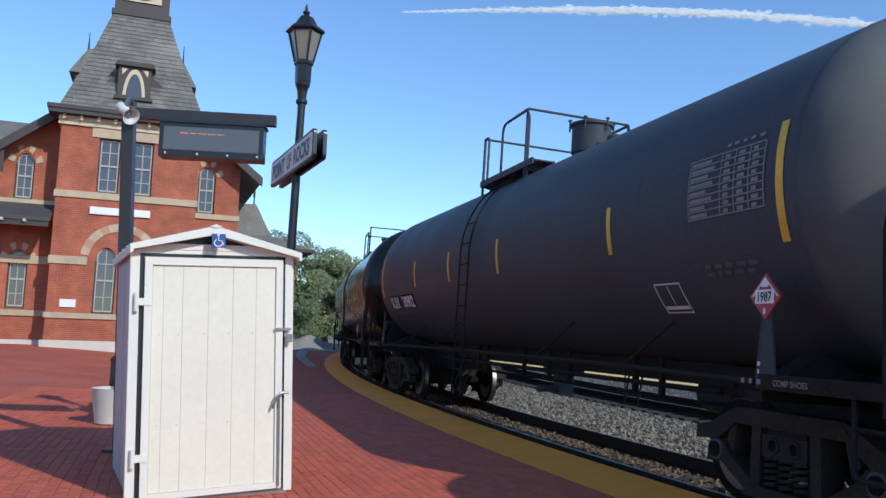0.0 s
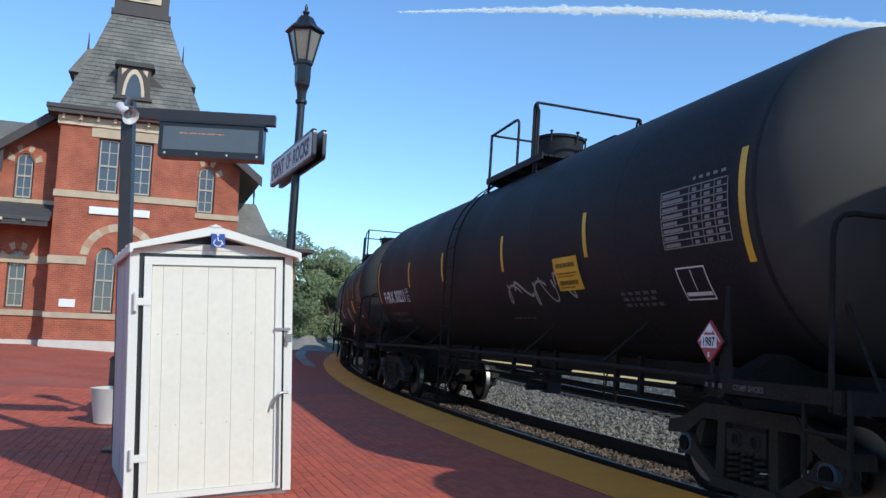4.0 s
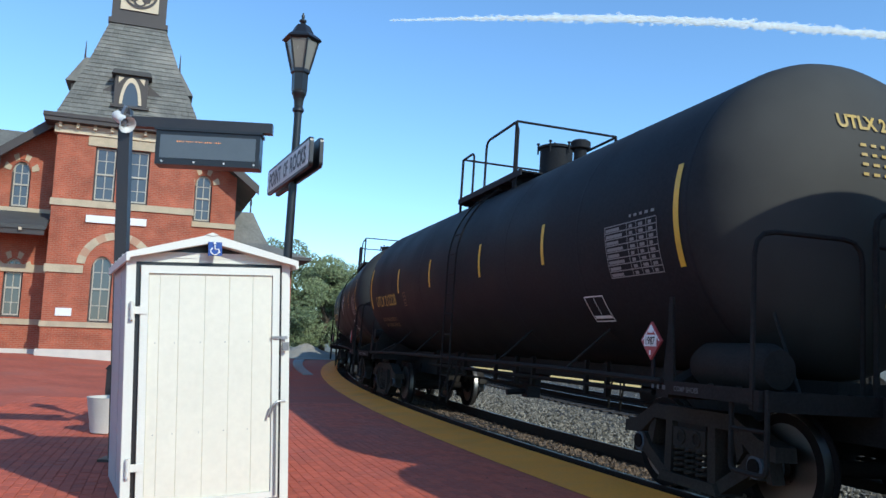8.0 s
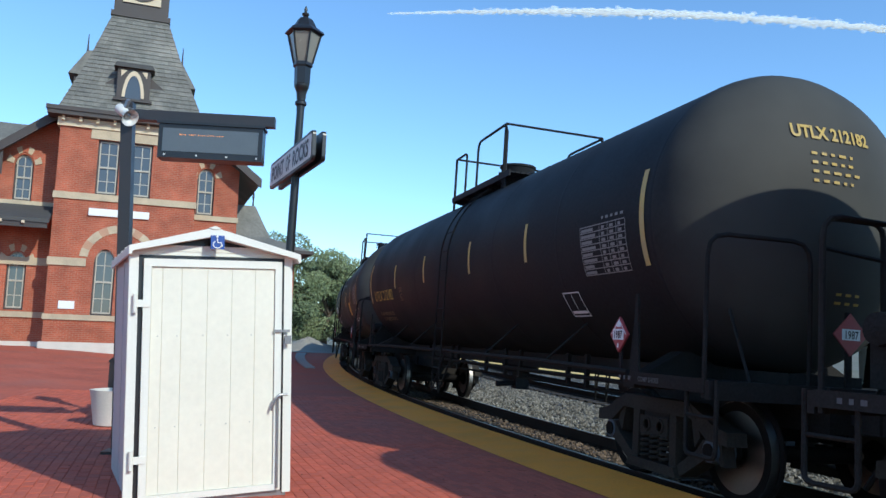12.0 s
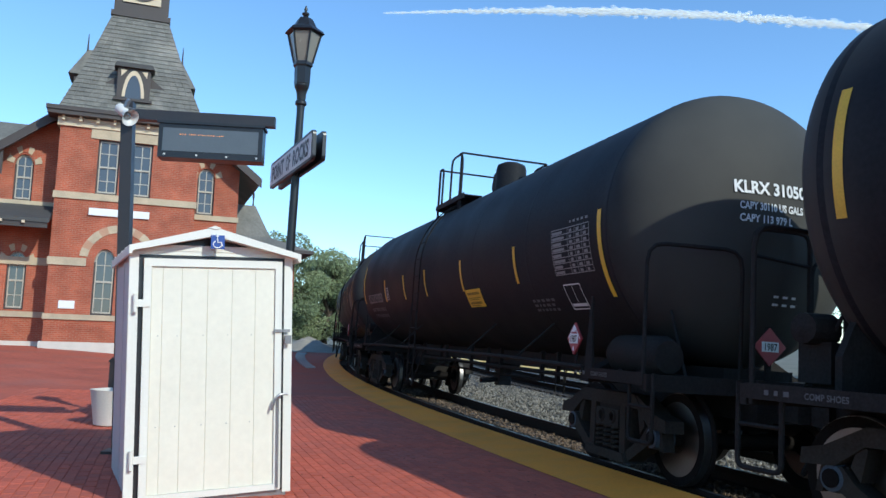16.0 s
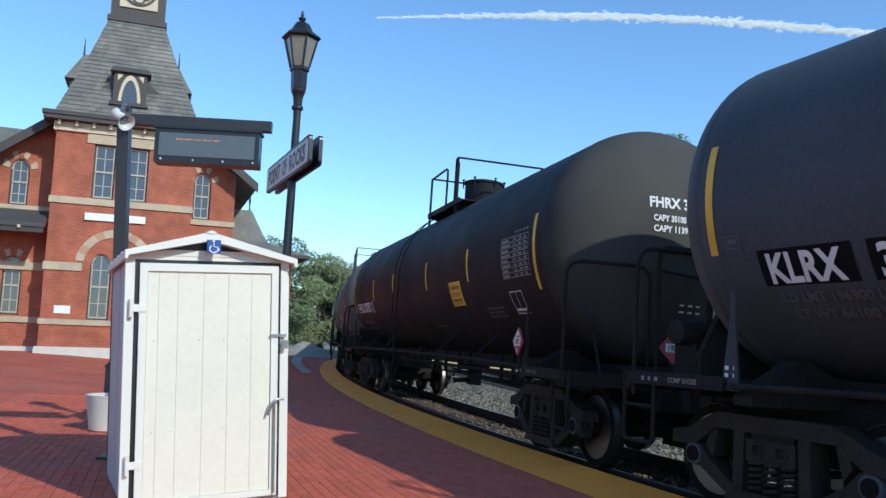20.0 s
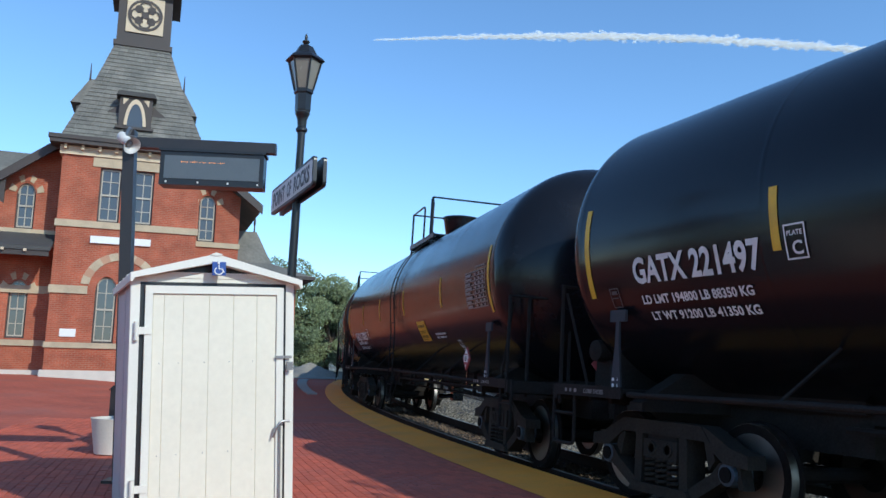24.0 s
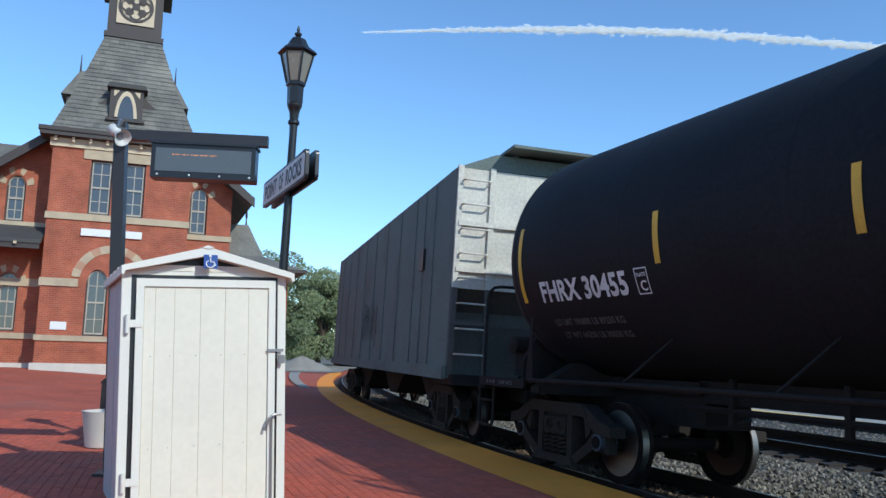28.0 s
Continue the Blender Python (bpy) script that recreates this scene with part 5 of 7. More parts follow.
def hopper_car():
    """Covered hopper in the same space as the tank cars."""
    car = thing("hopper_car", "weathered grey covered hopper car with graffiti at the train's end", "hopper car")
    wheels = []
    L = 7.4
    m = M()
    m.prism([(-1.55, 1.02), (1.55, 1.02), (1.55, 4.42), (0.9, 4.70), (-0.9, 4.70), (-1.55, 4.42)], -L + 1.3, L - 1.3, "x")
    body = part("body", m, HOPPER, car)
    for k in (1, -1):
        turn = pose(0, 0, 0, 0, 0, 0 if k > 0 else 180)
        part("end_wall", M().prism([(L - 1.3, 4.42), (L - 0.07, 4.42), (L - 0.07, 3.0), (L - 1.3, 2.0)], -1.35, 1.35).box(L - 0.06, L, -1.5, 1.5, 2.45, 4.42), HOPPER_END, car, at=turn)
        part("end_roof", M().prism([(-1.55, 4.42), (0, 4.44), (1.55, 4.42), (0.9, 4.70), (-0.9, 4.70)], L - 1.3, L, "x"), HOPPER, car, at=turn)
        part("end_sheet", M().box(L - 1.3, L - 0.02, -1.55, -1.50, 1.02, 4.42).box(L - 1.3, L - 0.02, 1.50, 1.55, 1.02, 4.42), HOPPER, car, at=turn)
        part("end_sill", M().box(L - 1.3, L + 0.2, -1.5, 1.5, 0.92, 1.08).box(L - 0.5, L + 0.3, -0.3, 0.3, 0.7, 0.95), IRON, car, at=turn)
        for y in (-1.5, -0.95, 0.95, 1.5):
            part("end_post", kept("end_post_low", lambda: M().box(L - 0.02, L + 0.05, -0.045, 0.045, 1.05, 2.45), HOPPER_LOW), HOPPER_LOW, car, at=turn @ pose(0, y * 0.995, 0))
            part("end_post", kept("end_post", lambda: M().box(L - 0.02, L + 0.05, -0.045, 0.045, 2.45, 4.45), HOPPER_END), HOPPER_END, car, at=turn @ pose(0, y * 0.995, 0))
        for z in (1.9, 2.75, 3.5):
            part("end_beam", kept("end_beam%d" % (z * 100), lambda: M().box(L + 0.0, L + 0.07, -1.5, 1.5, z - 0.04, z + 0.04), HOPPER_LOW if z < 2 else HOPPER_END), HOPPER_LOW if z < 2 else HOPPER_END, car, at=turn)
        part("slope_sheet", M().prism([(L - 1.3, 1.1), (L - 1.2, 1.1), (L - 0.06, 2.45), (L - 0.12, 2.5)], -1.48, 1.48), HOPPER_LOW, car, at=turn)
        part("end_bulkhead", M().box(L - 0.42, L - 0.36, -1.48, 1.48, 1.08, 2.45), HOPPER_LOW, car, "dark grey bulkhead under the end overhang", at=turn)
        part("brake_cylinder", M().revolve([(0.02, -0.3), (0.15, -0.28), (0.16, 0.2), (0.05, 0.26), (0.04, 0.5)], "y", 18, (L - 0.2, 0.1, 1.55)), IRON, car, smooth=True, at=turn)
        for i in range(8):
            part("rung", kept("hopper_rung", lambda: arc_pipe(M(), [(L + 0.05, -1.45, 0), (L + 0.14, -1.45, 0), (L + 0.14, -1.0, 0), (L + 0.05, -1.0, 0)], 0.016, 6, 0.05), HOPPER_END), HOPPER_END, car, at=turn @ pose(0, 0, 1.4 + 0.4 * i))
        add_truck(car, k * 5.75, wheels)
        part("coupler", M().box(L + 0.2, L + 0.5, -0.09, 0.09, 0.79, 0.95).prism([(L + 0.48, -0.16), (L + 0.7, -0.2), (L + 0.76, -0.05), (L + 0.62, 0.02), (L + 0.7, 0.16), (L + 0.5, 0.17)], 0.74, 1.02, "z"), IRON, car, at=turn)
        part("roof_overhang", M().box(L - 0.3, L + 0.45, -0.75, 0.75, 4.74, 4.79).box(L - 0.1, L - 0.02, -0.6, -0.5, 4.5, 4.74), HOPPER, car, at=turn)
    for x in [-L + 1.3 + (2 * L - 2.6) * i / 16 for i in (0, 2, 4, 6, 8, 10, 12, 14, 15, 16)]:
        for y in (-1.60, 1.60):
            part("side_rib", kept("side_rib", lambda: M().box(-0.022, 0.022, 0.03, 0.05, 1.22, 4.40), HOPPER), HOPPER, car, at=pose(x, y if y < 0 else y - 0.08, 0))
    part("side_sill", M().box(-L, L, -1.62, -1.56, 1.0, 1.2).box(-L, L, 1.56, 1.62, 1.0, 1.2), HOPPER, car)
    part("roof_walk", M().box(-L - 0.3, L + 0.3, -0.4, 0.4, 4.74, 4.78), HOPPER, car)
    for k in (1, -1):
        part("equipment_box", M().box(L - 1.15, L - 0.45, -1.15, -0.25, 1.12, 2.0), HOPPER, car, "grey equipment box", at=pose(0, 0, 0, 0, 0, 0 if k > 0 else 180))
    for x in (-4.2, 0, 4.2):
        part("discharge_hopper", M().prism([(x - 1.4, 1.05), (x + 1.4, 1.05), (x + 0.4, 0.45), (x - 0.4, 0.45)], -0.9, 0.9), IRON, car)
    tag = scrawl(77, 3.0, 1.3, 9)
    tagged(part("graffiti", tag.shift(lambda x, y, z: (-1.6 + x * 0.8, -1.560, 1.45 + y)), IRON, car, "spray-painted graffiti tag"), kind="stuff")
    part("side_vent", M().box(5.2, 5.5, -1.6, -1.54, 2.9, 3.3), BLACK_STEEL, car)
    return car, wheels


TRAIN.append(hopper_car())


def car_rows(i):
    """Times and poses of car i along the curved track."""
    rows = []
    for k in range(57):
        t = k * 0.5
        s = PLACES[i] - run(t)
        a, b = beside(s - HALF_BASE, 0), beside(s + HALF_BASE, 0)
        fwd = (a - b).normalized()
        away = Vector((-fwd.y, fwd.x, 0)).normalized() * -1
        x, y, ang = on_line(s)
        right = Vector((math.cos(ang), -math.sin(ang), 0))
        if away.dot(right) < 0:
            away = -away
        away = (away * math.cos(CANT) - Vector((0, 0, 1)) * math.sin(CANT))
        up = fwd.cross(away).normalized()
        away = up.cross(fwd).normalized()
        m = Matrix((fwd, away, up)).transposed().to_4x4()
        m.translation = (a + b) / 2
        rows.append((t, m))
    return rows


def motions():
    for i, (car, wheels) in enumerate(TRAIN):
        walk(car, car_rows(i))
        # wheels turn while their car is near; less than a quarter turn from row to row
        for axle, x in wheels:
            place = PLACES[i] - x
            times = [0.0] + [k * 0.05 for k in range(1, 560) if -2 < place - run(k * 0.05) < 34] + [28.0]
            if len(times) == 2:
                times = [0.0, 28.0]
            first = run(times[1] if len(times) > 2 else 0.0)
            last = run(times[-2]) if len(times) > 2 else first
            rows = []
            for t in times:
                d = min(max(run(t), first), last) - first
                rows.append((t, pose(x, 0, 0.457) @ Matrix.Rotation(d / 0.457, 4, "Y")))
            walk(axle, rows)
    walk(CONTRAIL, [(0.0, pose(0, 0, 0)), (14.0, pose(-42, 0, 0)), (28.0, pose(-85, 0, 0))])


# ---- station building ----
FACADE = pose(-14.92, 30.0, 0, 0, 0, 20)


def wall_with_openings(u0, u1, z0, z1, w, openings, thick=0.4):
    """Wall in the plane of u and z, its face at w, with rectangular openings through it: one closed shell."""
    us = sorted({u0, u1, *[o[0] for o in openings], *[o[1] for o in openings]})
    zs = sorted({z0, z1, *[o[2] for o in openings], *[o[3] for o in openings]})
    m, ids = M(), {}

    def vid(i, j, k):
        if (i, j, k) not in ids:
            ids[i, j, k] = m.ring([(us[i], w + thick * k, zs[j])])[0]
        return ids[i, j, k]

    def full(i, j):
        if not (0 <= i < len(us) - 1 and 0 <= j < len(zs) - 1):
            return False
        um, zm = (us[i] + us[i + 1]) / 2, (zs[j] + zs[j + 1]) / 2
        return not any(o[0] < um < o[1] and o[2] < zm < o[3] for o in openings)

    for i in range(len(us) - 1):
        for j in range(len(zs) - 1):
            if full(i, j):
                for k in (0, 1):
                    m.f.append((vid(i, j, k), vid(i + 1, j, k), vid(i + 1, j + 1, k), vid(i, j + 1, k)))
                for di, dj, a, b in ((-1, 0, (i, j), (i, j + 1)), (1, 0, (i + 1, j), (i + 1, j + 1)), (0, -1, (i, j), (i + 1, j)), (0, 1, (i, j + 1), (i + 1, j + 1))):
                    if not full(i + di, j + dj):
                        m.f.append((vid(*a, 0), vid(*b, 0), vid(*b, 1), vid(*a, 1)))
    return m


def arch_outline(u0, u1, spring, top, n=8):
    """Pointed arch from left spring to right spring."""
    mid, half, rise = (u0 + u1) / 2, (u1 - u0) / 2, top - spring
    left = []
    for i in range(n + 1):
        t = i / n
        left.append((u0 + half * (1 - math.cos(t * math.pi / 2)) * 0.85 + half * t * 0.15, spring + rise * math.sin(t * math.pi / 2)))
    return left + [(2 * mid - a, b) for a, b in reversed(left[:-1])]


def window(parent, u0, u1, z0, z1, w, arched=0.0, cols=2, rows=2):
    """Sash window set into its opening, with single panes."""
    win = part("window", M().box(u0, u0 + 0.06, w + 0.10, w + 0.2, z0, z1).box(u1 - 0.06, u1, w + 0.10, w + 0.2, z0, z1)
               .box(u0 + 0.06, u1 - 0.06, w + 0.10, w + 0.2, z0, z0 + 0.07).box(u0 + 0.06, u1 - 0.06, w + 0.10, w + 0.2, z1 - 0.06, z1), TRIM_DARK, parent, "sash window in a dark reveal")
    mid = (z0 + z1) / 2
    bars_ = M().box(u0 + 0.06, u1 - 0.06, w + 0.09, w + 0.19, mid - 0.035, mid + 0.035)
    for a, b in ((u0 + 0.06, u0 + 0.105), (u1 - 0.105, u1 - 0.06)):
        bars_.box(a, b, w + 0.11, w + 0.18, z0 + 0.07, z1 - 0.06)
    bars_.box(u0 + 0.105, u1 - 0.105, w + 0.11, w + 0.18, z0 + 0.07, z0 + 0.13).box(u0 + 0.105, u1 - 0.105, w + 0.11, w + 0.18, z1 - 0.11, z1 - 0.06)
    for c in range(1, cols):
        u = u0 + (u1 - u0) * c / cols
        bars_.box(u - 0.018, u + 0.018, w + 0.12, w + 0.17, z0 + 0.07, z1 - 0.06)
    for r in (0.25, 0.75):
        z = z0 + (z1 - z0) * r
        bars_.box(u0 + 0.06, u1 - 0.06, w + 0.125, w + 0.165, z - 0.015, z + 0.015)
    part("glazing_bar", bars_, SASH, win)
    for c in range(cols):
        for r in range(4):
            a, b = u0 + (u1 - u0) * c / cols, u0 + (u1 - u0) * (c + 1) / cols
            d, e = z0 + (z1 - z0) * r / 4, z0 + (z1 - z0) * (r + 1) / 4
            part("pane", M().box(a + 0.01, b - 0.01, w + 0.145 + 0.002 * ((r + c) % 3), w + 0.152 + 0.002 * ((r + c) % 3), d + 0.005, e - 0.005), GLASS, win)
    # black sheet in place of the unlit room behind the panes
    part("dark_room_sheet", M().box(u0, u1, w + 0.30, w + 0.34, z0, z1), BLACK_STEEL, win)
    if arched:
        out = arch_outline(u0, u1, z1 - arched, z1 - 0.01)
        half = len(out) // 2
        for side in (out[:half + 1], [(a, b) for a, b in out[half:]]):
            corner = (side[0][0], z1) if side[0][1] < side[-1][1] else (side[-1][0], z1)
            poly = [corner] + list(side) + ([((u0 + u1) / 2, z1)] if side[0][1] < side[-1][1] else [])
            if side[0][1] >= side[-1][1]:
                poly = [corner, ((u0 + u1) / 2, z1)] + list(side)
            part("spandrel", M().prism(poly, w - 0.004, w + 0.25), BRICK, win)
        rim = M()
        inner = arch_outline(u0 + 0.055, u1 - 0.055, z1 - arched, z1 - 0.07)
        a, b = rim.ring([(u, w + 0.10, z) for u, z in out]), rim.ring([(u, w + 0.10, z) for u, z in inner])
        c, d = rim.ring([(u, w + 0.2, z) for u, z in out]), rim.ring([(u, w + 0.2, z) for u, z in inner])
        for p, q in ((a, b), (b, d), (d, c), (c, a)):
            rim.bridge(p, q, False)
        part("arched_rim", rim, SASH, win)
    return win


def voussoirs(parent, u0, u1, spring, top, w, depth=0.3, n=9, foot=0.0):
    """Arch of buff stones alternating with brick-red ones."""
    inner = arch_outline(u0, u1, spring, top, 12)
    mid = (u0 + u1) / 2
    cz = spring - 0.1
    k = len(inner) - 1
    for i in range(n):
        a = inner[int(round(k * i / n)):int(round(k * (i + 1) / n)) + 1]
        o = []
        for p in a:
            d = Vector((p[0] - mid, p[1] - cz, 0)).normalized()
            o.append((p[0] + d.x * depth, p[1] + d.y * depth))
        part("arch_stone", M().prism(a + o[::-1], w - 0.035, w + 0.05), STONE if i % 2 == 0 or n < 5 else (PINK_STONE if u1 - u0 > 1.3 else BRICK), parent)


def slates(parent, corners, course=0.2, width=0.27, seed=1):
    """Courses of single slates on a sloping four-sided face: bottom left, bottom right, top right, top left."""
    rnd = random.Random(seed)
    bl, br, tr, tl = [Vector(c) for c in corners]
    nrm = (br - bl).cross(tl - bl).normalized()
    h = ((tl + tr) / 2 - (bl + br) / 2).length
    n = int(h / course)
    m = M()
    for i in range(n):
        t0, t1 = i / n, min(1, (i + 1.15) / n)
        a0, b0 = bl.lerp(tl, t0), br.lerp(tr, t0)
        a1, b1 = bl.lerp(tl, t1), br.lerp(tr, t1)
        k = max(2, int((b0 - a0).length / width))
        for j in range(k):
            f0, f1 = (j + 0.02) / k, (j + 0.98) / k
            lift = 0.03 + rnd.uniform(0, 0.012)
            p = [a0.lerp(b0, f0) + nrm * lift, a0.lerp(b0, f1) + nrm * lift, a1.lerp(b1, f1) + nrm * 0.008, a1.lerp(b1, f0) + nrm * 0.008]
            q = [v - nrm * 0.025 for v in p]
            r = m.ring(p + q)
            m.f += [(r[0], r[1], r[2], r[3]), (r[0], r[4], r[5], r[1]), (r[1], r[5], r[6], r[2]), (r[3], r[7], r[4], r[0])]
    return tagged(part("slate_roofing", m, SLATE_ROOF, parent, "weathered grey slate courses"), kind="stuff")


def quatrefoil_clock(parent, cu, w, cz):
    """Dark pierced roundel on a cream panel."""
    panel = part("clock_panel", M().box(cu - 0.75, cu + 0.75, w - 0.03, w + 0.02, cz - 0.80, cz + 0.80), TRIM_CREAM, parent, "cream square panel with a dark pierced roundel")
    ring = M()
    n = 48
    for r0, r1 in ((0.60, 0.70), (0.0, 0.14)):
        if r0 == 0:
            ring.revolve([(r1, w - 0.065), (r1, w - 0.04)], "y", 24, (cu, 0, cz))
            continue
        a = [(cu + r1 * math.cos(2 * math.pi * i / n), cz + r1 * math.sin(2 * math.pi * i / n)) for i in range(n)]
        b = [(cu + r0 * math.cos(2 * math.pi * i / n), cz + r0 * math.sin(2 * math.pi * i / n)) for i in range(n)]
        ra, rb = ring.ring([(x, w - 0.065, z) for x, z in a]), ring.ring([(x, w - 0.065, z) for x, z in b])
        rc = ring.ring([(x, w - 0.03, z) for x, z in a])
        ring.bridge(ra, rb)
        ring.bridge(ra, rc)
    for k in range(4):
        ang = math.pi / 2 * k
        ox, oz = cu + 0.34 * math.cos(ang), cz + 0.34 * math.sin(ang)
        for r0, r1 in ((0.20, 0.27),):
            a = ring.ring([(ox + r1 * math.cos(2 * math.pi * i / 24), w - 0.07, oz + r1 * math.sin(2 * math.pi * i / 24)) for i in range(24)])
            b = ring.ring([(ox + r0 * math.cos(2 * math.pi * i / 24), w - 0.07, oz + r0 * math.sin(2 * math.pi * i / 24)) for i in range(24)])
            ring.bridge(a, b)
        ang += math.pi / 4
        ox, oz = cu + 0.36 * math.cos(ang), cz + 0.36 * math.sin(ang)
        ring.prism([(ox + 0.19 * math.cos(2 * math.pi * i / 6 + ang), oz + 0.19 * math.sin(2 * math.pi * i / 6 + ang)) for i in range(6)], w - 0.06, w - 0.035)
    part("roundel", ring, TRIM_DARK, panel)


def dormer(parent, cu, w, z0, z1, half=0.62):
    """Small roof dormer with a pointed louvred window."""
    d = part("dormer", M().box(cu - half, cu + half, w, w + 1.2, z0, z1 - 0.1), TRIM_DARK, parent, "dark timber dormer with a pointed window")
    part("dormer_roof", M().prism([(cu - half - 0.14, z1 - 0.12), (cu + half + 0.14, z1 - 0.12), (cu + half + 0.05, z1 + 0.06), (cu - half - 0.05, z1 + 0.06)], w - 0.16, w + 1.4), ROOF_DARK, d)
    part("dormer_sill", M().box(cu - half - 0.1, cu + half + 0.1, w - 0.1, w + 0.1, z0 - 0.06, z0 + 0.04), TRIM_DARK, d)
    out, inn = arch_outline(cu - 0.42, cu + 0.42, z0 + 0.1, z1 - 0.22), arch_outline(cu - 0.30, cu + 0.30, z0 + 0.1, z1 - 0.42)
    m = M()
    a, b, c = m.ring([(u, w - 0.05, z) for u, z in out]), m.ring([(u, w - 0.05, z) for u, z in inn]), m.ring([(u, w + 0.0, z) for u, z in out])
    m.bridge(a, b, False)
    m.bridge(a, c, False)
    part("window_arch", m, TRIM_CREAM, d)
    part("pane", M().prism([(cu - 0.30, z0 + 0.06)] + inn + [(cu + 0.30, z0 + 0.06)], w - 0.03, w - 0.02), GLASS, d)
    for k in (-1, 1):
        part("corner_light", M().prism([(cu + k * 0.50, z1 - 0.22), (cu + k * 0.28, z1 - 0.22), (cu + k * 0.48, z1 - 0.48)], w - 0.03, w - 0.01), TRIM_CREAM, d)


def station():
    b = thing("station_building", "red brick railway station with a slate-roofed tower and buff stone bands", "station building", at=FACADE)
    TW = 5.15
    G0 = 0.0
    tower = part("tower_wall", wall_with_openings(0, TW, G0, 9.4, 0, [(1.40, 2.20, 6.47, 8.65), (2.62, 3.42, 6.47, 8.65), (1.58, 2.36, 1.77, 4.35), (2.56, 3.34, 1.77, 4.35)]), BRICK, b, "front wall of red brick")
    for u0, u1 in ((1.40, 2.20), (2.62, 3.42)):
        window(b, u0, u1, 6.47, 8.65, 0)
    for u0, u1 in ((1.58, 2.36), (2.56, 3.34)):
        window(b, u0, u1, 1.77, 4.35, 0, 0.55)
    part("side_wall", M().box(0, 0.4, 0.4, TW, G0, 9.4).box(TW - 0.4, TW, 0.4, TW, G0, 9.4).box(0.4, TW - 0.4, TW - 0.4, TW, G0, 9.4), BRICK, b)
    for z0, z1, out in ((1.56, 1.77, 0.06), (6.21, 6.47, 0.06)):
        for u0, u1, w0, w1 in ((-out, TW + out, -out, 0), (-out, 0, 0, TW), (TW, TW + out, 0, TW)):
            part("stone_band", M().box(u0, u1, w0, w1, z0, z1), STONE, b, "buff sandstone band")
    for u0, u1, w0, w1 in ((-0.06, 1.3, -0.06, 0), (3.62, TW + 0.06, -0.06, 0), (-0.06, 0, 0, TW)):
        part("stone_band", M().box(u0, u1, w0, w1, 3.63, 3.93), STONE, b, "buff sandstone band")
    part("plinth", M().box(-0.12, TW + 0.12, -0.12, 0, G0, 0.72).box(-0.12, 0, 0, TW, G0, 0.72), PALE_STONE, b, "pale granite plinth")
    part("lintel", M().box(1.12, 3.72, -0.05, 0.0, 8.65, 9.02), STONE, b, "buff stone lintel")
    voussoirs(b, 1.34, 3.60, 4.0, 5.0, -0.002, 0.3, 11)
    cornice = part("cornice", M().box(-0.10, TW + 0.1, -0.10, 0.0, 9.04, 9.38).box(-0.1, 0, 0, TW, 9.04, 9.38), TRIM_CREAM, b, "cream cornice with dark brackets")
    for i in range(9):
        u = 0.1 + i * 0.615
        part("bracket_knob", kept("bracket_knob", lambda: M().box(-0.05, 0.05, -0.28, -0.10, 9.22, 9.40), TRIM_CREAM), TRIM_CREAM, cornice, at=pose(u, 0, 0))
    part("eave", M().box(-0.45, TW + 0.45, -0.45, TW + 0.45, 9.40, 9.56).box(-0.5, TW + 0.5, -0.5, TW + 0.5, 9.56, 9.72), TRIM_DARK, b, "dark projecting eave")
    # tower roof
    zb, zt = 9.72, 14.35
    lo = [(-0.12, -0.12), (TW + 0.12, -0.12), (TW + 0.12, TW + 0.12), (-0.12, TW + 0.12)]
    c0, c1 = 1.45, 3.60
    hi = [(c0, 1.5), (c1, 1.5), (c1, 3.6), (c0, 3.6)]
    m = M()
    ra = m.ring([(u, w, zb) for u, w in lo])
    rm = m.ring([(lo[i][0] * 0.46 + hi[i][0] * 0.54, lo[i][1] * 0.46 + hi[i][1] * 0.54, 12.05) for i in range(4)])
    rb = m.ring([(u, w, zt) for u, w in hi])
    m.bridge(ra, rm)
    m.bridge(rm, rb)
    m.f.append(tuple(rb))
    roof = part("tower_roof", m, SLATE_ROOF, b, "steep grey slate tower roof")
    pts = [Vector(v) for v in m.v]
    for i in range(4):
        j = (i + 1) % 4
        slates(roof, (pts[ra[i]], pts[ra[j]], pts[rm[j]], pts[rm[i]]), seed=i + 1)
        slates(roof, (pts[rm[i]], pts[rm[j]], pts[rb[j]], pts[rb[i]]), seed=i + 11)
    dormer(b, 2.50, 0.05, 10.38, 11.80)
    for k, u in ((-1, 0.62), (1, TW - 0.95)):
        m = M().box(u - 0.5, u + 0.5, 1.9, 3.2, 10.4, 11.6)
        d = part("side_dormer", m, TRIM_DARK, b)
        m = M()
        e = u + k * 0.72
        r = m.ring([(e, 1.75, 11.68), (e, 3.35, 11.68), (u - k * 0.5, 3.35, 11.68), (u - k * 0.5, 1.75, 11.68), (u + k * 0.12, 2.55, 13.0), (u - k * 0.5, 2.55, 13.0)])
        m.f += [(r[0], r[1], r[4]), (r[1], r[2], r[5], r[4]), (r[3], r[0], r[4], r[5]), (r[2], r[3], r[5]), (r[0], r[3], r[2], r[1])]
        part("dormer_roof", m, SLATE_ROOF, d, "hipped slate dormer roof")
        part("finial", M().tube([(u + k * 0.12, 2.55, 12.9), (u + k * 0.12, 2.55, 13.7)], [0.05, 0.012], 6), TRIM_DARK, d)
    # clock stage
    stage = part("clock_stage", M().box(c0 - 0.10, c1 + 0.10, 1.40, 3.70, 14.30, 14.52).box(c0, c1, 1.5, 3.6, 14.52, 16.75), TRIM_DARK, b, "dark timber clock stage")
    quatrefoil_clock(stage, (c0 + c1) / 2, 1.47, 15.75)
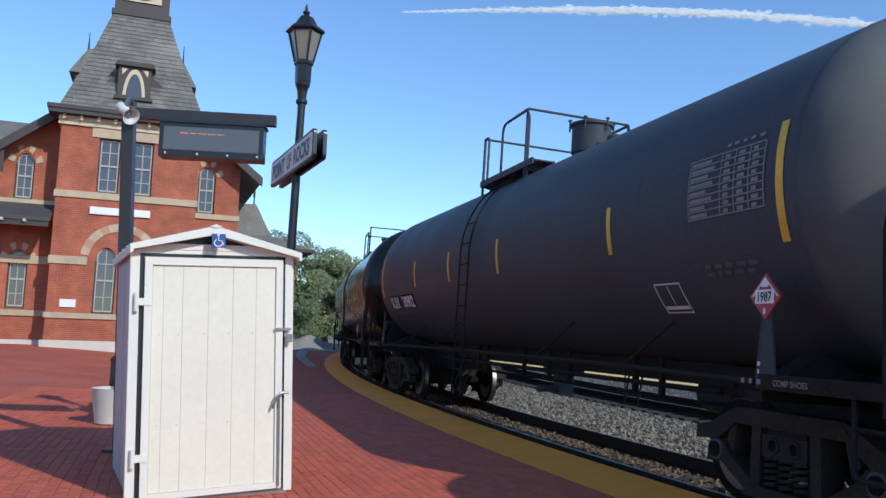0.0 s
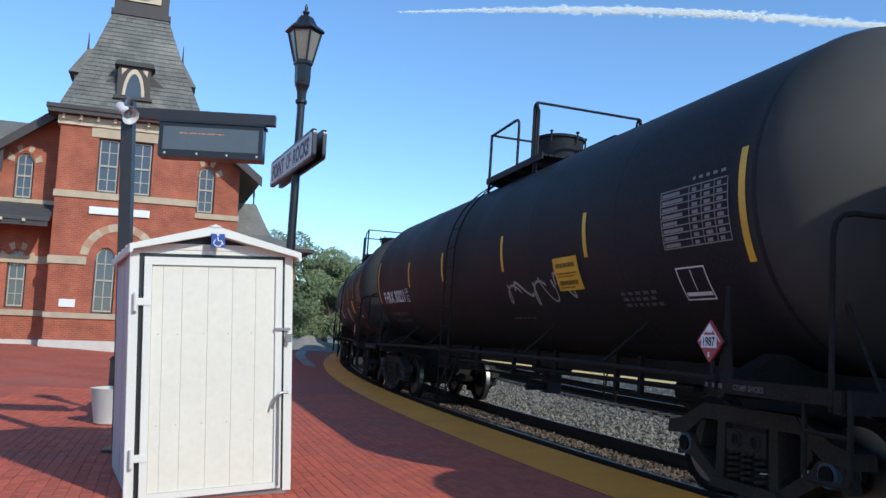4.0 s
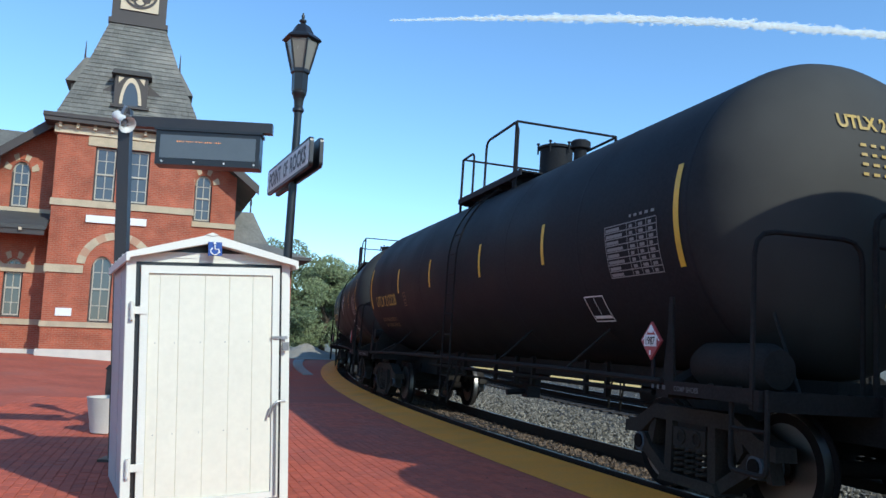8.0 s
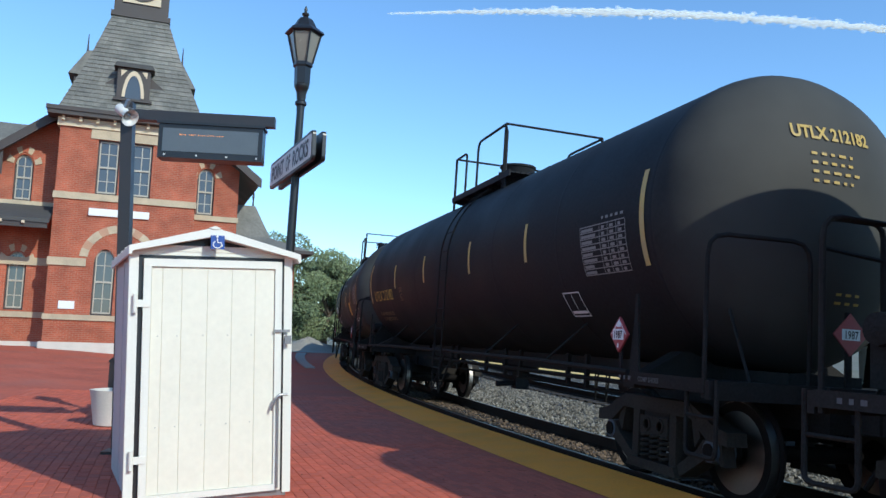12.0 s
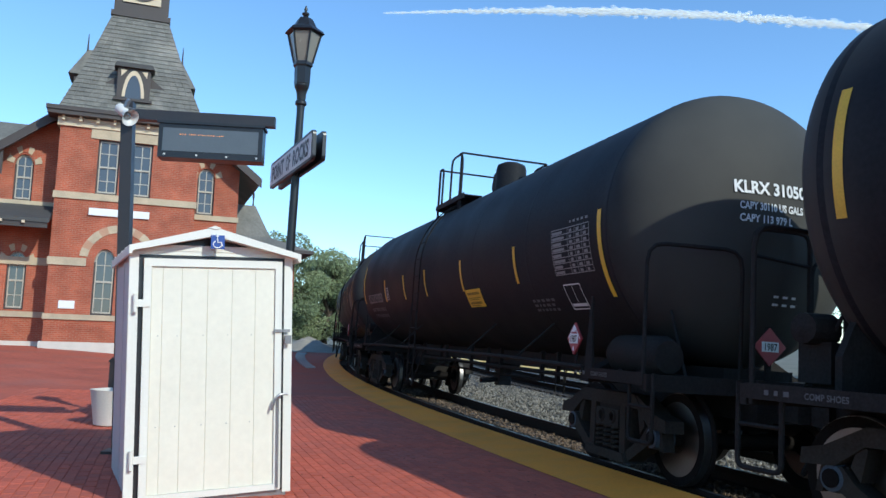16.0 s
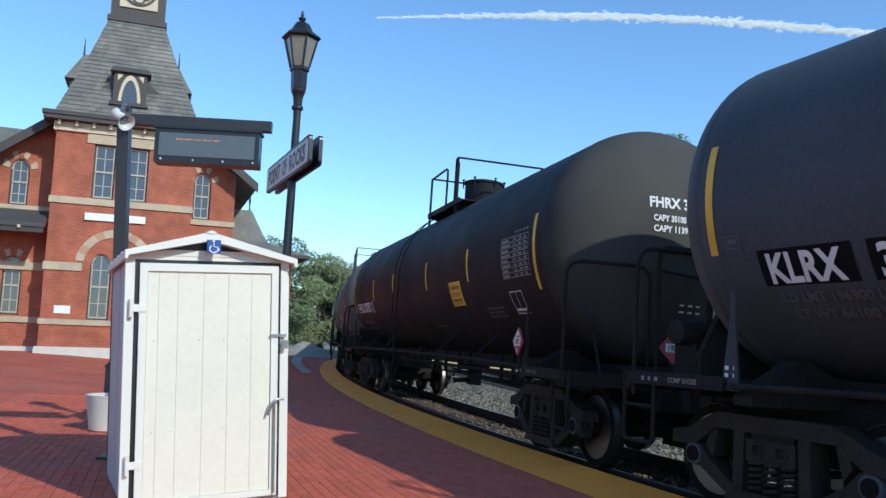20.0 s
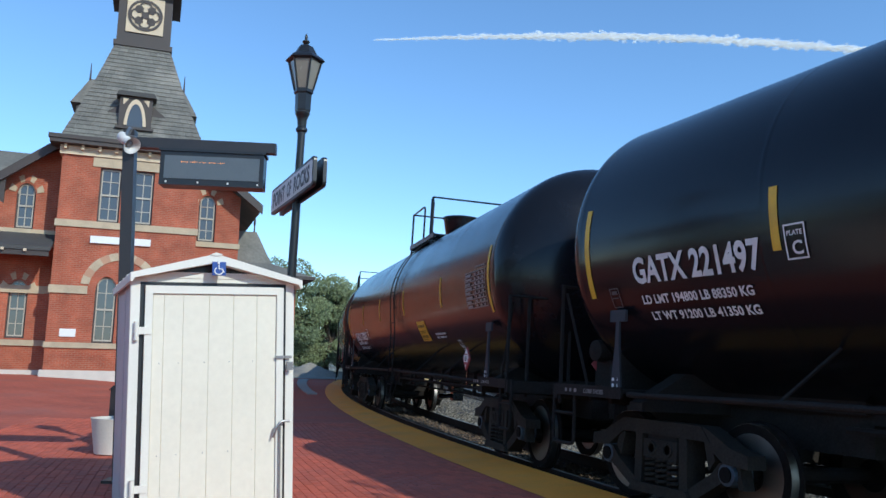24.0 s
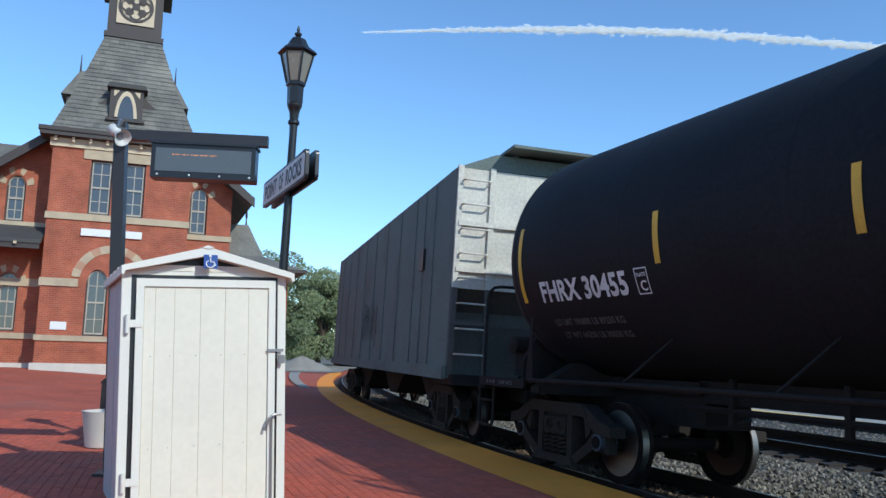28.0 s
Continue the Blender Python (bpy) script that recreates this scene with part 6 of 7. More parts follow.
    part("stage_eave", M().box(c0 - 0.35, c1 + 0.35, 1.15, 3.95, 16.75, 16.95), TRIM_DARK, stage)
    part("stage_roof", M().prism([(c0 - 0.3, 16.95), (c1 + 0.3, 16.95), (c1 - 0.5, 19.5), (c0 + 0.5, 19.5)], 1.2, 3.9), SLATE_ROOF, stage)
    # gabled wing behind the tower
    W0, GU0, GU1 = 1.2, -7.0, 6.95
    part("gable_wall", wall_with_openings(-5.0, -0.01, G0, 7.0, W0, [(-1.62, -0.95, 6.15, 7.0), (-1.58, -0.90, 1.88, 4.15)]), BRICK, b)
    part("gable_wall", wall_with_openings(TW + 0.01, 6.95, G0, 7.0, W0, [(5.24, 5.95, 6.14, 7.0)]), BRICK, b)
    peak = 11.7
    part("gable_wall", wall_with_openings(-2.6, -0.01, 7.0, 8.05, W0, [(-1.62, -0.95, 7.0, 8.0)]), BRICK, b)
    part("gable_top", M().prism([(-2.6, 8.05), (-0.01, 8.05), (-0.01, 9.6)], W0, W0 + 0.4), BRICK, b)
    part("gable_wall", wall_with_openings(TW + 0.01, 6.95, 7.0, 8.15, W0, [(5.24, 5.95, 7.0, 8.15)]), BRICK, b)
    part("gable_top", M().prism([(TW + 0.01, 8.15), (6.95, 8.15), (TW + 0.01, 9.3)], W0, W0 + 0.4), BRICK, b)
    window(b, -1.62, -0.95, 6.15, 8.0, W0, 0.45)
    window(b, 5.24, 5.95, 6.14, 8.15, W0, 0.45)
    window(b, -1.58, -0.90, 1.88, 4.15, W0, 0.45)
    voussoirs(b, -1.66, -0.91, 7.6, 8.06, W0 - 0.002, 0.26, 7)
    voussoirs(b, 5.2, 5.99, 7.75, 8.2, W0 - 0.002, 0.26, 7)
    voussoirs(b, -1.62, -0.86, 3.75, 4.2, W0 - 0.002, 0.26, 7)
    for u0, u1, z0, z1 in ((TW + 0.06, 7.0, 5.92, 6.14), (-5, -0.06, 5.95, 6.15), (-5, -0.06, 1.6, 1.82), (-5, -0.06, 3.63, 3.93)):
        part("sill_band", M().box(u0, u1, W0 - 0.07, W0, z0, z1), STONE, b)
    part("plinth", M().box(-5, -0.12, W0 - 0.1, W0, G0, 0.68), PALE_STONE, b)
    part("end_wall", M().box(6.55, 6.95, W0 + 0.4, 12, G0, 8.0), BRICK, b)
    slope = 0.78
    for k in (-1, 1):
        e = 2.55 + k * 5.25
        ze = peak - slope * 5.25
        m = M().prism([(2.55, peak), (e, ze), (e, ze + 0.14), (2.55, peak + 0.2)], W0 - 0.75, 11)
        part("gable_roof", m, SLATE_ROOF, b, "slate gable roof with deep dark eaves")
        part("barge_board", M().prism([(2.55, peak - 0.22), (e, ze - 0.22), (e, ze + 0.16), (2.55, peak + 0.22)], W0 - 0.85, W0 - 0.752), TRIM_DARK, b)
        if k < 0:
            part("eave_bracket", M().prism([(e - k * 0.75, ze + 0.35), (e - k * 0.1, ze - 0.15), (e - k * 0.75, ze - 0.6)], W0 - 0.7, W0 - 0.6), TRIM_DARK, b)
    part("finial", M().tube([(7.8, 3.1, 6.95), (7.8, 3.1, 7.25), (7.8, 3.1, 7.42), (7.8, 3.1, 7.9)], [0.05, 0.03, 0.06, 0.01], 6), TRIM_DARK, b)
    # main range with its ridge along the front, and lower wings
    part("main_roof", M().prism([(2.0, 7.6), (5.5, 10.15), (9, 7.6)], -12, -0.5, "x"), SLATE_ROOF, b)
    part("main_wall", M().box(-12, -5.0, 2.6, 8.4, G0, 7.6), BRICK, b)
    part("porch_roof", M().prism([(-0.55, 5.15), (W0, 5.95), (W0, 6.02), (-0.55, 5.30)], -7, -0.05, "x"), ROOF_DARK, b, "dark porch roof with knobs along its edge")
    part("porch_beam", M().box(-7, -0.1, -0.5, -0.38, 4.95, 5.16), TRIM_DARK, b)
    for i in range(6):
        part("eave_knob", kept("eave_knob", lambda: M().box(-0.05, 0.05, -0.62, -0.52, 5.08, 5.18), TRIM_CREAM), TRIM_CREAM, b, at=pose(-0.9 - 0.75 * i, 0, 0))
    for u in (-3.6, -6.6):
        part("porch_post", M().box(u - 0.09, u + 0.09, -0.53, -0.35, G0, 4.95), TRIM_DARK, b)
    m = M()
    lo_ = m.ring([(6.95, 0.9, 4.9), (10.15, 0.9, 4.9), (10.15, 9, 4.9), (6.95, 9, 4.9)])
    mid_ = m.ring([(6.95, 2.0, 5.5), (8.5, 2.0, 5.5), (8.5, 8, 5.5), (6.95, 8, 5.5)])
    top_ = m.ring([(6.95, 3.0, 7.0), (7.9, 3.0, 7.0), (7.9, 7, 7.0), (6.95, 7, 7.0)])
    m.bridge(lo_, mid_)
    m.bridge(mid_, top_)
    m.f.append(tuple(top_))
    part("wing_roof", m, SLATE_ROOF, b, "low hipped slate roof of the wing")
    part("wing_eave", M().box(6.95, 10.25, 0.8, 9.1, 4.76, 4.9), TRIM_DARK, b)
    part("wing_wall", M().box(6.95, 9.6, 1.8, 8.2, G0, 4.72), BRICK, b)
    board = part("name_board", M().box(1.25, 3.45, -0.09, -0.0, 5.62, 5.90), WHITE_SIGN, b, "white name board with joints")
    part("board_joint", M().box(2.3, 2.31, -0.094, -0.089, 5.62, 5.90), HINGE_GREY, board)
    part("wall_plaque", M().box(0.46, 1.02, -0.05, 0.0, 1.98, 2.28), WHITE_SIGN, b, "small white wall plaque")
    return b


station()


# ---- utility shed ----
APEX = -0.02


def shed():
    s = thing("utility_shed", "cream panelled metal shed with a gabled white roof, padlocked", "shed", at=SHED_AT)
    w, d, h, pk = SHED_SIZE
    # x across the front, y back, origin in the middle of the front's foot
    hw = w / 2
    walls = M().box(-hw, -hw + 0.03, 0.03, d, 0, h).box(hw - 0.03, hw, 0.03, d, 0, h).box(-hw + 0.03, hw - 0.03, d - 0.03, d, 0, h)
    # walls and ribs take the panel colour that is darkened for shade
    part("side_panel", walls, SHED_SIDE_SHADE, s, "smooth side panel coloured as if in shade")
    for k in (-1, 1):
        part("panel_rib", M().box(-0.003, 0.003, -0.012, 0.012, 0.03, h - 0.02), SHED_SIDE_SHADE, s, at=pose(k * (hw + 0.002), d / 2, 0))
    for k in (-1, 1):
        part("corner_post", M().box(k * hw - 0.036, k * hw + 0.036, -0.02, 0.06, 0, h), SHED_TRIM, s)
    part("head_rail", M().box(-hw, hw, -0.005, 0.05, h - 0.03, h + 0.005).prism([(-hw, h + 0.005), (hw, h + 0.005), (hw * 0.55, h + 0.055), (-hw * 0.55, h + 0.055)], -0.012, 0.03), SHED_TRIM, s)
    # solid black panel stands in for the shaded inside of the gable
    part("gable_shade_panel", M().prism([(-hw, h), (hw, h), (APEX, pk - 0.07)], 0.03, 0.06), BLACK_STEEL, s, "black panel for the shade in the open gable")
    # door with its frame, three joints between boards
    dx0, dx1, dz0, dz1 = -hw + 0.074, hw - 0.062, 0.03, h - 0.062
    door = part("door", M().box(dx0, dx1, -0.02, 0.015, dz0, dz1), SHED_WHITE, s, "cream boarded door")
    part("door_frame", M().box(dx0, dx0 + 0.06, -0.045, -0.02, dz0, dz1).box(dx1 - 0.06, dx1, -0.045, -0.02, dz0, dz1).box(dx0 + 0.06, dx1 - 0.06, -0.045, -0.02, dz1 - 0.065, dz1).box(dx0 + 0.06, dx1 - 0.06, -0.045, -0.02, dz0, dz0 + 0.05), SHED_TRIM, door)
    cuts = [dx0 + 0.063 + (dx1 - dx0 - 0.126) * f for f in (0, 0.085, 0.235, 0.44, 0.64, 0.835, 1)]
    for a, b in zip(cuts, cuts[1:]):
        part("board", M().prism([(a + 0.0022, -0.026), (b - 0.0022, -0.026), (b - 0.0005, -0.02), (a + 0.0005, -0.02)], dz0 + 0.053, dz1 - 0.068, "z"), SHED_WHITE, door)
    for cut in cuts[1:-1]:
        for z in (0.30 * h, 0.66 * h):
            x = cut - 0.03
            part("rivet", kept("rivet", lambda: M().revolve([(0.005, -0.027), (0.003, -0.030), (0.001, -0.030)], "y", 6), HINGE_GREY), HINGE_GREY, door, at=pose(x, 0, z))
    # black strips fill the gaps round the door as their shade
    for x0, x1 in ((-hw + 0.032, dx0 - 0.004), (dx1 + 0.004, hw - 0.032)):
        part("door_gap_shade", M().box(x0, x1, -0.012, 0.02, 0.02, h - 0.034), BLACK_STEEL, s)
    part("door_gap_shade", M().box(dx0 - 0.004, dx1 + 0.004, -0.004, 0.02, dz1 + 0.003, h - 0.034), BLACK_STEEL, s)
    for z in (0.18 * h, 0.79 * h):
        part("hinge", M().box(-hw + 0.02, dx0 + 0.05, -0.055, -0.045, z - 0.03, z + 0.03).tube([(-hw + 0.012, -0.05, z - 0.075), (-hw + 0.012, -0.05, z + 0.075)], 0.018, 10), SHED_TRIM, s, "white strap hinge")
    bar = M()
    arc_pipe(bar, [(dx1 - 0.03, -0.06, 0.05), (dx1 - 0.03, -0.06, 0.40 * h)], 0.011, 8)
    arc_pipe(bar, [(dx1 - 0.09, -0.07, 0.345 * h), (dx1 - 0.055, -0.09, 0.395 * h), (dx1 - 0.02, -0.09, 0.41 * h), (dx1 + 0.05, -0.08, 0.408 * h)], 0.011, 8, 0.03)
    part("locking_bar", bar, HINGE_GREY, s, "grey cane bolt with a bent handle")
    part("hasp", M().box(dx1 - 0.07, dx1 + 0.07, -0.06, -0.045, 0.675 * h - 0.012, 0.675 * h + 0.012).box(dx1 + 0.02, dx1 + 0.075, -0.09, -0.06, 0.62 * h, 0.655 * h), HINGE_GREY, s, "hasp with a padlock")
    # roof: two thin sheets with folded edges
    for k in (-1, 1):
        e = hw + (0.085 if k > 0 else 0.05)
        z_e = h - (0.02 if k > 0 else -0.015)
        part("roof_sheet", M().prism([(APEX, pk), (k * e, z_e + 0.02), (k * e, z_e - 0.05), (k * (e - 0.02), z_e - 0.05), (k * (e - 0.03), z_e - 0.02), (APEX, pk - 0.075)], -0.12, d + 0.1), SHED_TRIM, s, "white folded metal roof sheet")
        seams = M()
        for i in range(1, 5):
            y = -0.12 + (d + 0.2) * i / 5
            seams.prism([(APEX, pk + 0.012), (k * e, z_e + 0.032), (k * e, z_e + 0.018), (APEX, pk - 0.004)], y - 0.02, y + 0.02)
        part("roof_seam", seams, SHED_TRIM, s)
    part("ridge_cap", M().prism([(APEX - 0.05, pk - 0.006), (APEX, pk + 0.012), (APEX + 0.05, pk - 0.006), (APEX, pk - 0.02)], -0.13, d + 0.11), SHED_TRIM, s)
    sign = part("access_sign", M().box(-0.056, 0.056, -0.145, -0.125, pk - 0.185, pk - 0.07), BLUE_SIGN, s, "blue sign with a white wheelchair symbol")
    z0 = pk - 0.125
    sym = M()
    sym.revolve([(0.010, -0.155), (0.010, -0.146)], "y", 10, (-0.005, 0, z0 + 0.045))
    sym.tube([(-0.005, -0.149, z0 + 0.03), (-0.002, -0.149, z0 - 0.005), (0.025, -0.149, z0 - 0.005), (0.038, -0.149, z0 - 0.035)], 0.006, 6)
    sym.tube([(0.034 * math.cos(a) - 0.004, -0.149, z0 - 0.022 + 0.030 * math.sin(a)) for a in [radians(120 + 20 * i) for i in range(13)]], 0.005, 6)
    part("symbol", sym, WHITE_SIGN, sign)
    part("floor_skid", M().box(-hw, hw, 0.0, d, -0.03, 0.03), HINGE_GREY, s)


SHED_AT = pose(-1.858, 6.773, 0.03, 0, 0, 26.2) @ pose(0, 0, 0, 0, -2.56, 0)
SHED_SIZE = (1.282, 1.74, 2.054, 2.262)
shed()


# ---- lamp post with the station's name ----
def lamp_post():
    def lean(m):
        return m.shift(lambda x, y, z: (x - 0.075 * max(0.0, 1 - z / 4), y, z))
    lamp = thing("lamp_post", "black cast-iron lamp post with a six-sided lantern", "lamp post", at=pose(-1.76, 9.3, 0.045) @ Matrix.Scale(0.993, 4, (0, 0, 1)))
    part("base", lean(M().revolve([(0.15, 0), (0.15, 0.06), (0.12, 0.10), (0.11, 0.55), (0.09, 0.62), (0.07, 0.8)], "z", 20)), BLACK_STEEL, lamp, smooth=True)
    part("shaft", lean(M().revolve([(0.058, 0.78), (0.052, 2.5), (0.046, 4.05), (0.05, 4.12), (0.07, 4.14), (0.07, 4.17), (0.052, 4.19), (0.06, 4.28), (0.075, 4.33), (0.09, 4.36), (0.09, 4.38)], "z", 18)), BLACK_STEEL, lamp, smooth=True)
    part("lantern_foot", M().revolve([(0.085, 4.36), (0.095, 4.40), (0.10, 4.60), (0.12, 4.62), (0.12, 4.66), (0.10, 4.67)], "z", 6), BLACK_STEEL, lamp)
    for k in range(6):
        a = math.pi / 3 * k
        part("cage_bar", M().tube([(0.115 * math.cos(a), 0.115 * math.sin(a), 4.66), (0.205 * math.cos(a), 0.205 * math.sin(a), 5.03)], 0.012, 5), BLACK_STEEL, lamp)
    for k in range(6):
        a, b = math.pi / 3 * k, math.pi / 3 * (k + 1)
        m = M()
        lo, hi = 0.107, 0.197
        m.f.append(tuple(m.ring([(lo * math.cos(a), lo * math.sin(a), 4.66), (lo * math.cos(b), lo * math.sin(b), 4.66), (hi * math.cos(b), hi * math.sin(b), 5.03), (hi * math.cos(a), hi * math.sin(a), 5.03)])))
        part("pane", m, LAMP_GLASS, lamp, "frosted lantern pane")
    part("lantern_roof", M().revolve([(0.21, 5.01), (0.245, 5.03), (0.225, 5.06), (0.14, 5.12), (0.10, 5.20), (0.085, 5.22), (0.05, 5.23)], "z", 6), BLACK_STEEL, lamp, "black pagoda-shaped lantern roof")
    part("finial", M().revolve([(0.05, 5.22), (0.025, 5.25), (0.045, 5.275), (0.045, 5.29), (0.015, 5.31), (0.022, 5.34), (0.005, 5.39)], "z", 12), BLACK_STEEL, lamp, smooth=True)


def name_sign():
    """Two boards back to back, clamped to the post, seen along their length."""
    s = thing("station_sign", "black-framed white station name sign clamped to the lamp post", "sign", at=NAME_AT)
    part("clamp", M().revolve([(0.075, -0.16), (0.075, -0.08)], "z", 14), BLACK_STEEL, s)
    part("clamp", M().revolve([(0.075, 0.08), (0.075, 0.16)], "z", 14), BLACK_STEEL, s)
    for k, name in ((-1, "front"), (1, "back")):
        y = k * 0.055
        def rounded(a, b, r=0.05):
            return [(x + r * math.cos(t), z + r * math.sin(t)) for x, z, t0 in ((a - r, b - r, 0), (-a + r, b - r, 90), (-a + r, -b + r, 180), (a - r, -b + r, 270)) for t in [radians(t0 + 22.5 * i) for i in range(5)]]
        board = part("sign_board", M().prism(rounded(1.06, 0.165), y - 0.02, y + 0.02), BLACK_STEEL, s, "dark sign board with rounded corners")
        face = y + k * 0.021
        part("sign_face", M().prism(rounded(1.02, 0.132, 0.035), min(face, face + k * 0.004), max(face, face + k * 0.004)), WHITE_SIGN, board)
        face2 = y + k * 0.028
        for word, u, wide in (("POINT", -0.92, 0.66), ("OF", -0.14, 0.21), ("ROCKS", 0.19, 0.73)):
            t = sized(word, 0.18, wide, 0.05)
            t.shift(lambda x, yy, z: ((x + u) * (1 if k < 0 else -1), face2, yy - 0.09))
            part("sign_lettering", t, BLACK_STEEL, board)


NAME_AT = pose(-1.785, 9.30, 3.44, 0, 0, -66)
lamp_post()
name_sign()


# ---- display board on its pole ----
def display():
    d = thing("display_board", "dark steel pole and arm carrying a passenger information display", "display board", at=pose(-3.63, 9.0, 0.03, 0, 0, 5))
    part("pole", M().box(-0.065, 0.065, -0.065, 0.065, 0, 3.99).shift(lambda x, y, z: (x - 0.075 + 0.19 * (1 - z / 3.99), y, z)), DARK_BROWN, d)
    part("base_plate", M().box(-0.035, 0.265, -0.15, 0.15, 0, 0.03), DARK_BROWN, d)
    part("arm", M().box(-0.003, 1.62, -0.06, 0.06, 3.785, 3.905), DARK_BROWN, d)
    part("bracket", M().box(0.9, 1.45, -0.04, 0.04, 3.762, 3.782), DARK_BROWN, d)
    for x0, z0 in ((1.26, 3.76), (0.50, 3.72)):
        part("hanger", M().box(x0, x0 + 0.07, -0.02, 0.02, z0, 3.785), DARK_BROWN, d)
    box = part("display_case", M().box(0.32, 1.50, -0.12, 0.12, 3.345, 3.74), BLACK_STEEL, d, "black display case")
    part("case_hood", M().prism([(0.30, 3.74), (1.52, 3.74), (1.52, 3.77), (0.30, 3.77)], -0.14, 0.12), BLACK_STEEL, box)
    part("screen", M().box(0.37, 1.45, -0.126, -0.120, 3.42, 3.69), SCREEN, box, "grey display face")
    leds = M()
    for i in range(24):
        if i % 5 != 4:
            u = 0.56 + 0.021 * i
            leds.box(u, u + 0.009, -0.130, -0.126, 3.61 + 0.003 * (i % 3), 3.622)
    tagged(part("led_text", leds, LED, box, "amber dotted lettering"), kind="stuff")
    for u in (0.40, 0.76, 1.10, 1.44):
        part("screw", kept("screw", lambda: M().revolve([(0.012, -0.130), (0.012, -0.118)], "y", 8), HORN_WHITE), HORN_WHITE, box, at=pose(u, 0, 3.38))
    horn = thing("loudspeaker", "white horn loudspeaker fixed to the display pole", "loudspeaker", at=Matrix.Translation((-3.66, 8.84, 3.84)) @ Vector((0.72, -0.45, -0.58)).to_track_quat("Z", "Y").to_matrix().to_4x4() @ Matrix.Scale(0.78, 4))
    part("horn", M().revolve([(0.065, -0.22), (0.075, -0.20), (0.075, -0.06), (0.06, -0.04), (0.065, 0.02), (0.09, 0.08), (0.125, 0.12), (0.13, 0.125), (0.118, 0.12), (0.08, 0.06), (0.02, 0.0)], "z", 28), HORN_WHITE, horn, smooth=True)
    part("throat", M().revolve([(0.04, 0.0), (0.05, 0.05), (0.02, 0.08)], "z", 16), HINGE_GREY, horn, smooth=True)
    part("bracket", M().box(-0.02, 0.02, 0.07, 0.20, -0.12, -0.06).box(-0.02, 0.2, 0.06, 0.09, -0.1, -0.07), HINGE_GREY, horn)


display()


# ---- tub and bin beside the shed ----
def tub():
    p = thing("concrete_planter", "pale round concrete planter on the brick paving", "planter", at=pose(-4.55, 11.4, paving_z(-4.55, 11.4)) @ Matrix.Scale(1.12, 4))
    part("bowl", M().revolve([(0.20, 0), (0.24, 0.02), (0.30, 0.42), (0.31, 0.45), (0.28, 0.45), (0.25, 0.38), (0.01, 0.37)], "z", 28), PALE_STONE, p, smooth=True)
    part("soil", M().revolve([(0.25, 0.36), (0.01, 0.39)], "z", 20), BARK, p)
    q = thing("dark_bin", "dark square litter bin behind the planter", "litter bin", at=pose(-4.74, 12.3, paving_z(-4.74, 12.3)))
    part("body", M().box(-0.22, 0.22, -0.2, 0.2, 0, 0.85), DARK_BROWN, q)
    part("lid", M().prism([(-0.24, 0.85), (0.24, 0.85), (0.18, 0.92), (-0.18, 0.92)], -0.22, 0.22), BLACK_STEEL, q)


tub()


# ---- far platform, trees, sky ----
def far_platform():
    """Straight low platform across the tracks, with a yellow edge."""
    a, b = Vector((5.6, 38.2, 0)), Vector((11.9, 17.0, 0))
    d = (b - a).normalized()
    n = Vector((-d.y, d.x, 0))
    if n.x < 0:
        n = -n
    a, b = a - d * 40, b + d * 60
    m = M()
    pts = [(a, 0), (b, 0), (b, 7), (a, 7)]
    m.prism([tuple((p + n * k).xy) for p, k in pts], -0.76, -0.06, "z")
    ob = solid("far_platform", m, CONCRETE, "grey concrete platform across the tracks", "platform", "structure")
    # dark strip added where the overhanging edge only throws shade
    m = M()
    m.prism([tuple((p + n * k).xy) for p, k in [(a, -0.06), (b, -0.06), (b, -0.004), (a, -0.004)]], -0.74, -0.10, "z")
    part("fascia_board", m, TIE, ob, "dark strip for the shade under the platform edge")
    m = M()
    m.prism([tuple((p + n * k).xy) for p, k in [(a, -0.08), (b, -0.08), (b, 0.9), (a, 0.9)]], -0.095, -0.045, "z")
    solid("far_tactile_strip", m, FAR_YELLOW, "yellow strip along the far platform edge", "tactile paving", "structure")


far_platform()


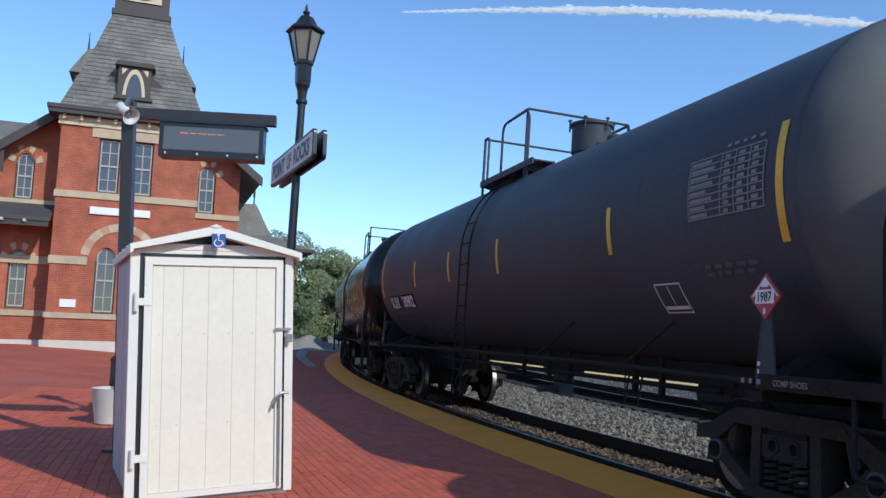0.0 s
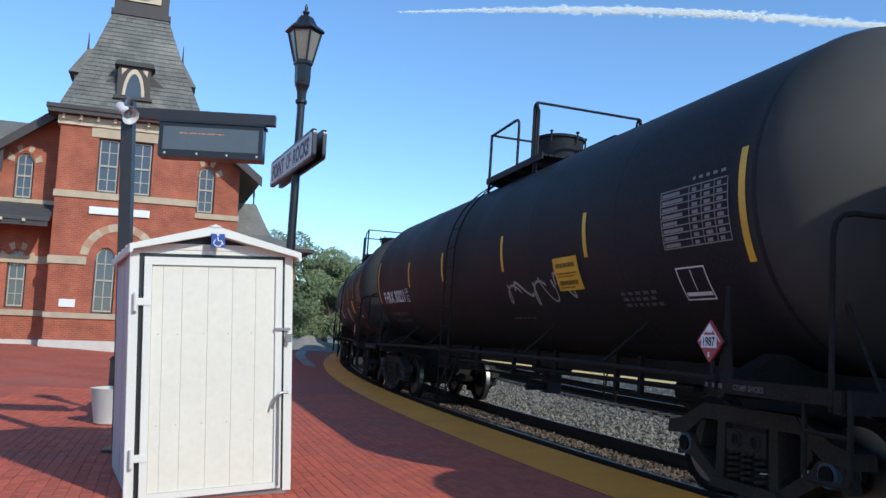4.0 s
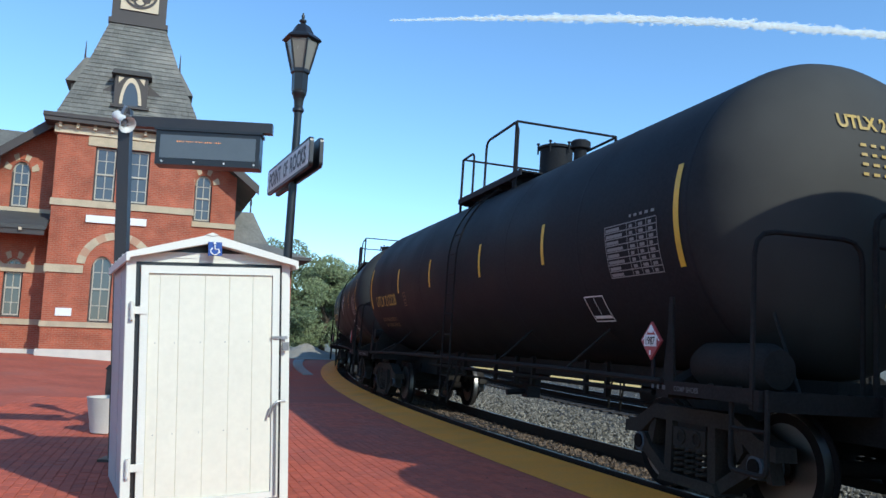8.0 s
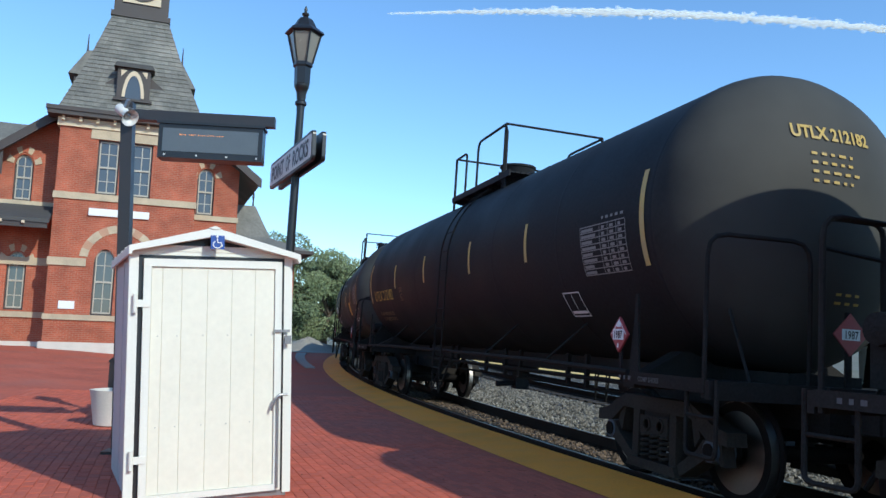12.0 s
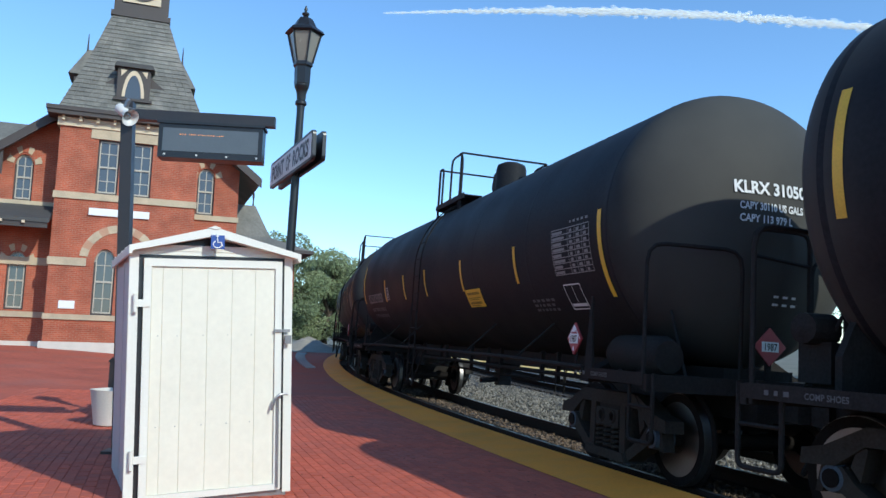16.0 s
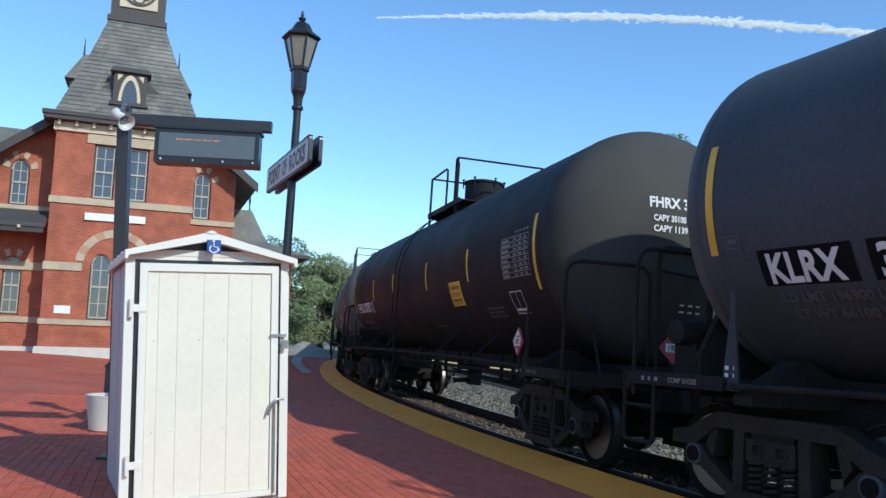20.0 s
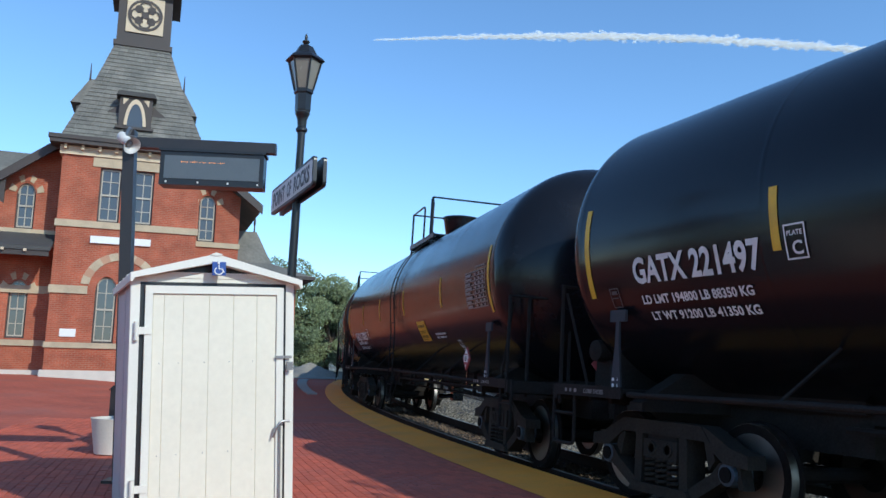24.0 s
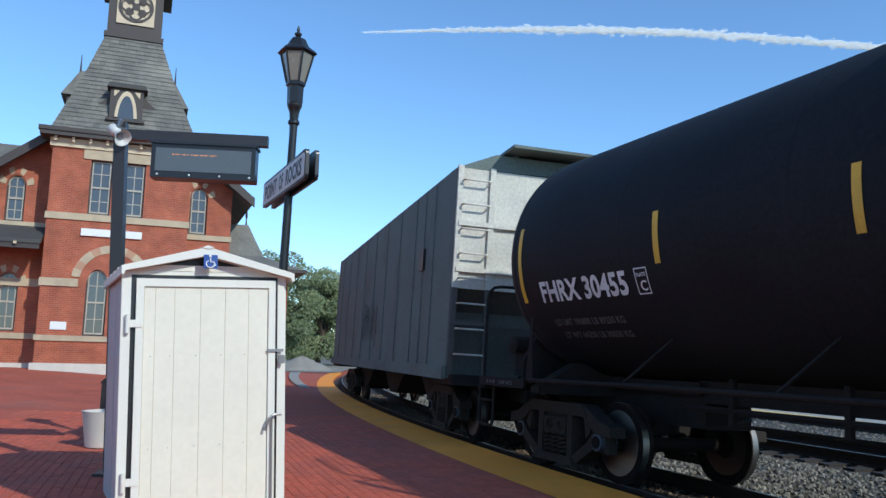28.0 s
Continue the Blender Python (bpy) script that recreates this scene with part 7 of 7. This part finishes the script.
def tree(x, y, z, height, spread, seed, leaf, label, leaves=1400, clumps=16, trunk=0.3):
    rnd = random.Random(seed)
    t = thing("tree", label, "tree", at=pose(x, y, z))
    m = M()
    top = height * 0.62
    line = [(rnd.uniform(-0.1, 0.1) * i, rnd.uniform(-0.1, 0.1) * i, top * i / 5) for i in range(6)]
    m.tube(line, [trunk * (1 - 0.14 * i) for i in range(6)], 8)
    centres = []
    for k in range(clumps):
        a = rnd.uniform(0, 2 * math.pi)
        hz = rnd.uniform(0.18, 1.0)
        r = spread * math.sqrt(max(0.05, 1 - (hz - 0.45) ** 2 / 0.34)) * rnd.uniform(0.35, 0.95)
        c = Vector((r * math.cos(a), r * math.sin(a), height * hz * 0.93))
        centres.append((c, spread * rnd.uniform(0.22, 0.42)))
        base = Vector(line[min(4, 1 + int(hz * 4))])
        m.tube([base, base.lerp(c, 0.5) + Vector((0, 0, 0.3)), c], [trunk * 0.35, trunk * 0.2, 0.03], 5)
    part("trunk", m, BARK, t)
    g = np.random.RandomState(seed)
    v, f = [], []
    size = 0.075 + height * 0.0045
    for i in range(leaves):
        c, r = centres[i % clumps]
        d = Vector(g.normal(size=3)).normalized() * r * (g.uniform(0.3, 1.0) ** 0.4)
        p = c + Vector((d.x, d.y, d.z * 0.75))
        u = Vector(g.normal(size=3)).normalized()
        w = u.orthogonal().normalized() * size * g.uniform(0.5, 1.1)
        u = u * size * g.uniform(0.6, 1.3)
        o = len(v)
        v += [tuple(p - u), tuple(p + w * 0.6), tuple(p + u), tuple(p - w * 0.6 + Vector((0, 0, 0.03)))]
        f.append((o, o + 1, o + 2, o + 3))
    me = bpy.data.meshes.new("crown")
    me.from_pydata(v, [], f)
    me.materials.append(leaf)
    tagged(part("crown", me, leaf, t), kind="stuff")
    return t


green = "leafy green tree beyond the end of the platform"
for i, (x, y, h, sp) in enumerate(((-13.2, 66, 9.6, 3.6), (-10.0, 70, 9.0, 3.4), (-7.6, 76, 8.2, 3.2), (-16.5, 72, 9.5, 3.8), (-12, 80, 9.5, 4.0), (-4.0, 92, 9.0, 4.0), (0.5, 100, 9, 4))):
    tree(x, y, -0.75, h + 0.7, sp, 50 + i, LEAF if i % 3 else LEAF_DARK, green, 19000, 30)
for i, (x, y, h, sp) in enumerate(((24, 62, 19, 5.0), (18, 62, 20.2, 3.4), (20, 70, 18.5, 5.0), (30, 56, 17, 5.5), (37, 50, 16, 6), (14, 82, 16, 5), (43, 40, 15, 6), (48, 28, 15, 6), (50, 14, 15, 6))):
    tree(x, y, -0.75, h, sp, 80 + i, LEAF_DARK if i % 2 else LEAF, "tall green tree beyond the far platform", 10000, 24, 0.4)
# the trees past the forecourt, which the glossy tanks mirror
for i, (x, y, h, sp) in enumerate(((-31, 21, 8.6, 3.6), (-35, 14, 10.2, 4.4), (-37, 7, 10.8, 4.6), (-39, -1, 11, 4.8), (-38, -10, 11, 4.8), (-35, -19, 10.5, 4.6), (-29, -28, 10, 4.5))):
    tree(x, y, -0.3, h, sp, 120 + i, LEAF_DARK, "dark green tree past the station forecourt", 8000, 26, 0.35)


def gravel_mound():
    m = M()
    g = random.Random(3)
    rings = []
    for k in range(9):
        r, z = 3.4 * (1 - k / 8) + 0.05, 1.7 * (k / 8) ** 0.8
        rings.append(m.ring([((r + g.uniform(-0.2, 0.2)) * math.cos(2 * math.pi * i / 28), (r + g.uniform(-0.2, 0.2)) * math.sin(2 * math.pi * i / 28), z + g.uniform(-0.05, 0.05)) for i in range(28)]))
    for a, b in zip(rings, rings[1:]):
        m.bridge(a, b)
    m.f.append(tuple(rings[-1]))
    ob = solid("gravel_mound", m, GRAVEL, "heap of pale grey gravel past the platform", "gravel heap", smooth=True)
    ob.matrix_basis = pose(-9.5, 58, -0.35) @ Matrix.Scale(0.82, 4)


gravel_mound()


def contrail():
    """A long thin ragged cloud far up, bowed a little."""
    rnd = random.Random(8)
    m = M()
    n = 1000
    for i in range(n):
        t = i / (n - 1)
        x = -125 + 1500 * t
        z = 838 + 26 * math.sin(min(1, max(0, (x + 125) / 1400)) * math.pi) - 0.004 * max(0, x - 1000)
        swell = min(1, 0.25 + t * 2.2)
        for k in range(3):
            r = rnd.uniform(1.8, 5.5) * swell
            n0 = len(m.v)
            m.revolve([(0.1, -r), (r * 0.8, -r * 0.6), (r, 0), (r * 0.8, r * 0.6), (0.1, r)], "z", 7)
            dx, dz = rnd.uniform(-3, 3), rnd.gauss(0, 4.6) * swell
            m.shift(lambda u, v, w: (u * 1.6 + x + dx, v + 2000, w + z + dz), n0)
    return solid("contrail", m, CLOUD, "white vapour trail across the blue sky", "vapour trail", "structure", smooth=True)


CONTRAIL = contrail()


# ---- ties, ballast and pavers ----
def ties():
    me = M().box(-0.115, 0.115, -1.3, 1.3, -0.36, -0.188).mesh("tie", TIE)
    bed = bpy.data.objects["track_bed"]
    for off0 in (0.0, FAR):
        for i in range(74):
            s = -2 + i * 0.55
            p = beside(s, off0, 0, off0 == 0)
            x, y, ang = on_line(s)
            ob = new("tie", me)
            ob.parent = bed
            ob.matrix_basis = Matrix.Translation(p) @ Euler((0, 0, math.pi / 2 - ang)).to_matrix().to_4x4() @ pose(0, 0, 0, math.degrees(CANT) if off0 == 0 else 0, 0, 0)


ties()


def stones(name, label, material, spots, seed, low, high):
    """Loose angular stones, all in one mesh; spots: s0, s1, off0, off1, stones to the square metre."""
    g = np.random.RandomState(seed)
    base = np.array([(1, 0, 0), (-1, 0, 0), (0, 1, 0), (0, -1, 0), (0, 0, 1), (0, 0, -1)], float)
    faces = np.array([(0, 2, 4), (2, 1, 4), (1, 3, 4), (3, 0, 4), (2, 0, 5), (1, 2, 5), (3, 1, 5), (0, 3, 5)])
    vs, fs, count = [], [], 0
    for s0, s1, o0, o1, per in spots:
        n = int((s1 - s0) * (o1 - o0) * per)
        for s, o in zip(g.uniform(s0, s1, n), g.uniform(o0, o1, n)):
            if abs(o) < 0.84 or o < 0:
                p = beside(s, o, -0.20 + g.uniform(-0.012, 0.022))
            else:
                p = beside(s, o, -0.245 - (0.015 if 4.5 < o < 5.3 else 0.0) + g.uniform(-0.012, 0.022), False)
            q, _ = np.linalg.qr(g.normal(size=(3, 3)))
            v = base * g.uniform(low, high, (6, 1)) * np.array([1.25, 0.9, 0.75])
            vs.append(v @ q.T + np.array(p))
            fs.append(faces + 6 * count)
            count += 1
    me = bpy.data.meshes.new(name)
    me.from_pydata(np.concatenate(vs).tolist(), [], np.concatenate(fs).tolist())
    me.materials.append(material)
    return tagged(new(name, me), label, "ballast", kind="stuff")


stones("ballast", "loose grey crushed stone between the two tracks", BALLAST, ((1.5, 13, 0.84, 4.6, 170), (13, 24, 0.84, 4.6, 110), (24, 40, 0.84, 4.6, 50), (5, 18, 7.3, 12, 60), (18, 36, 7.3, 12, 30)), 5, 0.028, 0.052)
stones("rusty_ballast", "rust-brown crushed stone between the near rails", BROWN_BALLAST, ((1.5, 13, -0.66, 0.66, 230), (13, 30, -0.66, 0.66, 110), (1.5, 20, -1.15, -0.84, 120), (3, 16, 4.6, 5.2, 90), (16, 32, 4.6, 5.2, 60), (3, 18, 5.35, 6.65, 70)), 6, 0.024, 0.044)


def litter():
    """Dry leaf bits and crumbs scattered on the paving."""
    g = random.Random(31)
    m = M()
    for i in range(150):
        s, lat = g.uniform(4.5, 13), g.uniform(0.9, 6.5)
        p = beside(s, -EDGE - lat, 0, False)
        if p.y < 4:
            continue
        z = plaza(lat, p.y) + 0.009
        r, a = g.uniform(0.004, 0.013), g.uniform(0, 6.3)
        top = m.ring([(p.x, p.y, z + r * 0.6)])
        rim = m.ring([(p.x + r * math.cos(a + k * 1.26) * g.uniform(0.6, 1.4), p.y + r * math.sin(a + k * 1.26), z - 0.001) for k in range(5)])
        m.f += [(top[0], rim[k], rim[(k + 1) % 5]) for k in range(5)]
    tagged(solid("leaf_litter", m, LITTER, "dark dry crumbs scattered on the brick paving", "litter"), kind="stuff")


litter()


def pavers():
    """Clay pavers in running bond along the track: single ones where the camera stands, the rest in one mesh."""
    g = random.Random(12)
    platform = bpy.data.objects["platform"]
    L, B = 0.203, 0.102
    shapes = []
    for k in range(4):
        m = M()
        top = m.ring([(x * (L / 2 - 0.006), y * (B / 2 - 0.006), 0.006) for x, y in ((-1, -1), (1, -1), (1, 1), (-1, 1))])
        rim = m.ring([(x * (L / 2 - 0.002), y * (B / 2 - 0.002), 0.002 + 0.0006 * k) for x, y in ((-1, -1), (1, -1), (1, 1), (-1, 1))])
        low = m.ring([(x * (L / 2 - 0.002), y * (B / 2 - 0.002), -0.02) for x, y in ((-1, -1), (1, -1), (1, 1), (-1, 1))])
        m.f.append(tuple(top))
        m.bridge(top, rim)
        m.bridge(rim, low)
        shapes.append(m)
    singles = [m.mesh("paver", PAVER_ONE) for m in shapes]
    rest_v, rest_f = [], []
    for j in range(0, 66):
        lat = STRIP + 0.06 + j * B
        for i in range(-46, 76):
            s = 3.0 + (i + 0.5 * (j % 2)) * L
            p = beside(s, -EDGE - lat, 0, False)
            if p.y < -1.5 or s > 17:
                continue
            ang = on_line(s)[2]
            m4 = Matrix.Translation((p.x, p.y, plaza(lat, p.y) + g.uniform(-0.001, 0.0015))) @ Euler((g.gauss(0, 0.008), g.gauss(0, 0.008), math.pi / 2 - ang + g.gauss(0, 0.006))).to_matrix().to_4x4()
            if 5.4 < s < 7.7 and 1.55 < lat < 3.9:
                ob = new("paver", singles[(i * 7 + j * 3) % 4])
                ob.parent = platform
                ob.matrix_basis = m4
            else:
                o = len(rest_v)
                m = shapes[(i + j) % 4]
                rest_v += [tuple(m4 @ Vector(v)) for v in m.v]
                rest_f += [tuple(k + o for k in f) for f in m.f]
    me = bpy.data.meshes.new("paving")
    me.from_pydata(rest_v, [], rest_f)
    me.materials.append(PAVER)
    ob = new("paving", me)
    ob.parent = platform
    tagged(ob, kind="stuff")


pavers()


motions()
